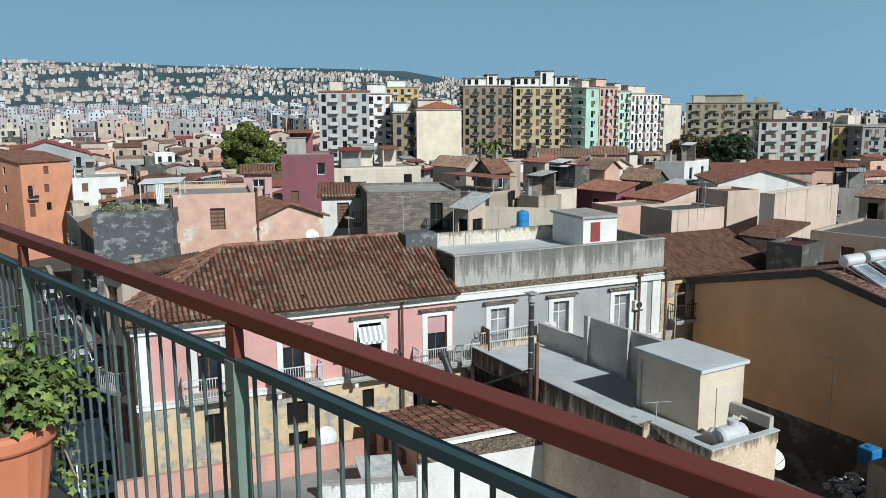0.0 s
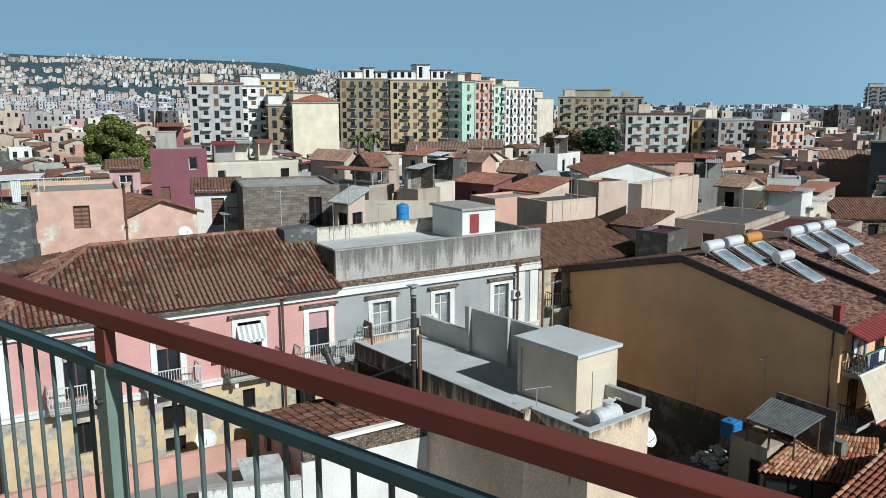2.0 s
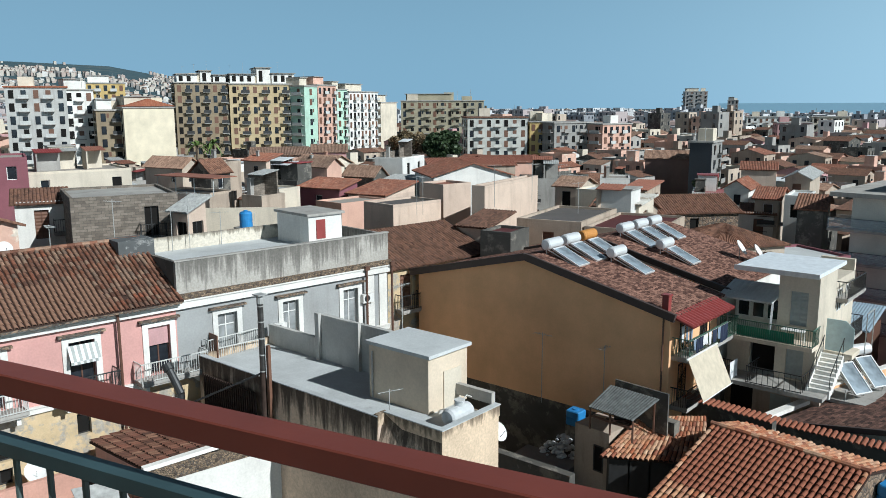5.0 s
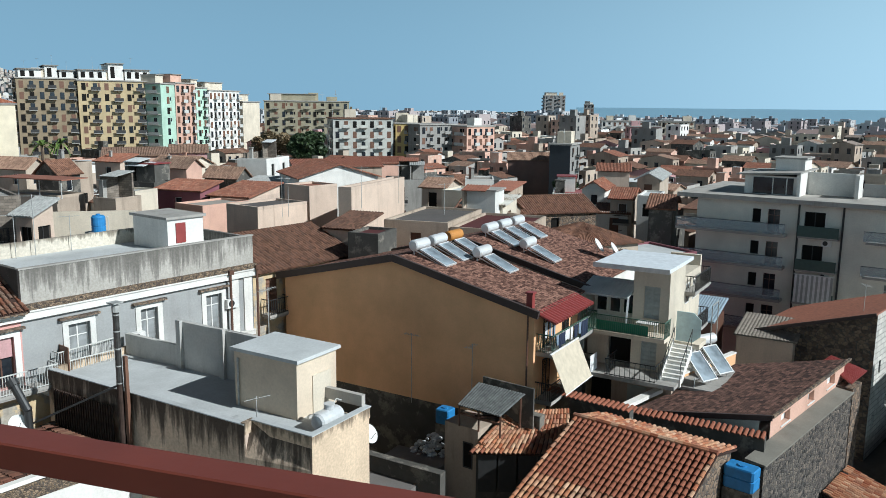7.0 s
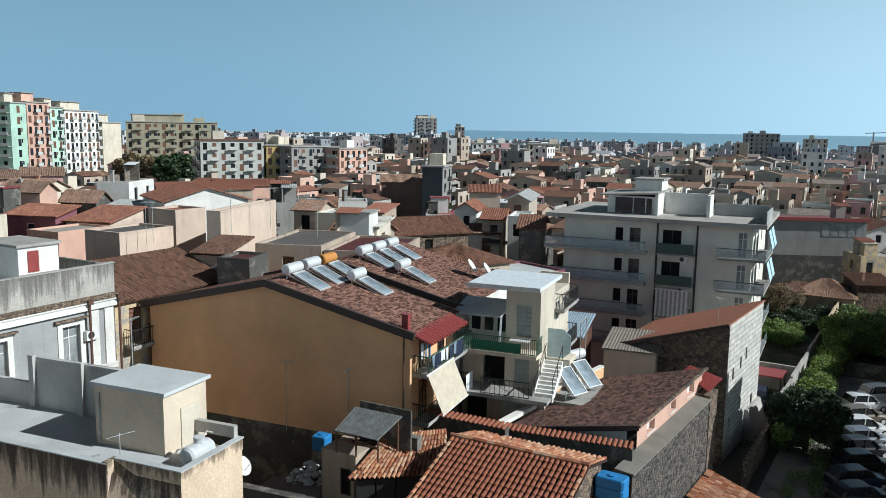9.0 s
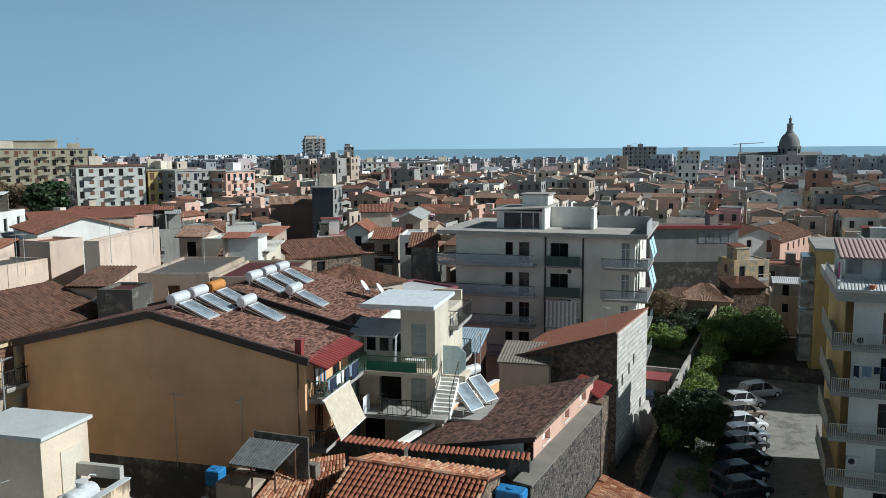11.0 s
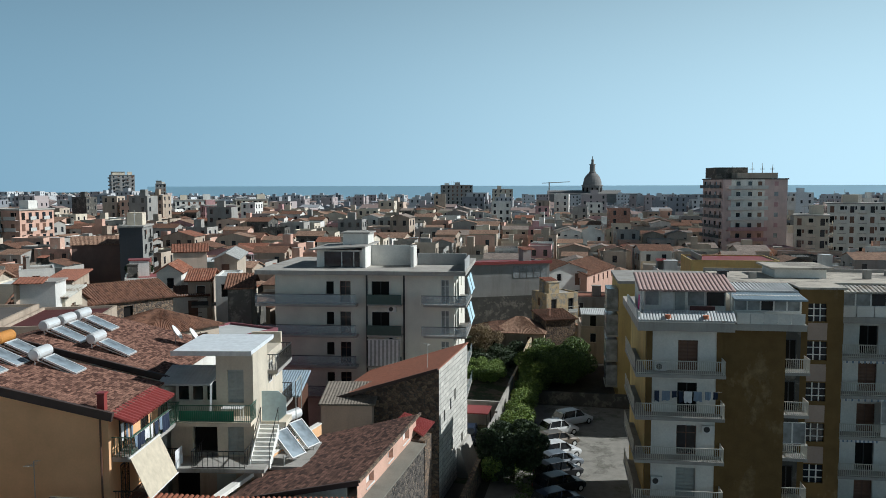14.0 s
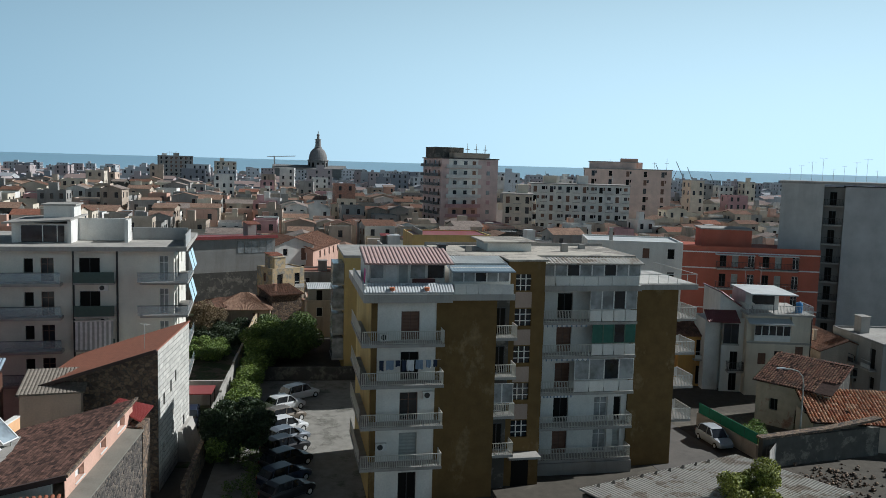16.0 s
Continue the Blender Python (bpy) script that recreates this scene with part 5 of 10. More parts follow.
part("boundary_coping", slab_of([(4.95, 3.16), (9.28, 1.76), (9.38, 2.12), (5.05, 3.52)], 8.104, 8.2), CONCRETE, yard)
part("lean_to", Shape().loft([[(7.0, 2.9, z), (8.9, 2.3, z), (8.9, 3.6, z + 0.7), (7.0, 4.1, z + 0.7)] for z in (8.0, 8.06)]), GREY_SHEET, yard)
dish(-5.9, 38.4, 8.1, 168, 0.5, 0.7)
dish(*at_local(-1.0, 33.9, 26, 3.4, 4.6), 10.3, 165, 0.42, 0.4)

# ---- ochre gabled house and its courtyard ----
CO = (15.8, 49.6, -60.0)
CX = lambda u, v: at_local(*CO, u, v)


def verge(sh, p, q, high=0.42, wide=0.2):
    sh.bar(p, q, wide, high)


def ochre_house():
    t = thing("ochre_house", CO[0], CO[1], 0, CO[2], "ochre rendered house with a blank gable wall", "house")
    W, e, r, m = 17.55, 14.25, 16.25, 8.65
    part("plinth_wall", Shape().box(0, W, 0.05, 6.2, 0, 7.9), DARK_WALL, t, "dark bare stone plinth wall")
    ring = lambda y: [(0, y, 7.904), (W, y, 7.904), (W, y, e), (m, y, r), (0, y, e)]
    part("wall", Shape().loft([ring(0), ring(6.2)]), OCHRE, t, "plain ochre gable wall")
    sh = Shape()
    slope(sh, (W + 0.35, -0.25, e - 0.02), (W + 0.35, 6.4, e - 0.02), (m, 6.4, r + 0.08), (m, -0.25, r + 0.08), 0.33, 0.02)
    slope(sh, (-0.35, 6.4, e - 0.02), (-0.35, -0.25, e - 0.02), (m, -0.25, r + 0.08), (m, 6.4, r + 0.08), 0.33, 0.02)
    part("roof", sh, SHINGLE_LIGHT, t, "reddish-brown shingle roof")
    for p, q in (((W + 0.4, -0.36, e - 0.05), (m, -0.36, r + 0.06)), ((-0.4, -0.36, e - 0.05), (m, -0.36, r + 0.06))):
        b = Shape()
        verge(b, p, q)
        part("bargeboard", b, BLACK_EDGE, t, "dark bargeboard")
    part("chimney", Shape().box(W - 0.55, W - 0.2, 0.1, 0.45, e - 0.1, e + 0.9).box(W - 0.6, W - 0.15, 0.05, 0.5, e + 0.904, e + 1.0), RED_SHEET, t, "small red chimney")
    part("downpipe", Shape().rod((W - 0.35, -0.07, 7.9), (W - 0.35, -0.07, e - 0.2), 0.05), FRAME_BROWN, t)
    can = Shape()
    slope(can, (W + 1.3, -0.1, e - 0.42), (W + 1.3, 5.4, e - 0.42), (W + 0.1, 5.4, e + 0.0), (W + 0.1, -0.1, e + 0.0), 0.34, 0.09)
    part("canopy", can, RED_SHEET, t, "red corrugated metal canopy")
    for v in (0.4, 2.8, 5.2):
        part("canopy_post", Shape().rod((W + 0.95, v, 12.0), (W + 0.95, v, e - 0.36), 0.03), IRON, t)
    for z in (12.0, 9.3):
        balcony(t, W + 0.002, 0.3, z, 6.6, 1.0, "green" if z > 10 else "dark", 90, 0.12)
    for z in (12.0, 9.3):
        for v in (1.2, 3.8):
            fill(t, W + 0.16, 6.2, "r", (v, v + 1.0, z, z + 2.0), "dark", 0.13)
    return t


ochre_house()
aw = thing("awning", *CX(17.1, -0.4), 12.1, CO[2] + 90, "cream canvas awning let down over a balcony", "awning")
part("canvas", Shape().loft([[(0.2, -1.6, 0), (3.9, -1.6, 0), (3.9, -1.57, 0.02), (0.2, -1.57, 0.02)], [(0.2, -2.5, -2.0), (3.9, -2.5, -2.0), (3.9, -2.47, -1.98), (0.2, -2.47, -1.98)]]), CANVAS, aw)
part("roller", Shape().rod((0.1, -1.55, 0.02), (4.0, -1.55, 0.02), 0.06), FRAME_WHITE, aw)
part("front_bar", Shape().rod((0.1, -2.5, -2.02), (4.0, -2.5, -2.02), 0.035), FRAME_WHITE, aw)
washing(*CX(18.68, 0.3), 13.0, CO[2] + 90, 5.0, 4, [CLOTH_DARK, CLOTH_DARK, CLOTH_DARK, CLOTH_BLUE, CLOTH_DARK, CLOTH_WHITE], 0.9)
washing(*CX(18.0, 0.3), 13.6, CO[2] + 90, 1.6, 9, [CLOTH_WHITE, CLOTH_WHITE, CLOTH_BLUE], 1.1)
washing(*CX(18.8, 5.2), 10.6, CO[2] + 90, 1.3, 2, [CLOTH_WHITE, CLOTH_PINK, CLOTH_WHITE], 1.1)


def rear_house():
    t = thing("shingled_house", *CX(0, 8.0), 0, CO[2], "white-walled house with a reddish shingle roof", "house")
    W, e, r, m = 17.3, 14.15, 16.25, 8.6
    ring = lambda y: [(0, y, 0), (W, y, 0), (W, y, e), (m, y, r), (0, y, e)]
    part("wall", Shape().loft([ring(0), ring(10)]), WHITE, t)
    sh = Shape()
    slope(sh, (W + 0.35, -0.2, e - 0.02), (W + 0.35, 10.3, e - 0.02), (m, 10.3, r + 0.08), (m, -0.2, r + 0.08), 0.33, 0.02)
    slope(sh, (-0.35, 10.3, e - 0.02), (-0.35, -0.2, e - 0.02), (m, -0.2, r + 0.08), (m, 10.3, r + 0.08), 0.33, 0.02)
    part("roof", sh, SHINGLE_LIGHT, t)
    for p, q in (((W + 0.4, -0.3, e - 0.05), (m, -0.3, r + 0.06)), ((-0.4, -0.3, e - 0.05), (m, -0.3, r + 0.06))):
        b = Shape()
        verge(b, p, q, 0.36)
        part("bargeboard", b, BLACK_EDGE, t)
    return t


rear_house()


def solar_heater(first=False):
    """A thermosiphon heater: a steel drum over a tilted glazed collector; the drum end is at the origin."""
    t = thing("solar_heater", 0, 0, 0, 0, "solar water heater with a steel drum and glazed collector", "solar heater", "solar water heaters")
    ring = lambda y, r: [(r * math.cos(2 * math.pi * i / 18), y, 0.48 + r * math.sin(2 * math.pi * i / 18)) for i in range(18)]
    part("drum", Shape().loft([ring(-0.78, 0.05), ring(-0.77, 0.26), ring(-0.7, 0.33), ring(0.7, 0.33), ring(0.77, 0.26), ring(0.78, 0.05)]), STEEL, t)
    tilt = pose(0.42, 0, 0.30, 0, 12, 0)
    part("collector", plate(Shape(), [0, 0.07, 1.93, 2.0], [-0.62, -0.55, 0.55, 0.62], {(1, 1)}, -0.1, 0.0), STEEL, t, at=tilt @ pose(0, 0, 0, -90, 0, 0))
    part("collector_glass", Shape().box(0.06, 1.94, -0.56, 0.56, 0.02, 0.06), COLLECTOR, t, at=tilt)
    for y in (-0.55, 0.55):
        part("stand", Shape().bar((0.0, y, 0.16), (0.1, y, -0.12), 0.05, 0.05).bar((0.0, y, 0.2), (2.2, y, -0.16), 0.05, 0.05), STEEL, t)
    return t


def on_roof(u, v):
    x, y = CX(u, v)
    return pose(x, y, 16.33 - 0.2265 * (u - 8.6) + 0.12, 0, 0, CO[2]) @ pose(0, 0, 0, 0, 12.6, 0)


heater = solar_heater()
heater.matrix_basis = on_roof(8.95, 1.9)
for u, v in ((8.9, 4.0), (8.9, 6.0), (11.6, 4.9), (9.1, 10.6), (9.1, 12.7), (9.1, 14.8), (12.2, 10.2)):
    other = copy_thing(heater, on_roof(u, v))
    if (u, v) == (8.9, 6.0):
        for c in other.children:
            if c.name.startswith("drum"):
                c.data = c.data.copy()
                c.data.materials[0] = RUST_TANK
        tagged(other, "solar water heater with a rusted orange drum")
dish(*CX(15.3, 15.2), 14.5, 140, 0.55, 0.9)
dish(*CX(16.4, 15.4), 14.3, 140, 0.55, 0.9)


def stair_house():
    t = thing("stair_house", CO[0], CO[1], 0, CO[2], "narrow cream house with balconies and a flat white roof", "house")
    U0, U1, V0, V1 = 20.45, 22.6, 7.6, 10.9
    w = U1 - U0
    holes = {"f": [(0.65, 1.6, 12.75, 14.7), (0.6, 1.55, 9.65, 11.6)]}
    body = part("wall", shell(w, V1 - V0, 0, 15.9, holes), CREAM, t, at=pose(U0, V0, 0))
    for h in holes["f"]:
        fill(body, w, 3.3, "f", h, "shutter_grey")
    part("roof_slab", Shape().box(18.6, 23.0, 5.75, 11.0, 15.92, 16.14), plain("white_roof_membrane", (0.72, 0.75, 0.77), 0.5), t, "bright white overhanging roof slab")
    part("slab_edge", Shape().box(18.55, 23.05, 5.7, 5.745, 15.9, 16.17), FRAME_WHITE, t)
    # upper gallery: slab, green-netted railing, return along the side
    part("gallery", Shape().box(17.7, 22.8, 6.25, 7.596, 11.75, 11.98), CREAM, t)
    part("railing", railing_mesh(5.1, 1.3, "green", 0.12), None, t, at=pose(17.7, 7.55, 11.98))
    part("net", Shape().box(18.7, 21.8, 6.33, 6.345, 12.05, 12.62), GREEN_NET, t, "torn green netting behind the bars")
    # lower gallery over a dark store
    part("gallery", Shape().box(17.7, 23.7, 5.5, 7.596, 9.36, 9.58), CONCRETE, t)
    part("railing", railing_mesh(3.0, 2.0, "dark", 0.3), None, t, at=pose(19.6, 7.55, 9.58))
    part("inner_wall", Shape().box(17.6, 18.9, 7.9, 8.2, 0, 11.74), CREAM, t)
    part("doorway", Shape().box(18.95, 20.4, 8.3, 8.4, 9.6, 11.74), DARK_IN, t, "near-black sheet standing for the shade of an open doorway")
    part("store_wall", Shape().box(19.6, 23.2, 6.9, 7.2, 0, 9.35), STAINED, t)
    # this opening is a near-black sheet too, painted for the shade inside
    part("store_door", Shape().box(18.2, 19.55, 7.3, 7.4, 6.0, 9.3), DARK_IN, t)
    part("store_door", Shape().box(20.6, 21.7, 6.85, 6.896, 6.6, 8.8), SHUTTER_GREY, t)
    # glazed veranda
    part("veranda", Shape().box(17.7, 20.44, 8.6, 10.9, 0, 14.2), WHITE, t)
    for u in (17.85, 18.7, 19.55):
        part("window", plate(Shape(), [u, u + 0.06, u + 0.66, u + 0.72], [12.6, 12.68, 13.82, 13.9], {(1, 1)}, 8.52, 8.596), FRAME_WHITE, t)
        part("pane", Shape().box(u + 0.06, u + 0.66, 8.55, 8.57, 12.68, 13.82), GLASS, t)
    can = Shape()
    slope(can, (17.3, 6.7, 14.05), (20.4, 6.7, 14.05), (20.4, 9.2, 14.6), (17.3, 9.2, 14.6), 0.2, 0.03)
    part("veranda_roof", can, LIGHT_ROOF, t, "pale sheet veranda roof")
    part("curtain", Shape().loft([[(20.1 + 0.05 * k, 7.3, z), (20.22 + 0.05 * k, 7.34, z), (20.2 + 0.05 * k, 7.4, z)] for k, z in ((0, 12.1), (1, 13.0), (2, 14.2))]), CLOTH_WHITE, t, "hanging pale yellow curtain")
    # side wing with stacked loggias
    part("side_wing", Shape().box(20.6, 22.55, 10.904, 15.0, 0, 14.9), CREAM, t)
    for v in (11.3, 13.1):
        for z in (10.2, 13.0):
            fill(t, 22.71, 40, "r", (v, v + 0.9, z, z + 1.3), "glass", 0.13)
    for z in (13.9, 11.2):
        balcony(t, 22.55, 10.95, z, 3.9, 0.7, "dark", 90)
    part("parapet", Shape().box(20.6, 22.55, 14.7, 15.0, 14.904, 15.6), CREAM, t)
    # outside stair, rising away
    for i in range(9):
        part("step", Shape().box(22.62, 23.8, 6.4 + 0.26 * i, 6.66 + 0.26 * i, 9.3 + 0.16 * i, 9.76 + 0.18 * i), WHITE, t)
    part("stair_string", Shape().loft([[(u, 6.3, 9.5), (u, 8.8, 11.2), (u, 8.8, 11.5), (u, 6.3, 9.8)] for u in (22.601, 22.7)]), WHITE, t)
    part("landing", Shape().box(22.62, 24.2, 8.75, 10.4, 11.0, 11.3), CREAM, t)
    hand = Shape()
    for u in (22.72, 23.76):
        hand.bar((u, 6.4, 10.6), (u, 8.75, 12.2), 0.04, 0.04)
    part("handrail", hand, IRON, t)
    for u in (22.72, 23.76):
        for k in range(3):
            part("baluster", Shape().rod((u, 6.45 + 1.1 * k, 9.7 + 0.75 * k), (u, 6.45 + 1.1 * k, 10.65 + 0.75 * k), 0.02), IRON, t)
    oct_ = [(22.75, 11.35), (23.75, 11.35), (24.2, 11.75), (24.2, 12.75), (23.75, 13.15), (22.75, 13.15)]
    part("sheet_screen", Shape().loft([[(u, v, z) for u, z in oct_] for v in (8.86, 8.9)]), PALE_SCREEN, t, "pale blue eight-sided screen")
    fr = part("laundry_frame", Shape().bar((24.4, 10.6, 11.0), (24.4, 10.6, 13.3), 0.05, 0.05).bar((24.4, 10.6, 13.3), (24.4, 12.2, 13.3), 0.05, 0.05).bar((24.4, 12.2, 13.3), (24.4, 12.2, 11.0), 0.05, 0.05), GREY_SHEET, t)
    return t


PALE_SCREEN = plain("pale_blue_sheet", (0.62, 0.76, 0.76), 0.45)
stair_house()
for u, v in ((23.2, 9.6), (23.7, 11.5)):
    copy_thing(heater, pose(*CX(u, v), 10.55, 0, 0, CO[2] - 28) @ pose(0, 0, 0, 0, 30, 0))
stand = thing("heater_frame", CO[0], CO[1], 0, CO[2], "grey iron frame that carries two solar heaters", "frame")
for (u0, v0), (u1, v1), z in (((22.8, 9.0), (24.1, 12.0), 10.75), ((24.2, 8.1), (25.4, 11.0), 9.45)):
    for f in (0.0, 0.5, 1.0):
        u, v = u0 + (u1 - u0) * f, v0 + (v1 - v0) * f
        part("leg", Shape().rod((u, v, 8.9), (u, v, z), 0.035), GREY_SHEET, stand)
    part("beam", Shape().bar((u0, v0, z), (u1, v1, z), 0.06, 0.06), GREY_SHEET, stand)
part("deck", Shape().box(22.6, 25.6, 7.9, 12.6, 8.7, 8.9), CONCRETE, stand)


def garden_table():
    x, y = CX(21.6, 6.9)
    t = thing("terrace_table", x, y, 11.98, CO[2], "white plastic table on a terrace", "table")
    part("tabletop", Shape().box(-0.6, 0.6, -0.4, 0.4, 0.7, 0.74), FRAME_WHITE, t)
    for a in (-0.5, 0.5):
        for b in (-0.3, 0.3):
            part("leg", Shape().rod((a, b, 0), (a, b, 0.7), 0.025), FRAME_WHITE, t)


garden_table()
for u, z, high, turn in ((9.95, 7.9, 4.1, -60), (14.0, 7.9, 4.1, 30)):
    aerial(*CX(u, -0.35), z, high, turn)

# ---- near clay-tiled roofs ----
def tiled_house():
    t = thing("tiled_house", 24.43, 30.39, 0, -67, "rubble-stone house with a red clay-tiled roof", "house")
    part("wall", Shape().box(0.1, 6.9, -6.6, 2.4, 0, 7.2), RUBBLE, t)
    ring = lambda u: [(u, -6.6, 7.2), (u, 2.4, 7.2), (u, 2.4, 9.1), (u, 0, 9.7), (u, -6.6, 7.25)]
    part("gable", Shape().loft([ring(0.1), ring(6.9)]), RUBBLE, t)
    r = part("roof", Shape().box(0, 7.0, -0.25, 0.25, 9.62, 9.72), DARK_TILE_BED, t, "red and buff clay barrel tiles")
    tiled(r, (-0.1, -7.3, 7.25), (7.1, -7.3, 7.25), (7.1, 0, 9.85), (-0.1, 0, 9.85), TILES_RED, 0.27, 0.42, 21, near=lambda u, v: v > 0.42 and 0.05 < u < 0.97, fallen=0.004)
    tiled(r, (7.1, 2.7, 9.2), (-0.1, 2.7, 9.2), (-0.1, 0, 9.85), (7.1, 0, 9.85), TILES_RED, 0.27, 0.42, 22, fallen=0.05)
    caps = Shape()
    for i in range(18):
        caps.rod((7.1 - i * 0.4, 0, 9.9), (7.1 - (i + 1.1) * 0.4, 0, 9.92), 0.14, 7, 0.12)
    tagged(part("ridge_tiles", caps, TILES_RED, r), kind="stuff")
    return t


tiled_house()


def lean_to():
    t = thing("lean_to", 19.7, 32.7, 0, -31, "dark lean-to with a clay-tiled roof", "shed")
    part("wall", Shape().box(0.3, 4.6, 0.5, 2.6, 0, 7.95), DARK_WALL, t)
    r = part("roof", Shape().box(0.2, 4.8, 2.3, 2.5, 8.9, 9.0), DARK_TILE_BED, t)
    tiled(r, (-0.1, 0, 7.95), (4.9, 0, 7.95), (5.2, 3.0, 9.2), (1.9, 2.3, 9.2), TILES_RED, 0.24, 0.38, 31)
    for i in range(4):
        part("hanging_sheet", Shape().box(0.4 + i * 1.0, 1.32 + i * 1.0, 0.25, 0.3, 5.8, 7.85), IRON, t, "dark hanging sheet")
    return t


lean_to()


def low_shed():
    t = thing("rooftop_shed", 20.3, 34.4, 0, -66, "grey rendered outbuilding with a corrugated roof shelter", "shed")
    part("wall", Shape().box(-1.0, 1.1, -0.3, 1.7, 0, 8.8), STAINED, t)
    part("rear_wall", Shape().box(1.104, 3.4, 1.9, 2.4, 0, 9.4), DARK_WALL, t)
    fill(t, 40, 40, "f", (0.2, 0.8, 6.6, 8.0), "dark", -0.34)
    sh = Shape()
    slope(sh, (0.0, -0.6, 10.0), (2.6, -0.6, 10.0), (2.8, 1.4, 10.62), (-0.1, 1.4, 10.62), 0.16, 0.05, 0.02)
    # sheet colour darkened in place of the shade that lies on it
    part("corrugated_roof", sh, plain("shade_dark_fibre_cement", (0.13, 0.135, 0.13), 0.8, 0, 0.4), t, "old corrugated sheet roof")
    for u, v in ((0, -0.4), (2.5, -0.4), (0, 1.3), (2.6, 1.3), (1.2, -0.4)):
        part("post", Shape().rod((u, v, 8.8), (u, v, 10.04 if v < 0 else 10.55), 0.05), FRAME_BROWN, t)
    part("rail", Shape().bar((0, -0.4, 9.5), (2.5, -0.4, 9.5), 0.06, 0.1), FRAME_BROWN, t)
    part("back_screen", Shape().box(0.1, 3.2, 1.55, 1.65, 8.8, 10.95), DARK_WALL, t)
    return t


low_shed()


def barrel_tank(x, y, z, w, d, h, yaw, label):
    t = thing("water_tank", x, y, z, yaw, label, "water tank", "water tanks")
    ring = lambda zz, k: [(a * (w / 2 - k), b * (d / 2 - k), zz) for a, b in ((-0.85, -1), (0.85, -1), (1, -0.85), (1, 0.85), (0.85, 1), (-0.85, 1), (-1, 0.85), (-1, -0.85))]
    part("body", Shape().loft([ring(0, 0.03), ring(0.05, 0), ring(h * 0.5, 0), ring(h * 0.52, 0.03), ring(h * 0.56, 0.03), ring(h * 0.58, 0), ring(h - 0.06, 0), ring(h, 0.04)]), BLUE_PLASTIC, t)
    part("lid", Shape().rod((0, 0, h), (0, 0, h + 0.06), min(w, d) * 0.22, 12), BLUE_PLASTIC, t)
    part("footing", Shape().box(-w / 2, w / 2, -d / 2, d / 2, -z, -0.002), DARK_WALL, t)
    return t


barrel_tank(21.1, 37.8, 7.5, 0.85, 0.8, 0.85, -60, "blue plastic water tank against a dark wall")
barrel_tank(28.9, 23.9, 7.9, 1.4, 0.9, 1.05, -70, "rectangular blue plastic water tank on a low roof")
rub = Shape()
rr = random.Random(4)
for _ in range(90):
    a, r = rr.uniform(0, 6.28), rr.random() ** 0.6 * 1.1
    x, y, z = r * math.cos(a), r * math.sin(a), 6.3 + (1.1 - r) * 0.9 * rr.random()
    s = rr.uniform(0.1, 0.22)
    ring = lambda zz, k: [(x + k * s * math.cos(q + a), y + k * s * math.sin(q + a) * 0.8, zz) for q in (0, 1.2, 2.3, 3.4, 4.6, 5.5)]
    rub.loft([ring(z - s * 0.5, 0.7), ring(z, 1.0), ring(z + s * 0.5, 0.55)])
tagged(part("rubble_heap", rub, PALE_PLASTIC, at=pose(20.0, 37.3, 0)), "heap of pale rubble and bags", "rubble", kind="stuff")
tagged(part("yard_roof", Shape().box(-1.8, 3.8, 0, 3.4, 0, 6.3), plaster("bitumen_roof", (0.20, 0.185, 0.175), 0.5), at=pose(17.2, 33.8, 0, 0, 0, 32)), "dark bitumen roof of a low yard building", "roof", kind="structure")
tagged(part("yard_wall", Shape().box(-6, 9, 0, 0.5, 0, 7.2), DARK_WALL, at=pose(13.5, 40.5, 0, 0, 0, -60)), "sooty old stone yard wall", "wall", kind="structure")


def capped_wall(x, y, yaw, long, high, thick=0.5):
    t = thing("tile_capped_wall", x, y, 0, yaw, "old stone yard wall capped with clay tiles", "wall")
    part("wall", Shape().box(0, long, 0, thick, 0, high), DARK_WALL, t)
    n = int(long / 0.27)
    mesh = barrel(0.25, thick + 0.35, 0.11).mesh("tile", TILES_RED)
    for i in range(n):
        part("tile", mesh, None, t, at=pose(long * (i + 0.5) / n, -0.15, high + 0.02, 6, 0, 0))
    return t


capped_wall(25.9, 36.2, -66, 5.9, 9.2)
capped_wall(29.0, 31.6, -59.3, 6.9, 8.8)


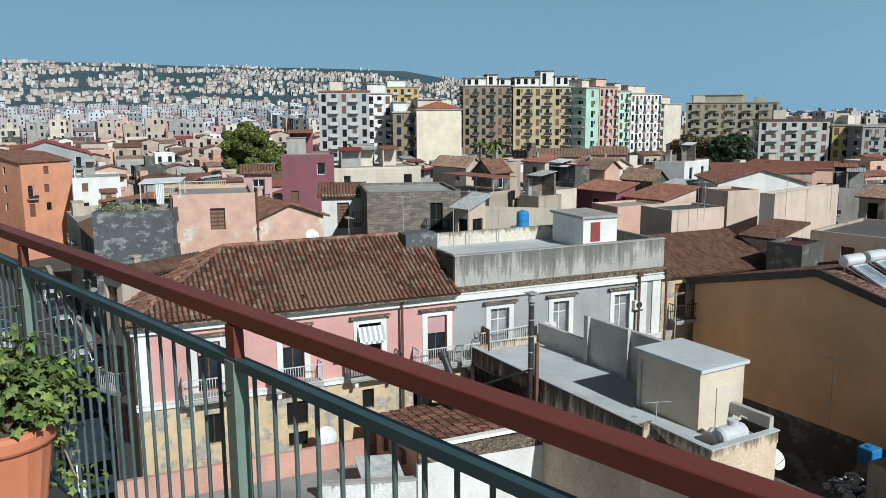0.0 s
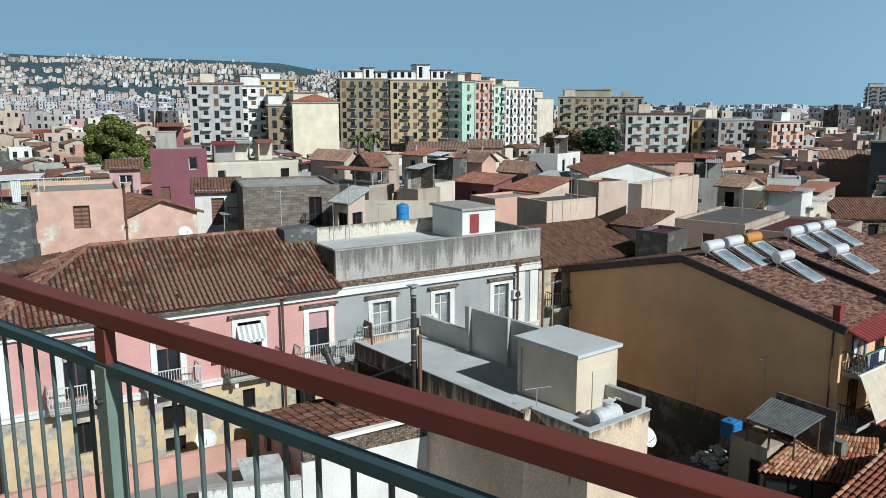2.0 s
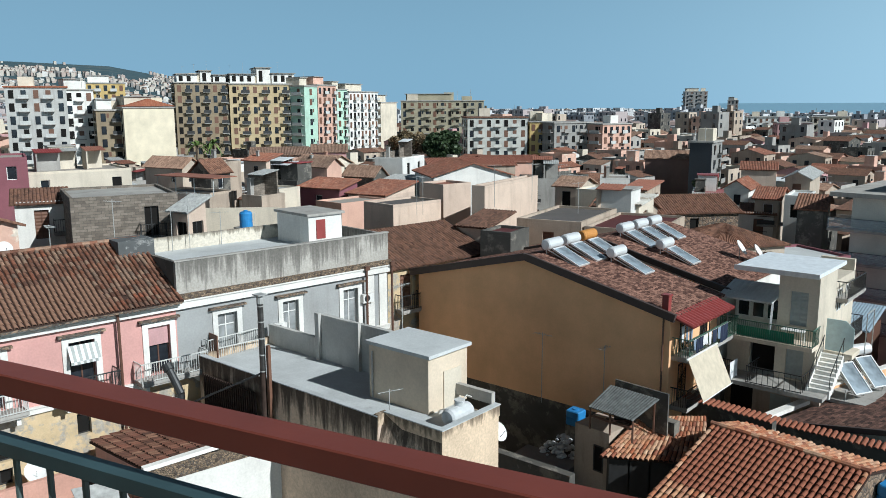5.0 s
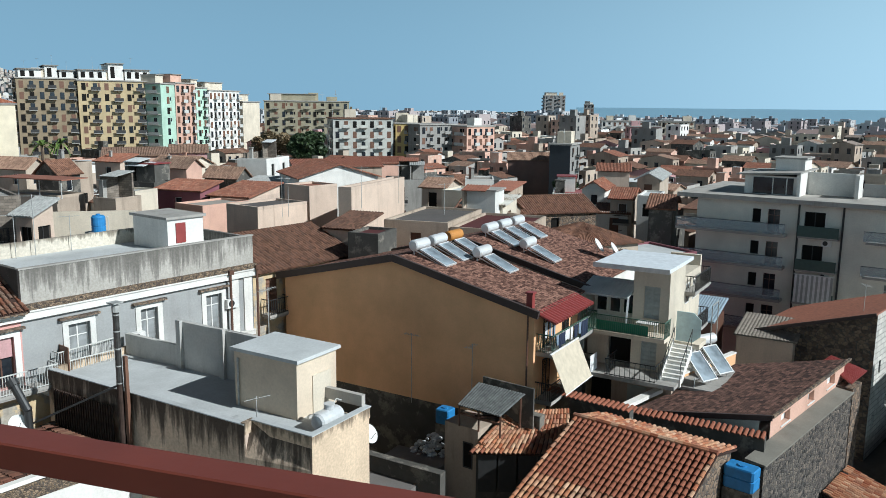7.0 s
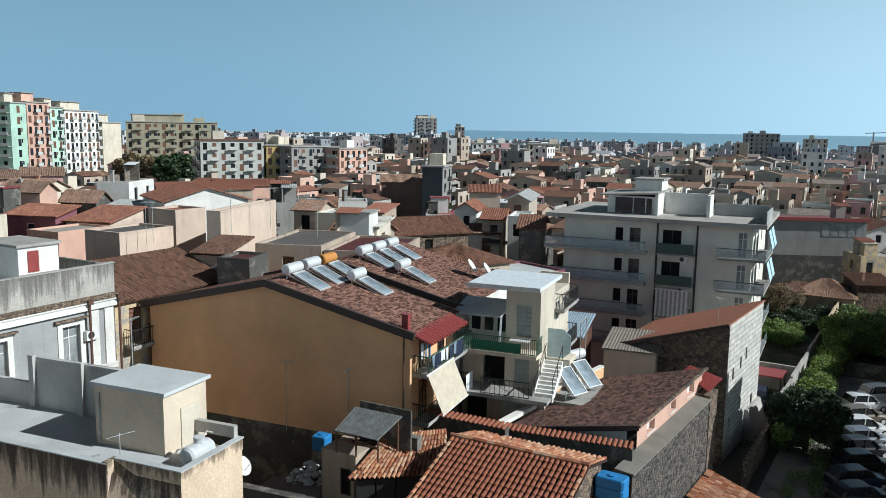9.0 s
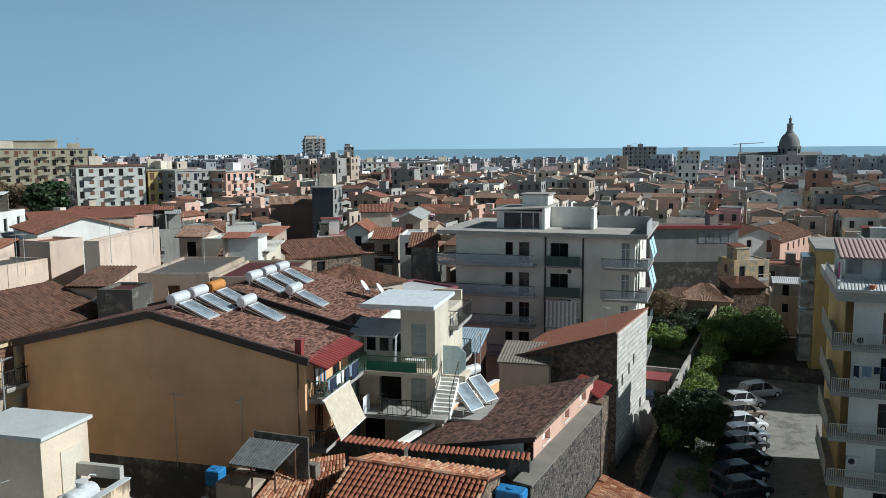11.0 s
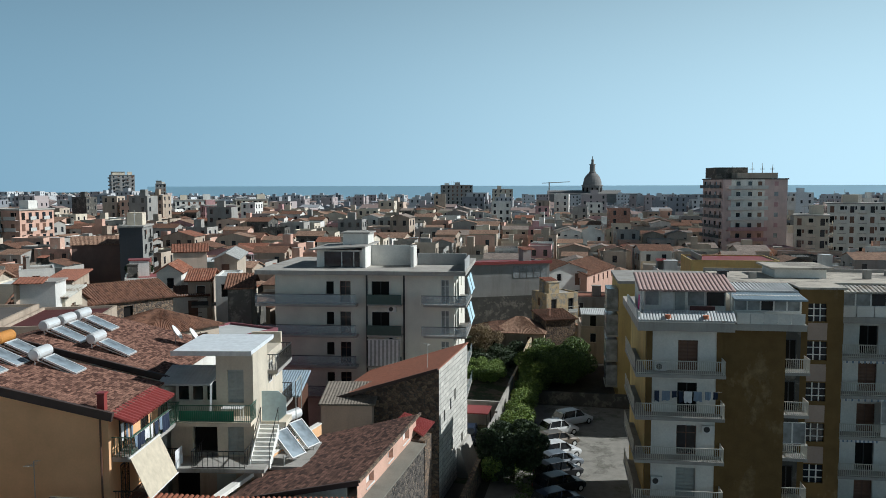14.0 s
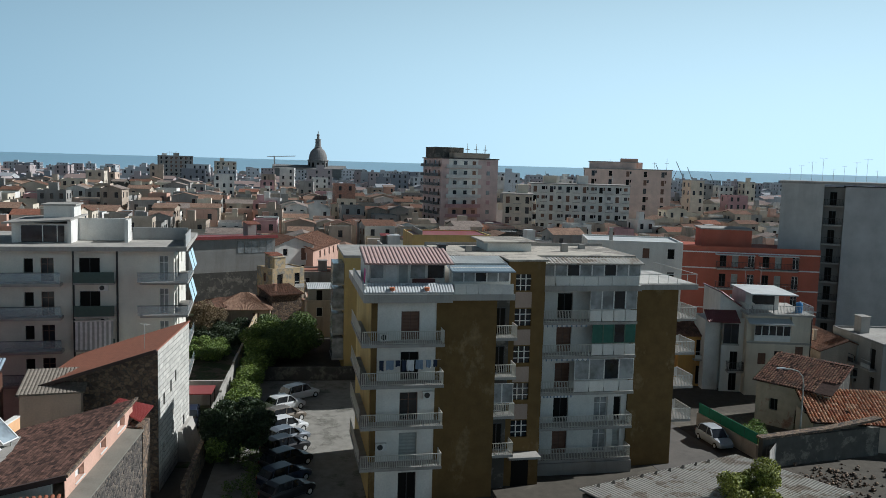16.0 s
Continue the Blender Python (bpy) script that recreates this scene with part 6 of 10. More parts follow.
# ---- dark shingled hall with a lava-stone wall ----
def lava_hall():
    t = thing("lava_stone_hall", 33.33, 25.39, 2.5, 19, "long lava-stone hall with a dark shingle roof", "building")
    t.matrix_basis = t.matrix_basis @ Matrix.Scale(0.9, 4)
    part("wall", Shape().box(-2.2, 13.4, 0, 0.6, -2.78, 6.1), LAVA, t, "black lava rubble wall")
    foot = lambda z: [(1.3, 1.75, z), (14.6, 1.75, z), (11.4, 7.0, z), (0.1, 8.2, z)]
    part("body", Shape().loft([foot(-2.78), foot(6.0)]), WHITE, t)
    led = Shape().loft([[(u, -0.12, 6.104), (u, 1.04, 6.104), (u, 1.04, 6.3), (u, -0.12, 6.2)] for u in (-2.3, 13.5)])
    part("ledge", led, plaster("mossy_concrete", (0.25, 0.235, 0.20), 0.6), t, "mossy concrete ledge")
    sh = Shape()
    hs = [(3.0, 4.5, 6.55, 7.25), (7.6, 8.8, 6.6, 7.3), (11.3, 13.0, 6.65, 7.4)]
    holed(sh, 1.3, 15.0, 5.9, 7.75, hs, lambda u, i, z: (u, 1.05 + i, z), 0.3)
    cl = part("clerestory", sh, SALMON, t, "pink clerestory wall with three openings")
    for a, b, c, d in hs:
        part("opening_back", Shape().box(a, b, 1.36, 1.4, c, d), FRAME_WHITE, cl)
        part("sill", Shape().box(a - 0.05, b + 0.05, 0.98, 1.35, c - 0.06, c - 0.002), FRAME_WHITE, cl)
    sl = Shape()
    slope(sl, (-1.2, 8.6, 6.7), (1.0, 0.85, 7.79), (15.2, 0.85, 7.89), (11.6, 7.4, 6.9), 0.35, 0.015, 0.12)
    part("roof", sl, SHINGLE, t, "dark brown shingle roof")
    part("verge_cap", Shape().bar((1.0, 0.85, 7.74), (15.5, 0.85, 7.84), 0.16, 0.16), RUBBLE, t)
    part("fascia", Shape().bar((-1.26, 8.6, 6.62), (0.95, 0.85, 7.7), 0.16, 0.32), BLACK_EDGE, t)
    part("gable", Shape().loft([[(1.3, 1.75, -2.78), (0.1, 8.3, -2.78), (0.1, 8.3, 6.6), (1.3, 1.75, 7.5)], [(1.5, 1.75, -2.78), (0.3, 8.3, -2.78), (0.3, 8.3, 6.6), (1.5, 1.75, 7.5)]]), WHITE, t)
    part("brick_end", Shape().box(13.404, 15.4, -0.05, 1.4, -2.78, 6.4), RUBBLE, t)
    s2 = Shape()
    slope(s2, (13.5, 0.1, 6.75), (17.2, 0.1, 6.75), (17.2, 2.6, 7.35), (15.3, 2.6, 7.35), 0.2, 0.03)
    part("red_lean_to", s2, RED_SHEET, t, "small red sheet roof")
    part("coping", Shape().bar((-1.4, 8.9, 6.95), (4.4, 8.6, 7.0), 0.5, 0.25), WHITE, t, "white wall coping")
    yard = lambda z: [(4.6, 8.6, z), (12.9, 7.9, z), (12.9, 8.2, z), (4.6, 8.9, z)]
    part("yard_wall", Shape().loft([yard(-2.78), yard(7.3)]), OCHRE, t, "ochre yard wall behind the roof")
    part("yard_coping", Shape().bar((4.6, 8.75, 7.36), (12.9, 8.05, 7.36), 0.4, 0.1), WHITE, t)
    return t


lava_hall()
low = thing("tiled_outhouse", 41.5, 24.8, 0, 19, "low outhouse with a new orange tiled roof", "outhouse")
part("wall", Shape().box(0, 4.4, 0, 2.8, 0, 2.2), RUBBLE, low)
tiled(part("roof", Shape().box(0, 4.4, 1.3, 1.5, 2.2, 2.3), DARK_TILE_BED, low), (-0.2, -0.3, 2.2), (4.6, -0.3, 2.2), (4.6, 3.0, 3.3), (-0.2, 3.0, 3.3), TILES_RED, 0.26, 0.4, 41)


# ---- tall whitewashed house with a rust roof ----
def white_house():
    t = thing("whitewashed_house", 53.34, 33.59, 0, 18.1, "tall whitewashed block house with a rust-red roof", "house")
    hs = [(1.5, 2.0, 6.2, 7.2), (3.7, 4.2, 6.6, 7.6), (5.3, 5.8, 7.0, 8.0), (1.2, 1.8, 2.2, 3.3), (4.2, 4.8, 3.0, 4.1), (8.0, 8.6, 2.2, 3.4)]
    sh = Shape()
    holed(sh, 0, 10.5, 0, 11.0, hs, lambda u, i, z: (u, i, z), 0.25)
    part("wall", sh, WHITE_BLOCKS, t, "whitewashed block wall")
    for h in hs:
        fill(t, 10.5, 9, "f", h, "dark", 0.2)
    side = lambda u: [(u, 0.01, 0), (u, 9.0, 0), (u, 9.0, 8.0), (u, 0.01, 11.0)]
    part("side_wall", Shape().loft([side(0.0), side(0.4)]), RUBBLE, t, "bare dark rubble side wall")
    part("side_wall", Shape().loft([side(10.1), side(10.5)]), WHITE, t)
    s = Shape()
    slope(s, (-0.7, 9.4, 7.95), (-0.5, -0.05, 11.05), (10.7, -0.05, 11.05), (10.7, 9.4, 7.95), 0.3, 0.03)
    part("roof", s, RUST_SHEET, t, "rust-red sheet roof")
    part("verge", Shape().bar((-0.8, 9.4, 7.95), (-0.6, -0.05, 11.0), 0.12, 0.25), BLACK_EDGE, t)
    part("buttress", Shape().loft([[(u, -1.1, 0), (u, -0.004, 0), (u, -0.004, 2.6), (u, -0.3, 2.6)] for u in (6.2, 10.4)]), CONCRETE, t, "sloping rendered footing")
    return t


white_house()
aerial(54.6, 35.5, 10.0, 2.6, 60)
out = thing("flat_outhouse", 48.5, 41.5, 0, -60, "small ochre outhouse with a grey sheet roof", "outhouse")
part("wall", Shape().box(0, 4.0, 0, 4.0, 0, 8.2), PEACH, out)
o2 = Shape()
slope(o2, (-0.2, -0.3, 8.2), (4.3, -0.3, 8.2), (4.3, 4.3, 8.9), (-0.2, 4.3, 8.9), 0.25, 0.04)
part("roof", o2, plain("brown_grey_sheet", (0.24, 0.21, 0.175), 0.8, 0, 0.3), out)
o3 = thing("blue_roofed_shed", 45.5, 47.0, 0, -60, "shed with a blue-grey corrugated roof", "shed")
part("wall", Shape().box(0, 4.4, 0, 4.0, 0, 8.8), FRAME_BROWN, o3)
o4 = Shape()
slope(o4, (-0.2, -0.3, 8.8), (4.6, -0.3, 8.8), (4.6, 4.3, 9.8), (-0.2, 4.3, 9.8), 0.2, 0.05)
part("roof", o4, plain("blue_grey_sheet", (0.30, 0.38, 0.44), 0.5), o3)


# ---- pale apartment house ----
GREEN_PANEL = plain("dark_green_panel", (0.05, 0.09, 0.08), 0.4)


def clear_panel(nt, bsdf):
    bsdf.inputs["Base Color"].default_value = (0.42, 0.50, 0.54, 1)
    bsdf.inputs["Alpha"].default_value = 0.38


CLEAR_PANEL = material("clear_rail_glass", clear_panel, 0.12)
PALE_FLATS = plaster("pale_flats_paint", (0.84, 0.80, 0.71), 0.1)


def pale_flats():
    t = thing("apartment_house", 58.0, 55.3, 0, -64, "pale four-storey apartment house with grey balconies", "apartment house")
    W, Dp = 17.4, 13.0
    levels = [14.05, 11.1, 8.15, 5.2, 2.25]
    f, r = [], []
    for z in levels:
        f += [(5.05, 5.8, z + 0.8, z + 2.05), (6.4, 7.45, z + 0.02, z + 2.1), (9.5, 11.2, z + 0.02, z + 2.1), (16.15, 16.95, z + 0.02, z + 2.3)]
        r += [(1.5, 2.5, z + 0.02, z + 2.1), (4.2, 5.2, z + 0.02, z + 2.1), (8.0, 9.0, z + 0.7, z + 2.0)]
    part("wall", shell(W, Dp, 0, 16.85, {"f": f, "r": r}, 0.2), PALE_FLATS, t)
    for k, h in enumerate(f):
        fill(t, W, Dp, "f", h, ("dark", "brown", "dark", "pale")[k % 4], 0.16)
    for h in r:
        fill(t, W, Dp, "r", h, "shutter_grey", 0.16)
    part("roof_slab", Shape().box(-1.6, W + 1.2, -1.2, Dp + 0.5, 16.854, 17.25), CONCRETE, t, "overhanging grey roof slab")
    for u in (8.95, 12.55):
        part("downpipe", Shape().box(u, u + 0.16, -0.1, -0.002, 0, 16.85), IRON, t, "black vertical strip")
    for z in levels[:4]:
        b = part("balcony", Shape().box(-1.6, 8.2, -1.25, -0.002, z - 0.24, z), CONCRETE, t, "long grey balcony")
        part("railing", plate(Shape(), [-1.6, -1.55, 8.15, 8.2], [z, z + 0.06, z + 0.86, z + 0.92], {}, -1.25, -1.23), CLEAR_PANEL, b, "clear glass balcony panel")
        part("rail", Shape().bar((-1.6, -1.24, z + 0.95), (8.2, -1.24, z + 0.95), 0.05, 0.05), IRON, b)
        b = part("balcony", Shape().box(9.2, 12.5, -0.95, -0.002, z - 0.15, z), CONCRETE, t)
        part("railing", Shape().box(9.2, 12.5, -0.95, -0.9, z, z + 0.95), GREEN_PANEL, b)
        b = part("balcony", Shape().box(14.6, W + 1.25, -0.9, -0.002, z - 0.2, z).box(W + 0.002, W + 1.25, -0.002, 7.0, z - 0.2, z), CONCRETE, t, "balcony that wraps the corner")
        part("railing", Shape().box(14.4, W + 1.25, -0.9, -0.88, z, z + 0.85).box(W + 1.23, W + 1.25, -0.86, 7.0, z, z + 0.85), CLEAR_PANEL, b, "clear glass balcony panel")
        part("rail", Shape().bar((14.4, -0.89, z + 0.88), (W + 1.25, -0.89, z + 0.88), 0.05, 0.05), IRON, b)
        air_unit(t, 12.0 - 0.9, -0.002, z - 0.8)
    aw = part("awning", Shape().rod((9.2, -0.98, 10.72), (12.45, -0.98, 10.72), 0.05, 8), FRAME_WHITE, t, "grey and white striped balcony awning")
    for i in range(16):
        u = 9.3 + 3.1 * i / 16
        part("stripe", Shape().loft([[(u, y, z), (u + 0.19, y, z), (u + 0.19, y + 0.02, z), (u, y + 0.02, z)] for y, z in ((-0.98, 10.7), (-1.02, 9.5), (-1.14, 8.2))]), SHUTTER_GREY if i % 2 else CLOTH_WHITE, aw)
    # chairs and a folding table left out on the second floor
    for k, u in enumerate((1.6, 3.6, 4.3)):
        part("garden_chair" if k else "garden_table", Shape().bar((u, -0.9, 11.15), (u + 0.5, -0.5, 11.7), 0.04, 0.04).bar((u + 0.5, -0.9, 11.15), (u, -0.5, 11.7), 0.04, 0.04).box(u - 0.1, u + 0.6, -0.95, -0.45, 11.7, 11.74), FRAME_WHITE, t)
    BLIND = plain("pale_blue_cloth", (0.45, 0.62, 0.70), 0.8)
    for v in (0.8, 3.6):
        for z in (14.9, 12.0):
            part("sun_blind", Shape().loft([[(W + 1.2, v, z + 1.6), (W + 1.2, v + 2.2, z + 1.6), (W + 1.22, v + 2.2, z + 1.6), (W + 1.22, v, z + 1.6)], [(W + 1.6, v, z), (W + 1.6, v + 2.2, z), (W + 1.62, v + 2.2, z), (W + 1.62, v, z)]]), BLIND, t, "pale blue sun blind")
    # roof storey
    p = part("penthouse", Shape().box(3.6, 8.2, 2.2, 9.0, 17.25, 18.95), WHITE, t, "white roof storey")
    part("penthouse_glass", Shape().box(4.3, 7.9, 2.14, 2.196, 17.3, 18.8), GLASS, p)
    for u in (4.3, 6.1, 7.3):
        part("glass_post", Shape().box(u, u + 0.08, 2.08, 2.136, 17.3, 18.8), FRAME_WHITE, p)
    part("penthouse_roof", Shape().loft([[(3.0, v, 18.96), (8.6, v, 19.25), (8.6, v, 19.4), (3.0, v, 19.1)] for v in (1.4, 9.4)]), CONCRETE, p)
    part("screen_wall", Shape().box(8.3, 8.6, 1.6, 6.0, 17.2, 19.3).box(8.6, 13.0, 4.6, 4.9, 17.2, 19.3).box(12.9, 13.2, 2.6, 4.9, 17.2, 19.3), WHITE, t, "white roof screen walls")
    part("stair_head", Shape().box(5.6, 8.2, 5.0, 8.0, 19.0, 20.4), WHITE, t)
    part("stair_head_roof", Shape().box(5.4, 8.4, 4.8, 8.2, 20.404, 20.55), CONCRETE, t)
    part("rear_parapet", Shape().box(13.2, W + 0.8, 5.5, 5.7, 17.2, 18.4).box(W + 1.0, W + 1.1, -0.8, 5.5, 17.2, 18.3), GREY_BLUE, t)
    return t


pale_flats()


# ---- garden strip, hedge, parking ----
GW = (60.6, 33.9, 21.0)
gx = lambda u, v: at_local(*GW, u, v)
gwall = thing("garden_wall", GW[0], GW[1], 0, GW[2], "long stained concrete garden wall", "wall")
for i in range(17):
    part("wall_panel", Shape().box(i * 3.85, i * 3.85 + 3.83, 0, 0.25, 0, 2.5 + 0.12 * math.sin(i * 2.3)), CONCRETE if i < 7 else OLD_STONE, gwall)
tagged(part("parking_ground", Shape().box(-14, 24, -16, -1.0, 0.01, 0.03), PALE_PAVE, at=pose(*GW[:2], 0, 0, 0, GW[2])), "worn patchy concrete parking ground", "pavement", kind="structure")
tagged(part("garden_ground", Shape().box(-2, 66, 0.3, 16, 0.01, 0.04), SOIL, at=pose(*GW[:2], 0, 0, 0, GW[2])), "overgrown dry garden soil", "ground", kind="structure")


def shrubs(name, label, lumps, mat, size, dense, seed, kind="stuff", category="hedge"):
    rnd = random.Random(seed)
    sh = Shape()
    for x, y, z, r in lumps:
        leaf_cloud(sh, rnd, (x, y, z), r, int(dense * r * r), size, 0.85)
    return tagged(part(name, sh, mat), label, category, kind=kind)


def leaf_cloud(sh, rnd, c, r, n, size, flat=1.0):
    """Loose leaves in a lump: small quads, turned at random, most of them near its skin."""
    for _ in range(n):
        d = Vector((rnd.gauss(0, 1), rnd.gauss(0, 1), rnd.gauss(0, 1))).normalized() * (r * rnd.random() ** 0.3)
        p = Vector(c) + Vector((d.x, d.y, d.z * flat))
        a = Vector((rnd.uniform(-1, 1), rnd.uniform(-1, 1), rnd.uniform(-0.6, 0.6))).normalized()
        b = a.cross(Vector((rnd.uniform(-1, 1), rnd.uniform(-1, 1), rnd.uniform(-1, 1)))).normalized()
        k = size * rnd.uniform(0.6, 1.3)
        n0 = len(sh.v)
        sh.v += [tuple(p - a * k), tuple(p + b * k * 0.6), tuple(p + a * k), tuple(p - b * k * 0.6)]
        sh.f.append((n0, n0 + 1, n0 + 2, n0 + 3))
        sh.s.append(0)


rr = random.Random(17)
LEAF_HEDGE = leafy("hedge_leaf", (0.05, 0.09, 0.015), (0.19, 0.26, 0.05))
shrubs("hedge", "thick green hedge grown over a garden wall", [(*gx(-3 + i * 0.66 + rr.uniform(-0.3, 0.3), -1.5 + rr.uniform(-1.2, 0.5)), 1.3 + rr.uniform(-0.6, 0.9), rr.uniform(0.7, 1.35)) for i in range(66)], LEAF_HEDGE, 0.10, 1150, 1)
shrubs("garden_shrubs", "low bright green shrubs in a walled garden", [(*gx(33 + rr.uniform(0, 9), 2.5 + rr.uniform(0, 7)), 0.9, rr.uniform(0.7, 1.2)) for _ in range(26)], LEAF_BRIGHT, 0.10, 850, 2, category="shrubs")
shrubs("garden_scrub", "dark overgrown scrub behind a garden wall", [(*gx(43 + rr.uniform(0, 9), 2 + rr.uniform(0, 9)), 0.5 + rr.uniform(0, 0.6), rr.uniform(0.9, 1.5)) for _ in range(30)], LEAF_DARK, 0.12, 600, 3, category="shrubs")
shrubs("thicket", "tall dark thicket at the end of a car park", [(*gx(30.5 + rr.uniform(0, 12), -5.0 + rr.uniform(-3.6, 3.0)), 2.0 + rr.uniform(-0.8, 1.7), rr.uniform(1.2, 2.0)) for _ in range(34)], LEAF, 0.12, 640, 4, category="shrubs")
shrubs("ivy", "sunlit climbing greenery at a wall", [(*gx(27 + rr.uniform(0, 16), -1.6 + rr.uniform(-2.4, 1.0)), 2.8 + rr.uniform(-0.8, 1.2), rr.uniform(0.7, 1.2)) for _ in range(24)], LEAF_HEDGE, 0.10, 950, 5, category="shrubs")


def tree(x, y, z, high, spread, mat, seed, label, size=0.2, dense=260, lumps=22):
    t = thing("tree", x, y, z, 0, label, "tree")
    rnd = random.Random(seed)
    trunk = Shape().rod((0, 0, -0.2), (0.1, 0.05, high * 0.45), 0.05 * high, 8, 0.032 * high)
    sh = Shape()
    for _ in range(lumps):
        a, r = rnd.uniform(0, 6.28), rnd.random() ** 0.6 * spread
        c = Vector((math.cos(a) * r, math.sin(a) * r, high * rnd.uniform(0.42, 0.95) - 0.25 * r))
        trunk.rod((0.1, 0.05, high * rnd.uniform(0.28, 0.45)), c, 0.014 * high, 5, 0.006 * high)
        leaf_cloud(sh, rnd, c, spread * rnd.uniform(0.28, 0.45), int(dense * spread * 0.4), size, 0.8)
    part("trunk", trunk, BARK, t)
    tagged(part("crown", sh, mat, t), kind="stuff")
    return t


tree(*gx(-0.4, -2.8), 0, 5.0, 2.6, LEAF_DARK, 5, "dense dark evergreen tree by parked cars", 0.12, 1500, 52)
tree(*gx(48, 6.5), 0, 5.0, 2.4, LEAF_DRY, 6, "bare brown winter tree in a garden", 0.09, 420, 26)
shrubs("yard_shrubs", "weeds and shrubs in a narrow yard", [(*gx(-12 + i * 1.1 + rr.uniform(-0.3, 0.3), -3.5 + rr.uniform(-1.8, 0.8)), 0.5, rr.uniform(0.4, 0.9)) for i in range(12)], LEAF, 0.09, 650, 8, category="shrubs")
# yard between the whitewashed house and the garden wall
tagged(part("car_park_wall", Shape().box(24.4, 24.8, -14.0, -2.6, 0, 1.5), DARK_WALL, at=pose(*GW[:2], 0, 0, 0, GW[2])), "low dark wall at the end of a car park", "wall", kind="structure")
tagged(part("cross_wall", Shape().box(15.0, 15.3, 0.3, 8.0, 0, 2.6), CONCRETE, at=pose(*GW[:2], 0, 0, 0, GW[2])), "low concrete cross wall", "wall", kind="structure")
tagged(part("yard_low_wall", Shape().box(-10.5, 0.2, -0.2, 0.15, 0, 2.0), RUBBLE, at=pose(*GW[:2], 0, 0, 0, GW[2])), "old rubble yard wall", "wall", kind="structure")
house(*gx(53.5, 6.2), GW[2] - 90, 8.0, 7, 3.0, "hip", STAINED, TILES_TAN, "low garden house with a hipped tiled roof", "garden houses", rise=1.9, most=1)
sw = thing("stone_yard_wall", *gx(68.5, -1.2), 0, GW[2] - 90, "tall old pale stone yard wall", "wall")
part("wall", Shape().box(0, 5.4, 0, 0.5, 0, 5.0), OLD_STONE, sw)
part("coping", Shape().box(-0.05, 5.45, -0.05, 0.55, 5.004, 5.12), CONCRETE, sw)
house(*gx(63.5, -2.2), GW[2] - 90, 4.6, 4, 2.6, "gable_y", OLD_STONE, TILES_TAN, "small stone shed with a ridged tiled roof", "garden houses", rise=0.9, most=1)
cp = thing("carport", *gx(11.0, 0.9), 0, GW[2], "small carport with a red roof", "carport")
part("roof", Shape().box(0, 3.0, 0, 3.4, 2.3, 2.42), RED_SHEET, cp)
for a, b in ((0.1, 0.1), (2.9, 0.1), (0.1, 3.3), (2.9, 3.3)):
    part("post", Shape().rod((a, b, 0), (a, b, 2.3), 0.05), IRON, cp)


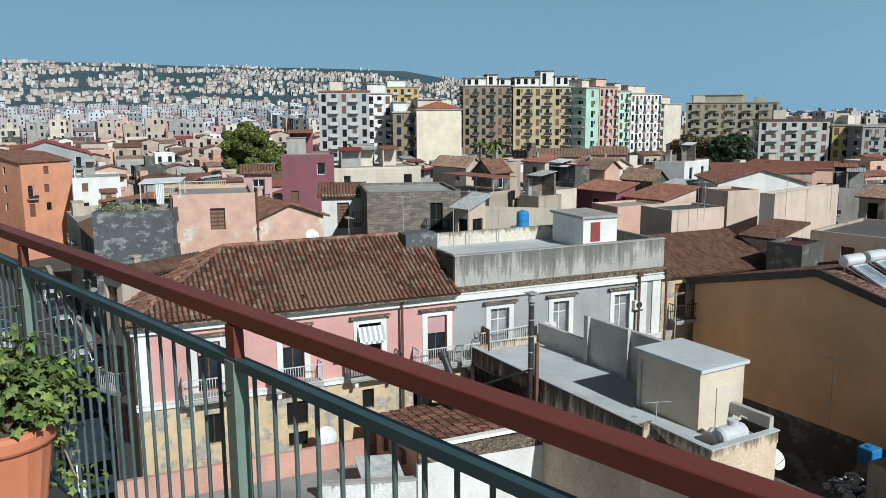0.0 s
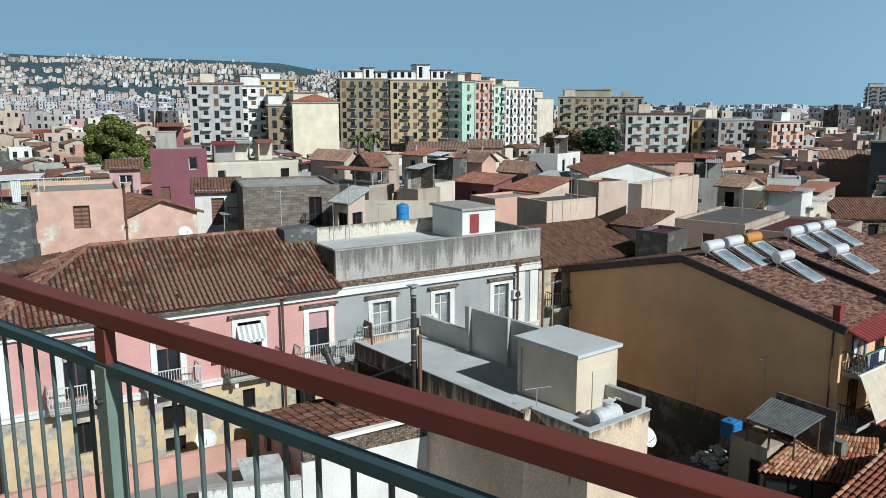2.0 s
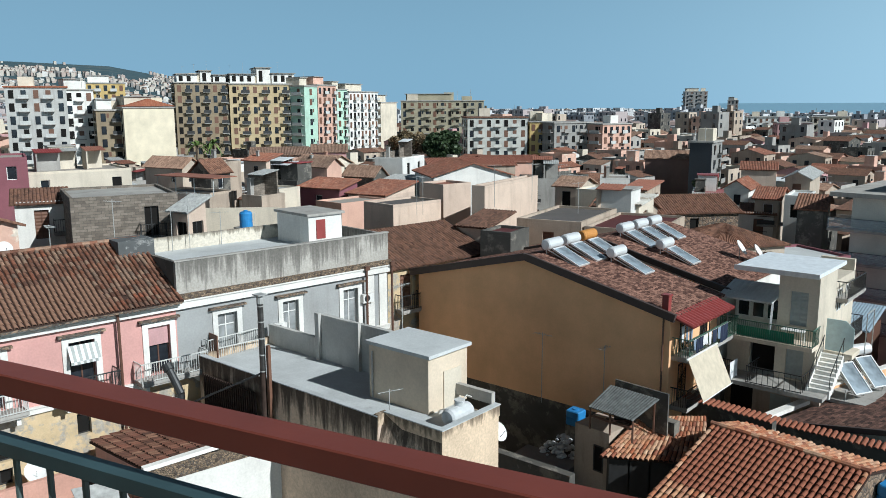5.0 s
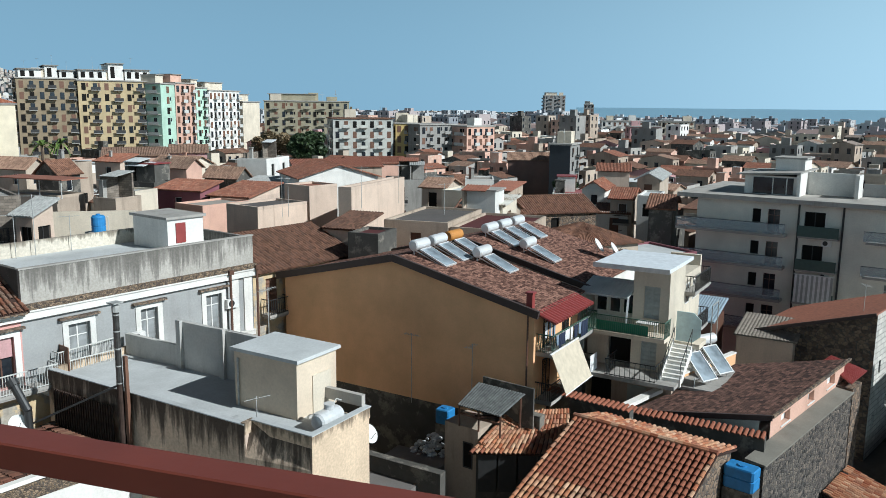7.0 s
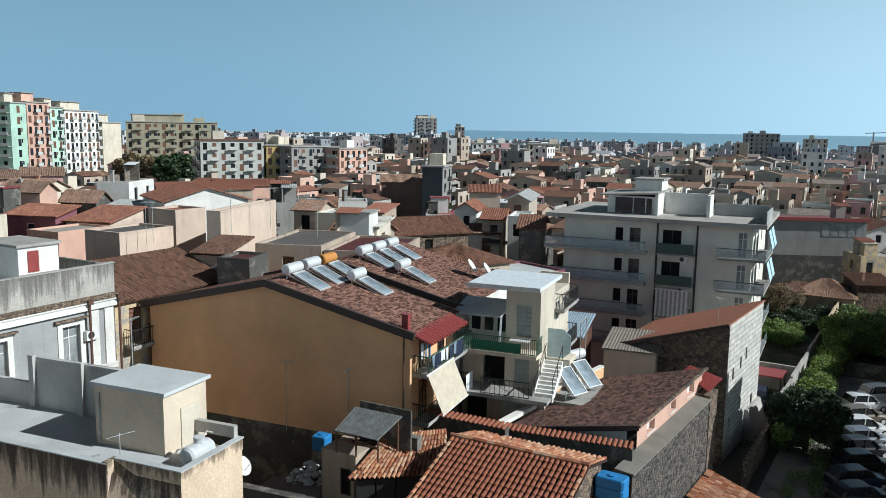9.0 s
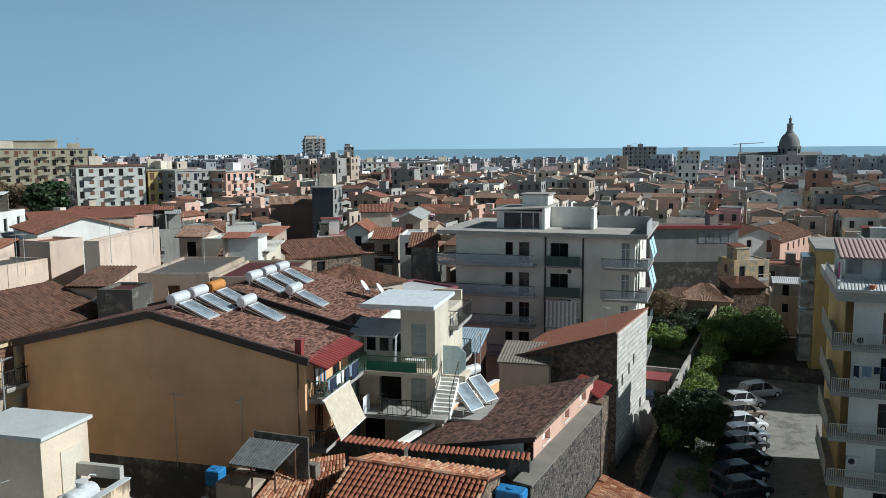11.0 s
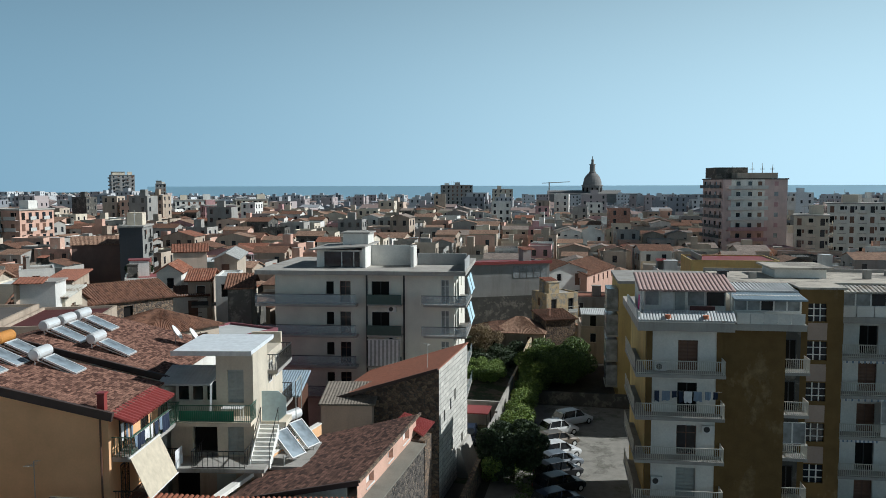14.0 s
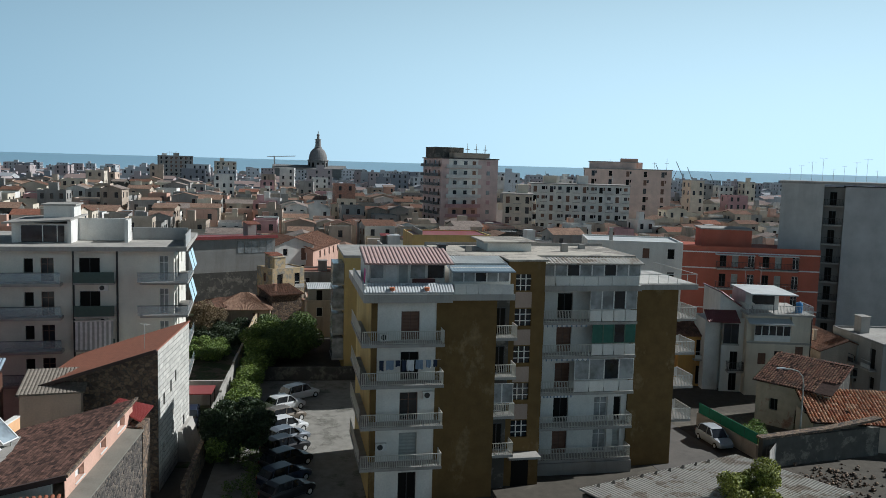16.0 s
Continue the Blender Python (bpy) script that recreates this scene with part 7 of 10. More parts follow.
def car(x, y, yaw, paint, label, tall=0.0, long=4.0):
    """A small hatchback; its nose points along +x before the turn."""
    t = thing("car", x, y, 0.03, yaw, label, "car", "parked cars")
    L2, tall = long * 0.53, tall + 0.08
    # stations along x: floor, sill, shoulder and roof profile
    rows = [(-L2, 0.72, 0.32, 0.80), (-L2 + 0.12, 0.78, 0.25, 0.95), (-L2 + 0.55, 0.83, 0.22, 0.98), (0.0, 0.85, 0.22, 0.95), (L2 - 1.15, 0.84, 0.22, 0.93), (L2 - 0.45, 0.80, 0.22, 0.82), (L2 - 0.08, 0.70, 0.25, 0.66), (L2, 0.62, 0.32, 0.55)]
    ring = lambda u, w, a, b: [(u, -w * 0.92, a), (u, w * 0.92, a), (u, w, a + 0.2), (u, w, b - 0.16), (u, w * 0.9, b), (u, -w * 0.9, b), (u, -w, b - 0.16), (u, -w, a + 0.2)]
    part("body", Shape().loft([ring(*q) for q in rows]), paint, t)
    h = 1.42 + tall
    cab = [(-L2 + 0.15, 0.72, 0.93, 0.93), (-L2 + 0.5, 0.70, 0.93, h - 0.10), (-L2 + 0.95, 0.66, 0.93, h), (0.1, 0.66, 0.93, h), (L2 - 1.75, 0.64, 0.93, h - 0.08), (L2 - 1.0, 0.70, 0.90, 0.92)]
    top = lambda u, w, a, b: [(u, -w * 1.1, a), (u, w * 1.1, a), (u, w, b), (u, -w, b)]
    part("glasshouse", Shape().loft([top(*q) for q in cab]), GLASS, t)
    roof = [(-L2 + 0.48, 0.69, h - 0.09), (-L2 + 0.95, 0.655, h + 0.012), (0.1, 0.655, h + 0.012), (L2 - 1.75, 0.63, h - 0.065)]
    part("roof", Shape().loft([[(u, -w, z - 0.05), (u, w, z - 0.05), (u, w * 0.9, z + 0.012), (u, -w * 0.9, z + 0.012)] for u, w, z in roof]), paint, t)
    for s in (-1, 1):
        for a, b, z0, z1 in ((-L2 + 0.42, -L2 + 0.7, 0.93, h - 0.02), (-0.25, -0.12, 0.93, h), (L2 - 1.12, L2 - 1.75, 0.92, h - 0.05)):
            part("pillar", Shape().bar((a, s * 0.765, z0), (b, s * 0.675, z1), 0.09, 0.05), paint, t)
        for u in (-L2 + 0.72, L2 - 0.75):
            wl = part("wheel", pooled(("wheel",), lambda: Shape().rod((0, -0.09, 0), (0, 0.09, 0), 0.30, 18), [TYRE]), None, t, at=pose(u, s * 0.76, 0.30))
            part("rim", pooled(("rim",), lambda: Shape().rod((0, -0.1, 0), (0, 0.1, 0), 0.19, 12), [STEEL]), None, wl)
        part("headlight", Shape().loft([[(L2 - 0.10, s * 0.40, 0.56), (L2 - 0.16, s * 0.64, 0.58), (L2 - 0.2, s * 0.64, 0.70), (L2 - 0.12, s * 0.40, 0.66)], [(L2 + 0.01, s * 0.40, 0.56), (L2 - 0.05, s * 0.66, 0.58), (L2 - 0.12, s * 0.66, 0.70), (L2 - 0.03, s * 0.40, 0.66)]]), LAMP_GLASS, t)
        part("tail_light", Shape().box(-L2 - 0.01, -L2 + 0.1, s * 0.66 - 0.08, s * 0.66 + 0.08, 0.62, 0.84), RED_SHEET, t)
        part("wing_mirror", Shape().box(L2 - 1.35, L2 - 1.2, s * 0.86 - 0.07, s * 0.86 + 0.07, 0.92, 1.04), paint, t)
    part("bumper", Shape().box(-L2 - 0.03, -L2 + 0.08, -0.7, 0.7, 0.32, 0.5), paint, t)
    return t


def car_paint(name, col, metal=0.2):
    def build(nt, bsdf):
        bsdf.inputs["Base Color"].default_value = (*col, 1)
        bsdf.inputs["Coat Weight"].default_value = 0.25
        bsdf.inputs["Coat Roughness"].default_value = 0.15
    return material(name, build, 0.4, metal)


PAINT_WHITE, PAINT_SILVER, PAINT_BLACK, PAINT_TAN, PAINT_BLUE = car_paint("white_car_paint", (0.62, 0.62, 0.62), 0), car_paint("silver_car_paint", (0.20, 0.22, 0.25), 0.4), car_paint("black_car_paint", (0.015, 0.016, 0.02)), car_paint("beige_car_paint", (0.17, 0.14, 0.11), 0.3), car_paint("dark_blue_car_paint", (0.03, 0.045, 0.08))
for x, y, yaw, p, lab, tall, long in (
        (79.2, 33.2, -28, PAINT_WHITE, "white estate car parked in a yard", 0.12, 4.3), (75.2, 33.0, -34, PAINT_WHITE, "white hatchback parked in a row", 0.05, 3.8),
        (71.6, 31.6, -32, PAINT_TAN, "dark beige saloon car parked in a row", 0.0, 4.2), (68.5, 30.2, -32, PAINT_WHITE, "white car with dark windows parked in a row", 0.1, 4.4),
        (66.3, 28.9, -34, PAINT_SILVER, "blue-grey hatchback parked in a row", 0.0, 3.9), (63.9, 28.0, -32, PAINT_BLACK, "black hatchback parked in a row", 0.05, 4.1),
        (60.9, 26.6, -30, PAINT_BLACK, "shiny black car parked in a row", 0.08, 4.3), (57.8, 25.4, -30, PAINT_BLUE, "dark blue car parked in a row", 0.02, 4.1), (55.2, 24.0, -28, PAINT_BLACK, "dark car half hidden by shrubs", 0.0, 4.1)):
    car(x, y, yaw, p, lab, tall, long)
car(*gx(9.2, 2.6), GW[2] + 185, PAINT_BLUE, "dark blue car parked in a narrow yard", 0.0, 3.9)

# ---- shaded street beside the palazzo ----
SO, SYAW = (-22.6, 49.5), 120.5  # street start and its run
SX = lambda s, lat: at_local(*SO, SYAW, s, -lat)
tagged(part("street", Shape().box(-30, 90, -4.2, 5.0, 0.012, 0.03), ASPHALT, at=pose(*SO, 0, 0, 0, SYAW)), "dark asphalt street between old houses", "road", kind="structure")
tagged(part("kerb", Shape().box(-30, 90, -4.9, -4.2, 0.0, 0.15).box(-30, 90, 5.0, 5.8, 0.0, 0.15), CONCRETE, at=pose(*SO, 0, 0, 0, SYAW)), "grey stone pavement strips along a street", "pavement", kind="structure")


def truck(x, y, yaw):
    """A forward-control lorry; its nose points along +x before the turn."""
    t = thing("truck", x, y, 0.03, yaw, "white forward-control truck parked in a street", "truck")
    prof = [(0.0, 0.45), (0.02, 1.25), (-0.12, 1.45), (-0.42, 2.55), (-0.62, 2.78), (-2.0, 2.85), (-2.0, 0.45)]
    part("cab", Shape().loft([[(a, s * (1.14 if b < 2.6 else 1.02), b) for a, b in prof] for s in (-1, 1)]), PAINT_WHITE, t)
    part("windscreen", Shape().loft([[(-0.10, -1.0, 1.5), (-0.10, 1.0, 1.5), (-0.13, 1.0, 1.5), (-0.13, -1.0, 1.5)], [(-0.385, -0.94, 2.48), (-0.385, 0.94, 2.48), (-0.45, 0.94, 2.48), (-0.45, -0.94, 2.48)]]), GLASS, t)
    part("sun_visor", Shape().box(-0.5, -0.22, -1.0, 1.0, 2.5, 2.62), PAINT_WHITE, t)
    part("grille", Shape().box(0.0, 0.05, -0.7, 0.7, 0.85, 1.2), IRON, t)
    part("bumper", Shape().box(-0.1, 0.14, -1.15, 1.15, 0.35, 0.72), PAINT_WHITE, t)
    part("wind_deflector", Shape().loft([[(-0.75, s, 2.8), (-1.6, s, 3.35), (-1.7, s, 3.35), (-1.7, s, 2.8)] for s in (-0.9, 0.9)]), PAINT_WHITE, t)
    for s in (-1, 1):
        part("headlight", Shape().box(0.05, 0.16, s * 0.9 - 0.16, s * 0.9 + 0.16, 0.5, 0.66), LAMP_GLASS, t)
        part("side_window", Shape().box(-1.3, -0.45, s * 1.15 - 0.008, s * 1.15 + 0.008, 1.6, 2.35), GLASS, t)
        part("mirror", Shape().box(-0.15, 0.0, s * 1.32 - 0.1, s * 1.32 + 0.1, 1.7, 2.3).bar((-0.15, s * 1.1, 2.1), (-0.08, s * 1.3, 2.1), 0.04, 0.04), IRON, t)
        for u in (-0.9, -5.4):
            w = part("wheel", Shape().rod((u, s * 0.82, 0.45), (u, s * 1.1, 0.45), 0.45, 18), TYRE, t)
            part("rim", Shape().rod((u, s * 0.8, 0.45), (u, s * 1.115, 0.45), 0.25, 14), STEEL, w)
    part("chassis", Shape().box(-6.6, -1.6, -0.5, 0.5, 0.6, 0.9), IRON, t)
    part("cargo_box", Shape().box(-6.8, -2.15, -1.15, 1.15, 0.95, 3.1), FRAME_WHITE, t)
    return t


truck(*SX(-0.4, -0.1), SYAW + 180)
rs = random.Random(31)
NAMES = ((PAINT_BLACK, "black"), (PAINT_BLUE, "dark blue"), (PAINT_SILVER, "silver"), (PAINT_WHITE, "white"), (PAINT_TAN, "beige"))
for lat, s0 in ((2.6, 9.0), (-3.9, 6.0)):
    for i in range(14):
        p, word = rs.choice(NAMES)
        car(*SX(s0 + i * 5.2 + rs.uniform(-0.3, 0.3), lat), SYAW + (180 if lat > 0 else 0) + rs.uniform(-2, 2), p, word + " car parked along a shaded street", rs.uniform(0, 0.12), rs.uniform(3.7, 4.3))
ROW = "houses along the shaded street"
for s, w, h, m, roof, lab in ((53.0, 13.6, 11.4, DARK_WALL, "gable_x", "sooty old street house with a tiled roof"), (68.0, 14.6, 11.0, BEIGE, "flat", "beige street house with a roof terrace")):
    house(*SX(s, 5.9), SYAW + 180, w, 7.0, h, roof, m, TILES_FAR if roof != "flat" else TERRACE, lab, ROW, doors=0.8, face="f")
KEEP += [(*SX(s, 0), 7.0) for s in range(0, 95, 8)]
for k, (a, b, z0, z1) in enumerate((((-7.0, -6.0), (1.0, 5.9), 11.0, 12.2), ((6.0, -6.0), (10.0, 5.9), 10.5, 11.5), ((-3.0, 5.0), (16.0, -6.0), 9.0, 10.0), ((20.0, -6.0), (23.0, 5.9), 9.0, 9.6))):
    p, q = Vector((*SX(*a), z0)), Vector((*SX(*b), z1))
    wire = Shape()
    pts = [p.lerp(q, i / 8) - Vector((0, 0, 1.2 * (i / 8) * (1 - i / 8))) for i in range(9)]
    for c, d in zip(pts, pts[1:]):
        wire.rod(c, d, 0.025, 4)
    tagged(part("street_cable", wire, GREY_SHEET), "thin pale cable hung across a street", "cable")

# ---- ochre-brown apartment block ----
JO = (54.3, 17.8, -66.0)
JX = lambda u, v: at_local(*JO, u, v)
FLAT_WHITE = plaster("white_balcony_wall", (0.82, 0.80, 0.75), 0.15)
PINKISH = plaster("pinkish_spandrel", (0.42, 0.33, 0.28), 0.2)


def balustrade(parent, x0, x1, y0, y1, z, mat, front=True, left=True, right=True, gap=0.13):
    """Flat-bar balcony railing round three sides of a slab; each rail one part."""
    def run(a, b):
        sh = Shape()
        a, b = Vector(a), Vector(b)
        n = max(2, int((b - a).length / gap))
        for i in range(n + 1):
            p = a.lerp(b, i / n)
            sh.box(p.x - 0.018, p.x + 0.018, p.y - 0.018, p.y + 0.018, z, z + 0.92)
        sh.bar((a.x, a.y, z + 0.94), (b.x, b.y, z + 0.94), 0.05, 0.05)
        sh.bar((a.x, a.y, z + 0.08), (b.x, b.y, z + 0.08), 0.04, 0.03)
        tagged(part("railing", sh, mat, parent), kind="stuff")
    if front:
        run((x0, y0, 0), (x1, y0, 0))
    if left:
        run((x0, y0, 0), (x0, y1, 0))
    if right:
        run((x1, y0, 0), (x1, y1, 0))


RAILING = plain("beige_railing", (0.60, 0.57, 0.50), 0.55)
ROLLER_RED = plain("dark_red_roller_shutter", (0.11, 0.035, 0.03), 0.6)


def glazed_loggia(parent, u0, u1, v, z0, z1, n, frame, glass, name="glazing"):
    """A row of framed panes that closes a balcony."""
    w = (u1 - u0) / n
    xs, gaps = [u0], set()
    for i in range(n):
        xs += [u0 + w * i + 0.05, u0 + w * (i + 1) - 0.05]
        gaps.add((2 * i + 1, 1))
    xs.append(u1)
    f = part(name, plate(Shape(), xs, [z0, z0 + 0.06, z1 - 0.06, z1], gaps, v - 0.03, v + 0.03), frame, parent)
    for i in range(n):
        part("pane", Shape().box(u0 + w * i + 0.04, u0 + w * (i + 1) - 0.04, v - 0.006, v + 0.006, z0 + 0.05, z1 - 0.05), glass if (i * 7 + int(z0)) % 3 else GLASS, f)
    return f


WEATHERED_ROOF = patched("weathered_flat_roof", (0.52, 0.47, 0.40), (0.33, 0.30, 0.26), 0.52, 0.35)
BLUE_SHEET = plain("blue_grey_veranda_sheet", (0.24, 0.31, 0.36), 0.5)


def brown_block():
    t = thing("apartment_block", *JO[:2], 0, JO[2], "ochre-brown apartment block with rows of balconies", "apartment block")
    floors = [12.3, 9.3, 6.25, 3.2, 0.15]
    # left wing: white balcony wall set back behind its slabs
    hs = []
    for z in floors:
        hs.append((2.7, 4.05, z + 0.02, z + 2.15))
    sh = Shape()
    holed(sh, 0.95, 5.3, 0, 15.3, hs, lambda u, i, z: (u, 1.4 + i, z), 0.25)
    lw = part("balcony_wall", sh, FLAT_WHITE, t, "white wall behind the balconies")
    styles = (("window", ROLLER_RED), ("window", DARK_IN), ("brown", None), ("pale", None), ("dark", None))
    for k, (a, b, c, d) in enumerate(hs):
        fill(t, 40, 40, "f", (a, b, c, d), ("shutter", "dark", "brown", "shutter_grey", "dark")[k], 1.58)
    for u in (0.55, 5.3):
        part("pier", Shape().box(u, u + 0.4, 1.35, 1.8, 0, 15.3), OCHRE_DARK, t)
    body = Shape().box(0.95, 5.3, 1.66, 13.0, 0, 15.3)
    part("wing", body, OCHRE_DARK, t)
    part("side_wall", Shape().box(0.5, 0.94, 1.81, 13.0, 0, 15.3), YELLOW, t, "yellow side wall")
    # main brown front in steps
    part("wall", Shape().box(5.704, 9.9, 1.5, 13.0, 0, 15.3), OCHRE_DARK, t, "blank ochre-brown wall")
    part("wall", Shape().box(9.904, 11.3, 3.0, 8.8, 0, 15.3), DARK_WALL, t)
    sp = Shape()
    hw = [(11.85, 13.1, 15.62, 16.9)] + [(11.85, 13.2, z + 0.55, z + 1.9) for z in (12.3, 9.35, 6.4, 3.4)]
    holed(sh := Shape(), 11.3, 14.2, 0, 17.9, hw, lambda u, i, z: (u, 3.4 + i, z), 0.25)
    part("stair_wall", sh, OCHRE_DARK, t)
    for a, b, c, d in hw:
        w = b - a
        xs, zs = [a, a + w * 0.3, a + w * 0.36, a + w * 0.64, a + w * 0.7, b], [c, c + 0.36, c + 0.42, c + 0.88, c + 0.94, d]
        g = part("stair_window", plate(Shape(), xs, zs, {(0, 0), (2, 0), (4, 0), (0, 2), (2, 2), (4, 2), (0, 4), (2, 4), (4, 4)}, 3.5, 3.56), FRAME_WHITE, t, "white lattice stair window")
        part("pane", Shape().box(a, b, 3.6, 3.63, c, d), GLASS, g)
    for z in (14.3, 11.35, 8.4, 5.4):
        part("spandrel", Shape().box(11.85, 13.15, 3.36, 3.397, z, z + 1.22), PINKISH, t)
    part("stair_core", Shape().box(11.304, 14.2, 3.66, 12.0, 0, 17.9), OCHRE_DARK, t)
    # right wing
    part("wall", Shape().box(14.204, 14.85, 5.2, 8.8, 0, 15.3), OCHRE_DARK, t)
    part("wall", Shape().box(22.9, 27.0, 6.3, 14.0, 0, 15.3), OCHRE_DARK, t, "blank ochre-brown wall")
    rf = [12.75, 9.95, 6.9, 3.95, 1.25]
    rs = Shape()
    holes = []
    for k, z in enumerate(rf):
        holes.append((16.4, 17.7, z + 0.02, z + 2.15))
        if k > 2:
            holes += [(20.0, 21.2, z + 0.02, z + 2.1), (21.75, 22.4, z + 0.02, z + 2.1)]
    holed(rs, 14.85, 22.9, 0, 15.3, holes, lambda u, i, z: (u, 6.5 + i, z), 0.25)
    part("balcony_wall", rs, FLAT_WHITE, t, "white wall behind the balconies")
    for k, h in enumerate(holes):
        fill(t, 40, 40, "f", h, ("dark", "shutter", "shutter", "dark", "pale", "dark", "shutter", "pale", "shutter_grey")[k % 9], 6.68)
    part("wing", Shape().box(14.85, 22.9, 6.76, 14.0, 0, 15.3), OCHRE_DARK, t)
    # left balconies, that wrap the corner
    for k, z in enumerate(floors[:4]):
        b = part("balcony", Shape().box(-0.3, 5.7, 0.0, 1.4, z - 0.22, z).box(-0.3, 0.5, 1.4, 9.0, z - 0.22, z), CONCRETE, t, "concrete corner balcony")
        balustrade(b, -0.25, 5.65, 0.05, 1.35, z, RAILING, left=False)
        balustrade(b, -0.25, 0.4, 1.5, 9.0, z, RAILING, front=False, right=False)
        if k != 1:
            air_unit(t, 0.98 if k else 1.1, 1.398, z + (0.0 if k == 0 else 0.9) + 0.02) if k != 2 else air_unit(t, 4.4, 1.398, z + 1.7)
    for k, z in enumerate((12.3, 9.3, 6.25, 3.2)):
        b = part("balcony", Shape().box(9.3, 11.6, 1.6, 3.0, z - 0.2, z), CONCRETE, t, "small concrete balcony")
        balustrade(b, 9.35, 11.55, 1.65, 2.95, z, RAILING)
        fill(t, 40, 40, "f", (10.1, 11.0, z + 0.02, z + 2.1), "dark" if k != 2 else "pale", 2.93)
        if k == 2:
            glazed_loggia(b, 9.7, 11.5, 1.9, z + 0.95, z + 2.5, 2, FRAME_WHITE, GLASS_PALE)
    for k, z in enumerate(rf):
        b = part("balcony", Shape().box(14.75, 22.85, 5.1, 6.5, z - 0.22, z), CONCRETE, t, "long concrete balcony")
        split = (18.7, 19.0, 17.6, 22.8, 22.8)[k]
        balustrade(b, 14.8, split, 5.15, 6.45, z, RAILING, right=k > 2)
        if k < 3:
            for i in range(4):
                w = (22.8 - split) / 4
                part("panel", Shape().box(split + w * i + 0.03, split + w * (i + 1) - 0.03, 5.12, 5.16, z + 0.05, z + 0.95), FLAT_WHITE, b)
            glazed_loggia(b, split + 0.02, 22.8, 5.25, z + 1.0, z + 2.75, 4, FRAME_WHITE if k != 1 else SHUTTER_GREEN, GLASS_PALE if k != 1 else plain("green_glass", (0.03, 0.13, 0.10), 0.2))
            fr = Shape()
            for i in range(18):
                u = 14.9 + (split - 15.0) * i / 18
                fr.face((u, 5.2, z - 0.24), (u + 0.12, 5.2, z - 0.24), (u + 0.12, 5.2, z - 0.42), (u, 5.2, z - 0.42), slot=i % 2)
                fr.face((u, 5.21, z - 0.24), (u, 5.21, z - 0.42), (u + 0.12, 5.21, z - 0.42), (u + 0.12, 5.21, z - 0.24), slot=i % 2)
            tagged(part("awning_valance", fr, [CLOTH_WHITE, CLOTH_BLUE], b), kind="stuff")
    # end balconies
    for z in (12.6, 9.65, 6.7, 3.75):
        b = part("balcony", Shape().box(27.002, 29.1, 6.8, 9.8, z - 0.2, z), CONCRETE, t, "sunlit end balcony")
        balustrade(b, 27.1, 29.05, 6.85, 9.75, z, IRON_WHITE, left=False)
        run = Shape()
        run.box(27.05, 29.08, 9.72, 9.76, z + 0.1, z + 0.9)
        part("panel", run, FRAME_WHITE, b)
    # roof slab, roof storey
    part("roof_slab", Shape().box(-0.2, 6.2, 0.0, 13.1, 15.304, 15.9).box(6.2, 11.1, 0.9, 13.9, 15.304, 15.75), CONCRETE, t, "projecting concrete slab")
    part("roof_slab", Shape().box(14.3, 23.0, 4.9, 14.0, 15.304, 15.75).box(23.0, 28.4, 5.6, 14.2, 15.304, 15.75), CONCRETE, t, "projecting concrete slab")
    ps = part("roof_storey", Shape().box(0.4, 6.0, 2.2, 9.0, 15.9, 18.0), FLAT_WHITE, t, "white built-up roof storey")
    for a, b, m in ((0.5, 1.4, GLASS_PALE), (1.6, 2.4, FRAME_WHITE), (2.55, 3.2, SHUTTER_GREY), (3.4, 4.5, GLASS_PALE), (4.7, 5.9, GLASS)):
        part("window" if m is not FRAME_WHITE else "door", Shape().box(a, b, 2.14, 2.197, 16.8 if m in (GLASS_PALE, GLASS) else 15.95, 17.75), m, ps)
    sl = Shape()
    slope(sl, (-0.1, 0.9, 18.0), (6.4, 0.9, 18.0), (6.4, 5.2, 18.75), (-0.1, 5.2, 18.75), 0.28, 0.05)
    part("canopy", sl, [plain("faded_pink_sheet", (0.42, 0.29, 0.26), 0.6)], t, "faded pink ribbed canopy")
    for u in (0.1, 3.2, 6.1):
        part("canopy_post", Shape().rod((u, 1.1, 15.9), (u, 1.1, 18.0), 0.04), IRON_WHITE, t)
    part("parapet", Shape().box(-0.2, 6.2, 0.0, 0.12, 15.904, 16.1).box(-0.2, -0.08, 0.12, 9.0, 15.904, 16.6), WHITE, t, "low pale parapet")
    sheet = Shape()
    slope(sheet, (-0.25, -0.15, 16.08), (6.25, -0.15, 16.08), (6.25, 0.85, 16.62), (-0.25, 0.85, 16.62), 0.2, 0.03)
    part("sheet_awning", sheet, LIGHT_ROOF, t, "pale ribbed sheet over the terrace edge")
    for u in (1.8, 4.3):
        part("planter", Shape().rod((u, 0.1, 16.12), (u, 0.1, 16.42), 0.16, 10, 0.2), TERRACOTTA, t)
    part("link_storey", Shape().box(6.404, 11.0, 2.0, 9.0, 15.754, 17.6), FLAT_WHITE, t)
    glazed_loggia(t, 6.5, 10.9, 1.95, 16.5, 17.55, 5, FRAME_WHITE, GLASS_PALE)
    for i in range(5):
        part("panel", Shape().box(6.5 + 0.9 * i, 7.36 + 0.9 * i, 0.95, 1.0, 15.754, 16.5), FLAT_WHITE, t)
    lr = Shape()
    slope(lr, (6.3, 0.9, 17.45), (11.1, 0.9, 17.45), (11.1, 3.0, 17.66), (6.3, 3.0, 17.66), 0.22, 0.02)
    part("link_roof", lr, BLUE_SHEET, t, "blue-grey flat veranda sheet")
    lr = Shape()
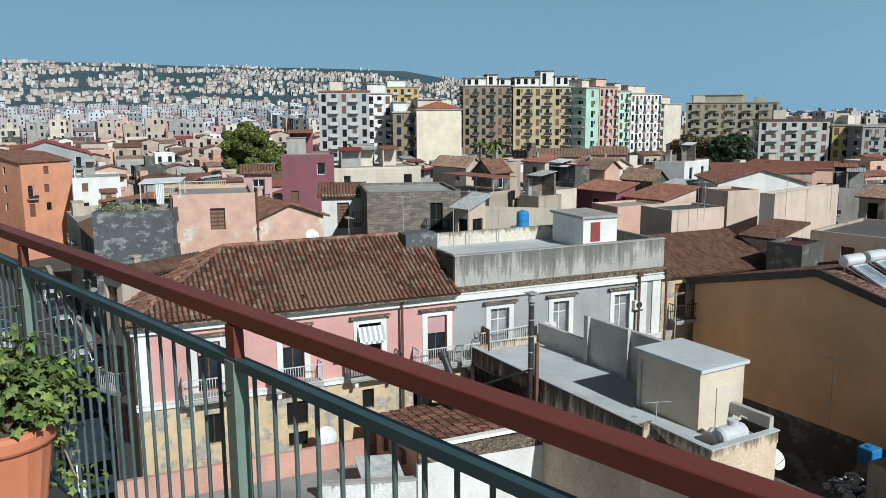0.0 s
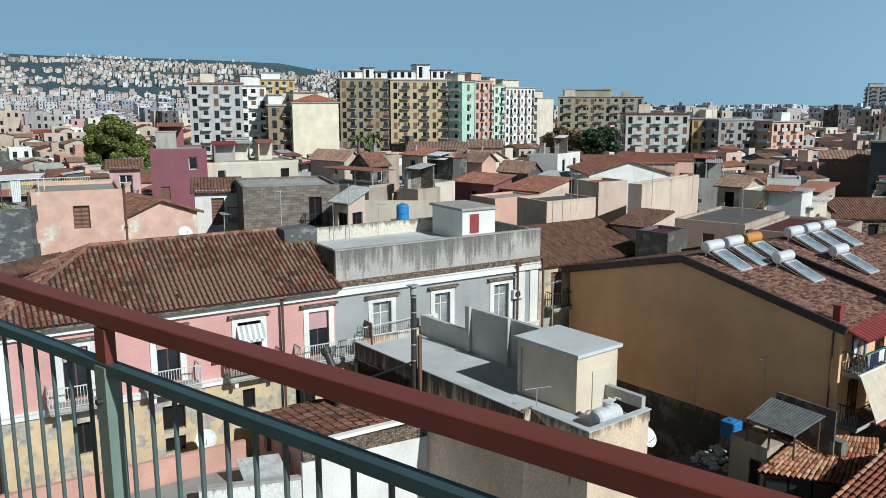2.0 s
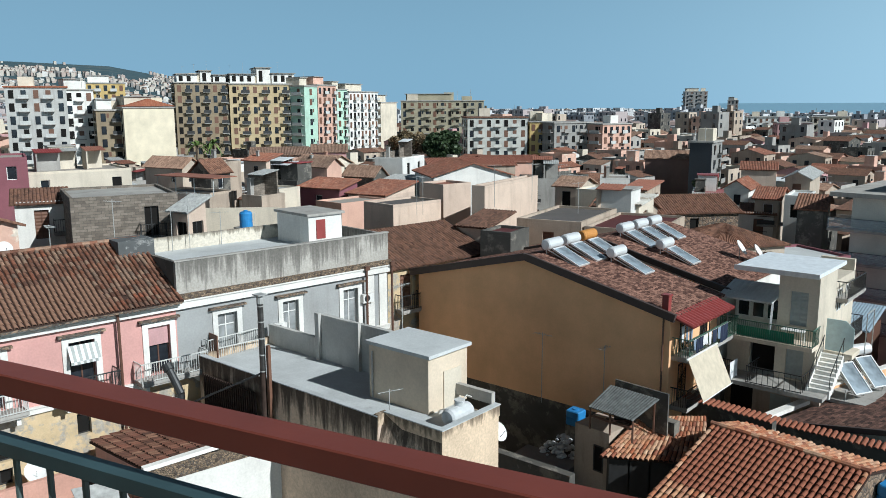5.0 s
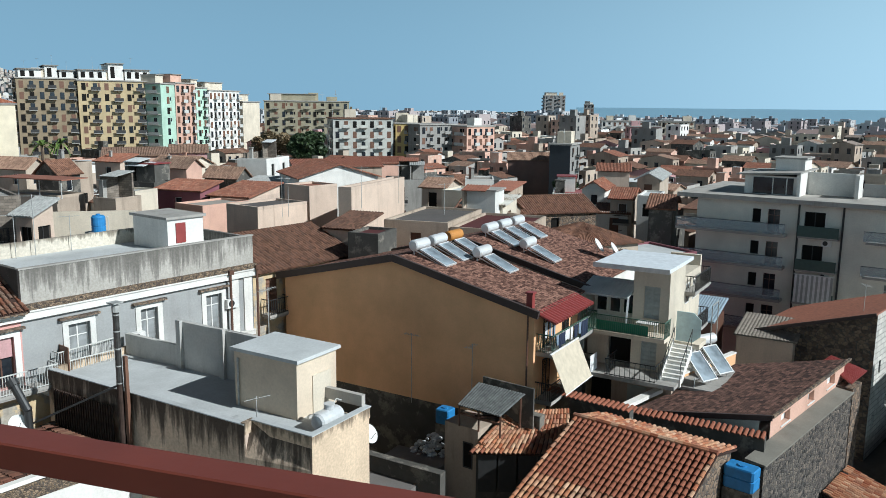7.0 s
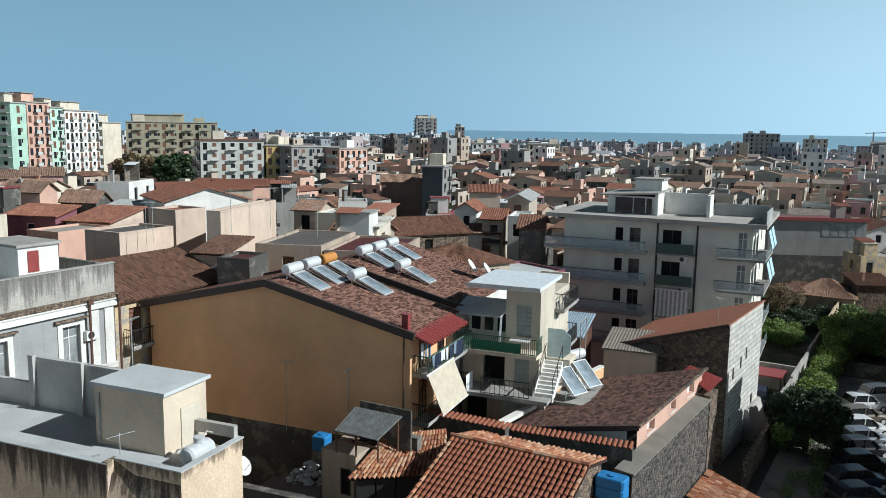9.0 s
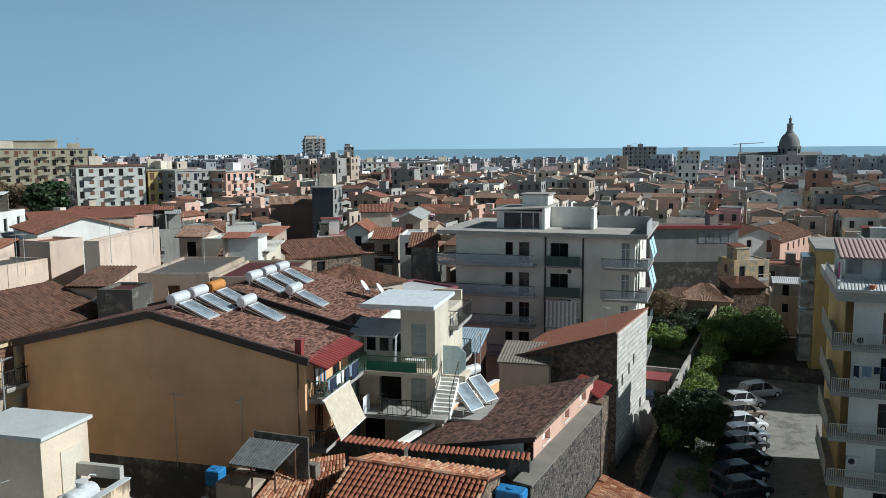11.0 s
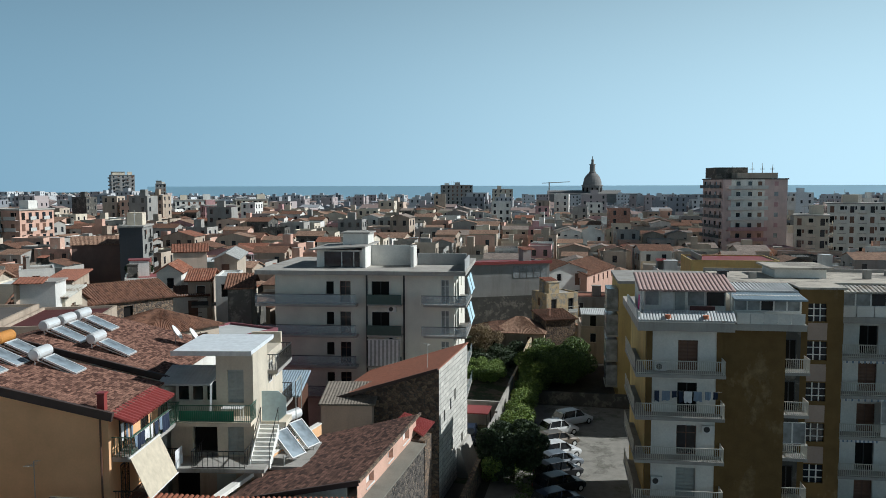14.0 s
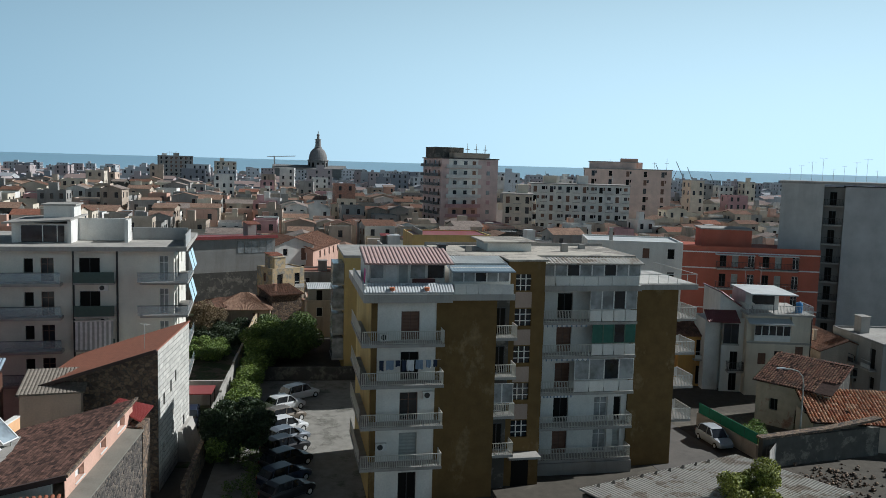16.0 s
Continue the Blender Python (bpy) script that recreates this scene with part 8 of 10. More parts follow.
    slope(lr, (6.9, 3.1, 17.75), (11.1, 3.1, 17.75), (11.1, 5.9, 18.0), (6.9, 5.9, 18.0), 0.24, 0.05)
    part("link_roof", lr, LIGHT_ROOF, t, "pale ribbed sheet")
    part("rear_roof", Shape().loft([[(u, v, z) for u, v in ((6.6, 6.0), (11.2, 6.0), (11.2, 3.3), (14.4, 3.3), (14.4, 6.4), (23.0, 6.4), (23.0, 14.0), (6.6, 14.0))] for z in (17.9, 18.04)]), WEATHERED_ROOF, t, "flat weathered pale roof")
    part("roof_edge", Shape().box(6.5, 23.1, 14.004, 14.15, 17.9, 18.3), CONCRETE, t)
    part("rear_storey", Shape().box(6.6, 11.2, 9.01, 13.8, 15.91, 17.896).box(14.5, 22.9, 9.01, 13.9, 15.76, 17.896), OCHRE_DARK, t)
    for u, v, k in ((9.0, 8.5, 0.5), (17.5, 9.0, 0.7), (20.0, 11.5, 0.4)):
        part("roof_vent", Shape().box(u, u + 0.5, v, v + 0.5, 18.044, 18.04 + k), CONCRETE, t)
    glazed_loggia(t, 14.5, 22.9, 5.1, 16.5, 17.5, 8, FRAME_WHITE, GLASS_PALE)
    for i in range(7):
        part("panel", Shape().box(14.45 + 1.2 * i, 15.6 + 1.2 * i, 5.0, 5.05, 15.754, 16.5), FLAT_WHITE, t)
    rr2 = Shape()
    slope(rr2, (14.2, 4.8, 17.55), (23.1, 4.8, 17.55), (23.1, 6.3, 17.86), (14.2, 6.3, 17.86), 0.3, 0.05)
    part("veranda_roof", rr2, OLD_SHEET, t, "weathered ribbed veranda roof")
    part("veranda_wall", Shape().box(14.5, 22.9, 6.6, 9.0, 15.754, 17.5), FLAT_WHITE, t)
    part("stair_head", Shape().box(11.0, 14.8, 9.2, 13.2, 18.044, 18.75), FLAT_WHITE, t)
    part("stair_head_roof", Shape().box(10.6, 15.2, 8.8, 13.6, 18.754, 18.9), WEATHERED_ROOF, t)
    ter = part("terrace_rail", Shape().bar((23.0, 5.7, 16.6), (28.3, 5.7, 16.6), 0.05, 0.05).bar((28.3, 5.7, 16.6), (28.3, 14.0, 16.6), 0.05, 0.05), IRON_WHITE, t)
    for i in range(7):
        part("terrace_post", Shape().rod((23.1 + i * 0.86, 5.7, 15.75), (23.1 + i * 0.86, 5.7, 16.6), 0.025), IRON_WHITE, t)
    part("terrace_floor", Shape().box(23.1, 28.2, 5.9, 14.0, 15.754, 15.79), plaster("light_terrace", (0.6, 0.58, 0.54), 0.3), t)
    part("chimney", Shape().box(6.0, 6.6, 5.0, 5.6, 17.9, 18.9).box(5.9, 6.7, 4.9, 5.7, 18.904, 19.0), IRON, t)
    part("plinth", Shape().loft([[(14.2, 5.0, 0), (22.9, 5.0, 0), (22.9, 6.4, 0), (14.2, 6.4, 0)], [(14.2, 5.0, 1.0), (22.9, 5.0, 1.0), (22.9, 6.4, 1.0), (14.2, 6.4, 1.0)]]), GREYWALL, t)
    part("entrance_canopy", Shape().box(11.4, 14.0, 2.0, 3.39, 2.6, 2.78), CONCRETE, t)
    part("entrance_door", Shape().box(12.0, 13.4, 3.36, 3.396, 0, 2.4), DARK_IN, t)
    return t


brown_block()
washing(*JX(0.9, 0.25), 11.1, JO[2], 4.6, 21, [CLOTH_BLUE, CLOTH_DARK, CLOTH_DARK, CLOTH_WHITE, CLOTH_BLUE], 0.8)
washing(*JX(0.0, 0.4), 17.6, JO[2] + 90, 1.8, 5, [CLOTH_PINK, CLOTH_PINK, CLOTH_WHITE], 1.3)


def garden_bench(x, y, z, yaw):
    t = thing("garden_bench", x, y, z, yaw, "dark red padded bench on a roof terrace", "bench")
    part("seat", Shape().box(0, 1.7, 0, 0.55, 0.3, 0.45), ROLLER_RED, t)
    part("backrest", Shape().box(0, 1.7, 0.45, 0.55, 0.45, 0.9), ROLLER_RED, t)
    for u in (0.05, 1.57):
        part("leg", Shape().box(u, u + 0.08, 0.05, 0.5, 0, 0.3), IRON, t)


garden_bench(*JX(3.5, 1.3), 15.9, JO[2])
# tall yellow block behind it, by the car park
yb = thing("yellow_block", 89.7, 32.0, 0, JO[2], "yellow-ochre rear block with glazed balconies", "apartment block")
part("wall", Shape().box(0, 14, 0, 12, 0, 14.0), YELLOW, yb)
part("parapet", Shape().box(-0.2, 14.2, -0.2, 12.2, 14.004, 14.3), CONCRETE, yb)
for z in (1.8, 4.8, 7.8, 10.8):
    b = part("balcony", Shape().box(-1.4, -0.002, 1.0, 5.2, z - 0.2, z), CONCRETE, yb)
    part("glazing", Shape().box(-1.35, -0.05, 1.05, 5.15, z + 0.004, z + 2.4), GLASS_PALE, b)

# ---- street, ruin and houses beyond it ----
lane = Shape().box(-14, 60, -7.5, 0, 0.012, 0.03)
tagged(part("road", lane, LANE, at=pose(72.0, -2.0, 0, 0, 0, 26)), "patched grey asphalt lane", "road", kind="structure")
fence = thing("netted_fence", 74.6, -12.1, 0, 27, "low rendered wall topped with green netting", "fence")
part("wall", Shape().box(0, 9.6, 0, 0.25, 0, 1.3), BEIGE, fence)
part("net", Shape().box(0.1, 9.5, 0.08, 0.12, 1.304, 2.3), GREEN_NET, fence, "green plastic netting")
for i in range(6):
    part("post", Shape().rod((0.1 + 1.88 * i, 0.1, 1.3), (0.1 + 1.88 * i, 0.1, 2.35), 0.03), IRON, fence)
car(77.6, -8.7, 207, car_paint("pale_silver_car_paint", (0.50, 0.52, 0.54), 0.2), "silver hatchback parked in a lane", 0.08, 3.9)


def street_lamp(x, y, z, yaw):
    t = thing("street_lamp", x, y, z, yaw, "tall curved grey street lamp", "street lamp")
    pts = [(0, 0, 0), (0, 0, 6.6), (0.15, 0, 7.3), (0.6, 0, 7.8), (1.3, 0, 8.0), (2.2, 0, 8.1)]
    sh = Shape()
    for p, q in zip(pts, pts[1:]):
        sh.rod(p, q, 0.07 if p[2] < 6 else 0.05, 8)
    part("pole", sh, GREY_SHEET, t)
    part("lamp_head", Shape().loft([[(2.0, -0.12, 8.05), (2.0, 0.12, 8.05), (2.0, 0.1, 8.2), (2.0, -0.1, 8.2)], [(2.8, -0.09, 8.1), (2.8, 0.09, 8.1), (2.8, 0.06, 8.2), (2.8, -0.06, 8.2)]]), PALE_PLASTIC, t)
    return t


street_lamp(76.5, -15.8, 0, 115)


def ruin():
    t = thing("ruined_house", 86.0, -13.4, 0, -120, "derelict rendered house with a broken tiled roof", "ruin")
    CRUMBLE = patched("crumbling_pinkish_wall", (0.50, 0.42, 0.33), (0.42, 0.25, 0.20), 0.58, 0.5)
    hs = [(3.9, 4.8, 0.0, 2.1), (1.4, 2.2, 1.6, 2.8)]
    sh = Shape()
    holed(sh, 0, 7.0, 0, 4.4, hs, lambda u, i, z: (u, i, z), 0.35)
    part("wall", sh, CRUMBLE, t, "crumbling pinkish front wall")
    for h in hs:
        fill(t, 7, 6, "f", h, "dark", 0.3)
    end = lambda u: [(u, 0.02, 0), (u, 6.0, 0), (u, 6.0, 6.0), (u, 0.02, 4.4)]
    part("side_wall", Shape().loft([end(0.0), end(0.35)]), CRUMBLE, t)
    part("side_wall", Shape().loft([end(6.65), end(7.0)]), DARK_WALL, t)
    part("back_wall", Shape().box(0.36, 6.64, 5.7, 5.99, 0, 6.0), DARK_WALL, t)
    r = part("roof", Shape().box(0.0, 7.0, 5.6, 6.0, 6.05, 6.15), DARK_TILE_BED, t)
    tiled(r, (-0.3, -0.4, 4.45), (7.3, -0.4, 4.3), (7.3, 6.1, 6.1), (-0.3, 6.1, 6.3), TILES_OLD, 0.26, 0.4, 51, keep=lambda u, v: not (u > 0.78 and v < 0.35), fallen=0.07)
    return t


ruin()
t2 = thing("tiled_shed", 79.0, -17.4, 0, -84, "low shed with a new orange tiled roof", "shed")
part("wall", Shape().box(0, 9, 0, 5, 0, 2.6), BEIGE, t2)
tiled(part("roof", Shape().box(0, 9, 2.4, 2.6, 2.6, 2.7), DARK_TILE_BED, t2), (-0.3, -0.4, 2.6), (9.3, -0.4, 2.6), (9.3, 5.2, 4.4), (-0.3, 5.2, 4.4), TILES_RED, 0.3, 0.42, 53)
rw = thing("ruined_wall", 72.1, -12.0, 0, -58, "tumbledown stone yard wall with a rough coping", "wall")
part("wall", Shape().box(0, 13, 0, 0.5, 0, 2.6), DARK_WALL, rw)
part("coping", Shape().bar((-0.2, 0.25, 2.7), (7.0, 0.25, 2.9), 0.8, 0.2).bar((7.0, 0.25, 2.9), (13, 0.25, 3.4), 0.8, 0.2), RUBBLE, rw)
gate = thing("sheet_gate", 70.3, -12.3, 0, -20, "grey sheet-metal yard gate", "gate")
for i in range(4):
    part("panel", Shape().box(i * 1.0, i * 1.0 + 0.96, 0, 0.06, 0, 2.2), CONCRETE, gate)


def corrugated_roof():
    t = thing("corrugated_hall", 55.7, 2.6, 0, -47.8, "long shed with a weathered corrugated roof", "shed")
    part("wall", Shape().box(0.2, 15.4, -9.6, -0.2, 0, 2.7), DARK_WALL, t)
    sh = Shape()
    slope(sh, (0, -10, 3.6), (15.8, -10, 3.6), (15.8, 0, 3.0), (0, 0, 3.0), 0.28, 0.07, 0.03)
    part("roof", sh, OLD_SHEET, t, "weathered corrugated sheet roof")
    rnd = random.Random(8)
    for i in range(9):
        part("roof_stone", Shape().rod((1.4 + i * 1.35, -0.4, 3.05), (1.4 + i * 1.35 + 0.1, -0.4, 3.3), rnd.uniform(0.12, 0.2), 6, 0.06), DARK_WALL, t)
    return t


corrugated_roof()
LEAF_YELLOW = leafy("yellow_green_leaf", (0.10, 0.12, 0.02), (0.30, 0.32, 0.06))
tree(56.9, -9.2, 0, 5.6, 2.5, LEAF_YELLOW, 31, "bushy yellow-green tree over a yard", 0.09, 1300, 30)
shrubs("yard_bush", "green shrubs along a netted fence", [(76 + rr.uniform(0, 5), -13.2 + rr.uniform(0, 1.6), 1.1, rr.uniform(0.5, 0.9)) for _ in range(12)], LEAF_BRIGHT, 0.09, 700, 33, category="shrubs")
rb = Shape()
for _ in range(260):
    x, y = rr.gauss(4.5, 2.2), rr.gauss(-1, 1.6)
    s = 0.05 + 0.25 * rr.random() ** 3
    rg = lambda zz, k: [(x + k * s * math.cos(q), y + k * s * math.sin(q) * 0.8, zz) for q in (0, 1.2, 2.3, 3.4, 4.6, 5.5)]
    rb.loft([rg(0, 0.8), rg(s * 0.6, 1.0), rg(s, 0.5)])
tagged(part("yard_rubble", rb, RUBBLE, at=pose(67, -15.5, 0, 0, 0, -20)), "scattered stones and rubble in a yard", "rubble", kind="stuff")

STREET = "houses across the lane"
house(97.6, -6.4, -72, 5.4, 8, 6.2, "gable_x", plaster("orange_ochre_paint", (0.62, 0.33, 0.10), 0.4), TILES_FAR, "ochre-orange street house with a tiled roof", STREET, styles=("shutter", "dark"), doors=0.7)
DARK_RED = plain("dark_red_roof_sheet", (0.17, 0.05, 0.05), 0.5)


def narrow_house():
    t = thing("house", 97.0, -11.5, 0, -78, "narrow white house with a steep dark red roof", "house", STREET)
    hs = [(0.6, 1.5, 2.6, 4.7), (0.6, 1.5, 0.1, 2.2)]
    sh = Shape()
    holed(sh, -0.45, 2.55, 0, 8.6, hs, lambda u, i, z: (u, i, z), 0.2)
    part("wall", sh, WHITE, t)
    for h in hs:
        fill(t, 40, 40, "f", h, "dark", 0.16)
    part("body", Shape().loft([[(-0.45, v, 0), (2.55, v, 0), (2.55, v, 9.3), (-0.45, v, 11.3)] for v in (1.2, 7.5)]), WHITE, t)
    balcony(t, 0.2, -0.002, 2.6, 1.8, 0.8, "dark")
    r = Shape()
    slope(r, (2.75, 0.9, 9.3), (2.75, 7.7, 9.3), (-0.5, 7.7, 11.5), (-0.5, 0.9, 11.5), 0.25, 0.04)
    part("roof", r, DARK_RED, t, "steep dark red sheet roof")
    p = Shape()
    slope(p, (-2.3, -0.6, 8.2), (1.4, -0.6, 8.2), (1.4, 1.2, 9.3), (-2.3, 1.2, 9.3), 0.2, 0.03)
    part("porch_roof", p, DARK_RED, t)
    part("porch_wall", Shape().box(-2.2, -0.454, 0.6, 5.0, 0, 8.2), WHITE, t)
    glazed_loggia(t, -0.4, 1.3, -0.4, 5.7, 8.0, 2, IRON, GLASS)
    part("loggia_floor", Shape().box(-0.5, 1.4, -0.5, -0.002, 5.5, 5.7), CONCRETE, t)
    part("downpipe", Shape().rod((2.45, -0.08, 0), (2.45, -0.08, 8.5), 0.06), IRON, t)
    return t


def terrace_house():
    t = thing("house", 96.4, -14.8, 0, -80, "cream house with a canopied roof terrace", "house", STREET)
    hs = [(0.2, 1.1, 3.6, 4.9), (2.0, 2.8, 3.2, 5.2), (4.3, 5.2, 4.2, 5.8), (0.6, 1.5, 0.1, 2.2), (3.6, 4.6, 0.1, 2.3)]
    sh = Shape()
    holed(sh, -1.1, 6.0, 0, 6.3, hs, lambda u, i, z: (u, i, z), 0.2)
    part("wall", sh, CREAM, t)
    for k, h in enumerate(hs):
        fill(t, 40, 40, "f", h, ("shutter", "dark", "shutter", "dark", "dark")[k], 0.16)
    part("body", Shape().box(-1.1, 6.0, 0.4, 8.5, 0, 9.2), CREAM, t)
    glazed_loggia(t, -0.3, 3.7, 0.1, 6.9, 8.1, 5, FRAME_WHITE, GLASS)
    part("loggia_parapet", Shape().box(-0.3, 3.7, 0.0, 0.2, 6.304, 6.88), FRAME_WHITE, t)
    part("upper_wall", Shape().box(3.72, 6.0, 0.0, 0.38, 6.304, 9.2), CREAM, t)
    c = Shape()
    slope(c, (-1.2, -0.9, 8.4), (3.7, -0.9, 8.4), (3.7, 0.6, 8.9), (-1.2, 0.6, 8.9), 0.2, 0.03)
    part("sheet_canopy", c, LIGHT_ROOF, t)
    part("terrace_floor", Shape().box(-1.3, 6.2, -0.2, 8.6, 9.204, 9.4), CONCRETE, t)
    rail = part("railing", railing_mesh(7.2, 4.0, "pale", 0.16), None, t, at=pose(-1.2, 3.9, 9.4))
    part("roof_room", Shape().box(-0.6, 3.2, 3.0, 8.0, 9.404, 11.4), WHITE, t)
    part("room_window", Shape().box(0.2, 2.6, 2.95, 2.996, 10.0, 11.1), GLASS, t)
    part("canopy", Shape().box(-0.8, 4.4, 0.4, 8.2, 11.45, 11.57), LIGHT_ROOF, t)
    for u, v in ((-0.6, 0.6), (4.2, 0.6), (4.2, 7.9), (1.8, 0.6)):
        part("canopy_post", Shape().rod((u, v, 9.4), (u, v, 11.45), 0.05), IRON, t)
    part("downpipe", Shape().rod((5.9, -0.08, 0), (5.9, -0.08, 9.0), 0.06), IRON, t)
    part("belt", Shape().box(-1.15, 6.05, -0.12, -0.002, 6.0, 6.2), TERRACE, t)
    return t


narrow_house()
terrace_house()
water_tank(*at_local(96.4, -14.8, -80, 5.0, 1.6), 9.4, 0.4, 1.2)
dish(*at_local(96.4, -14.8, -80, -0.6, 0.4), 9.4, 150, 0.4, 0.8)
for k, (u, v) in enumerate(((0.5, 7.0), (2.5, 7.5), (5.2, 6.5))):
    aerial(*at_local(96.4, -14.8, -80, u, v), 11.5 if u < 4 else 9.4, 2.4, 40 * k)
house(93.5, -27.0, -74, 9, 10, 7.2, "flat", GREYWALL, CONCRETE, "grey unpainted house with a roof terrace", STREET, styles=("dark", "shutter_grey"))
house(97.5, -21.8, -76, 6.0, 9, 5.6, "gable_y", BEIGE, TILES_FAR, "low tiled house behind the lane", STREET)


def red_flats():
    t = thing("red_flats", 131.0, -8.0, -0.5, -84, "brick-red painted apartment house with pale bands", "apartment house")
    W, Dp = 21.0, 14.0
    hs = {"f": [], "l": []}
    for z in (11.0, 7.9, 4.8, 1.7):
        for u in (6.2, 8.0, 10.4, 12.6, 14.4, 17.0):
            hs["f"].append((u, u + 1.0, z + 0.1, z + 2.1))
    part("wall", shell(W, Dp, 0, 13.6, hs, 0.2), RED_PAINT, t)
    for k, h in enumerate(hs["f"]):
        fill(t, W, Dp, "f", h, ("dark", "shutter_grey", "glass")[k % 3], 0.16)
    for z in (10.75, 7.65, 4.55, 13.2):
        part("band", Shape().box(-0.05, W + 0.05, -0.05, -0.002, z, z + 0.18).box(-0.05, -0.002, 0, Dp, z, z + 0.18), FRAME_WHITE, t)
    for z in (11.0, 7.9, 4.8):
        for u in (5.6, 12.0):
            balcony(t, u, -0.002, z, 5.6, 1.2, "dark", 0, 0.2)
    for u in (5.4, 11.8):
        part("awning", Shape().box(u, u + 5.8, -1.4, -0.002, 13.0, 13.1), FRAME_WHITE, t)
    part("roof_room", Shape().box(4.0, 11.5, 3.0, 9.0, 13.604, 16.6), RED_PAINT, t)
    part("roof_room_slab", Shape().box(3.7, 11.8, 2.7, 9.3, 16.604, 16.8), CONCRETE, t)
    part("parapet", Shape().box(0, W, 0, 0.2, 13.604, 14.2).box(0, 0.2, 0.2, Dp, 13.604, 14.2), RED_PAINT, t)
    return t


red_flats()


def grey_tower():
    t = thing("grey_flats", 138.8, -23.6, 0, -102, "tall grey apartment slab with a shaded balcony shaft", "apartment house")
    part("wall", Shape().box(0, 6.2, 0, 14, 0, 23.7), plaster("grey_flats_paint", (0.60, 0.59, 0.56), 0.2), t)
    part("wall", Shape().box(9.2, 30, 0.5, 14, 0, 23.4), plaster("blue_grey_flats_paint", (0.55, 0.55, 0.54), 0.15), t)
    part("shaft", Shape().box(6.204, 9.196, 2.2, 14, 0, 23.2), GREYWALL, t)
    for i in range(8):
        z = 20.4 - 3 * i
        balcony(t, 6.3, 2.19, z, 2.8, 1.5, "dark", 0, 0.2)
        fill(t, 40, 40, "f", (7.1, 8.1, z, z + 2.1), "dark", 2.1)
    part("roof_edge", Shape().box(-0.3, 30, -0.3, 14.2, 23.704, 24.1), CONCRETE, t)
    for i in range(12):
        aerial(*at_local(138.8, -23.6, -102, 1 + i * 1.6, 4 + (i % 3) * 2), 24.1, 2.0 + (i % 4) * 0.6, i * 37)
    return t


grey_tower()
KEEP += [(140, -18, 20), (141, -36, 20), (95, -15, 22)]

# ---- houses of the middle distance ----
MID = "old town houses"
house(-78.0, 144.0, 26, 14.3, 12, 17.2, "gable_y", GREY_BLUE, RED_SHEET, "blue-grey house with a bright red sheet roof", MID)
house(-70.0, 134.5, 57, 9.0, 10, 16.3, "shed", ORANGE, TILES_FAR, "orange rendered house with a lean tiled roof", MID)
house(-59.3, 129.7, 23, 7.1, 10, 14.0, "flat", WHITE, CONCRETE, "white house with a flat roof", MID)
house(-20.4, 46.7, 8, 4.5, 7, 18.9, "flat", SLATE_WALL, TERRACE, "dark grey walled house with a planted terrace", MID, face="rl", extras=False)
house(-20.2, 56.5, 17, 5.0, 6, 19.0, "flat", YELLOW, TERRACE, "yellow house with a railed roof terrace", MID, extras=False)
house(-16.5, 49.3, 16, 4.9, 6, 19.6, "flat", PINK_OLD, TERRACE, "faded pink house with flaking render", MID, extras=False)
house(-12.2, 51.6, 35, 5.0, 9, 18.0, "gable_y", PINK_OLD, TILES_FAR, "plain pink gabled town house", MID, face="rl")
def pergola():
    t = thing("pergola", *at_local(-20.4, 46.7, 8, 2.0, 3.6), 18.96, 8, "white cloth pergola on a roof terrace", "pergola")
    part("cloth_roof", Shape().loft([[(-0.1, -0.1, 1.45), (2.5, -0.1, 1.55), (2.5, -0.1, 1.59), (-0.1, -0.1, 1.49)], [(-0.1, 1.9, 1.6), (2.5, 1.9, 1.7), (2.5, 1.9, 1.74), (-0.1, 1.9, 1.64)]]), CLOTH_WHITE, t)
    for a, b in ((0, 0), (2.4, 0), (0, 1.8), (2.4, 1.8)):
        part("post", Shape().rod((a, b, 0), (a, b, 1.5), 0.04), IRON_WHITE, t)
    curtain = Shape()
    for i in range(5):
        curtain.rod((1.0 + i * 0.09, 0.0 + 0.04 * (i % 2), 0.2), (0.95 + i * 0.11, 0.0, 1.5), 0.05, 6)
    part("curtain", curtain, CLOTH_WHITE, t)
    return t


pergola()
rp = random.Random(5)
shrubs("terrace_plants", "low green plants in boxes on a roof terrace", [(*at_local(-20.4, 46.7, 8, 0.4 + i * 0.38, 0.5 + rp.uniform(0, 1.2)), 19.2, rp.uniform(0.3, 0.5)) for i in range(9)], LEAF_OLIVE, 0.07, 380, 71, category="plants")
rail = thing("roof_railing", *at_local(-20.2, 56.5, 17, 0.1, 0.15), 19.0, 17, "white iron railing round a roof terrace", "railing")
part("railing", railing_mesh(4.8, 0.3, "pale"), None, rail)
for a in (-0.12, 5.0):
    pipe = thing("downpipe", *at_local(-16.5, 49.3, 16, a, -0.08), 0, 16, "rusty brown iron downpipe", "downpipe", "rusty downpipes")
    part("pipe", Shape().rod((0, 0, 0), (0, 0, 19.9), 0.07, 8), FRAME_BROWN, pipe)
    part("bracket", Shape().box(-0.1, 0.1, -0.09, 0.09, 17.5, 17.58), IRON, pipe)
house(-16.2, 39.9, 56, 5.2, 1.5, 16.8, "gable_x", BEIGE, TILES_FAR, "low beige house with an old tiled roof", MID)
house(-10.1, 67.2, 7, 3.5, 8, 17.9, "gable_x", WHITE, TILES_FAR, "narrow white house with a balcony and tiled roof", MID)
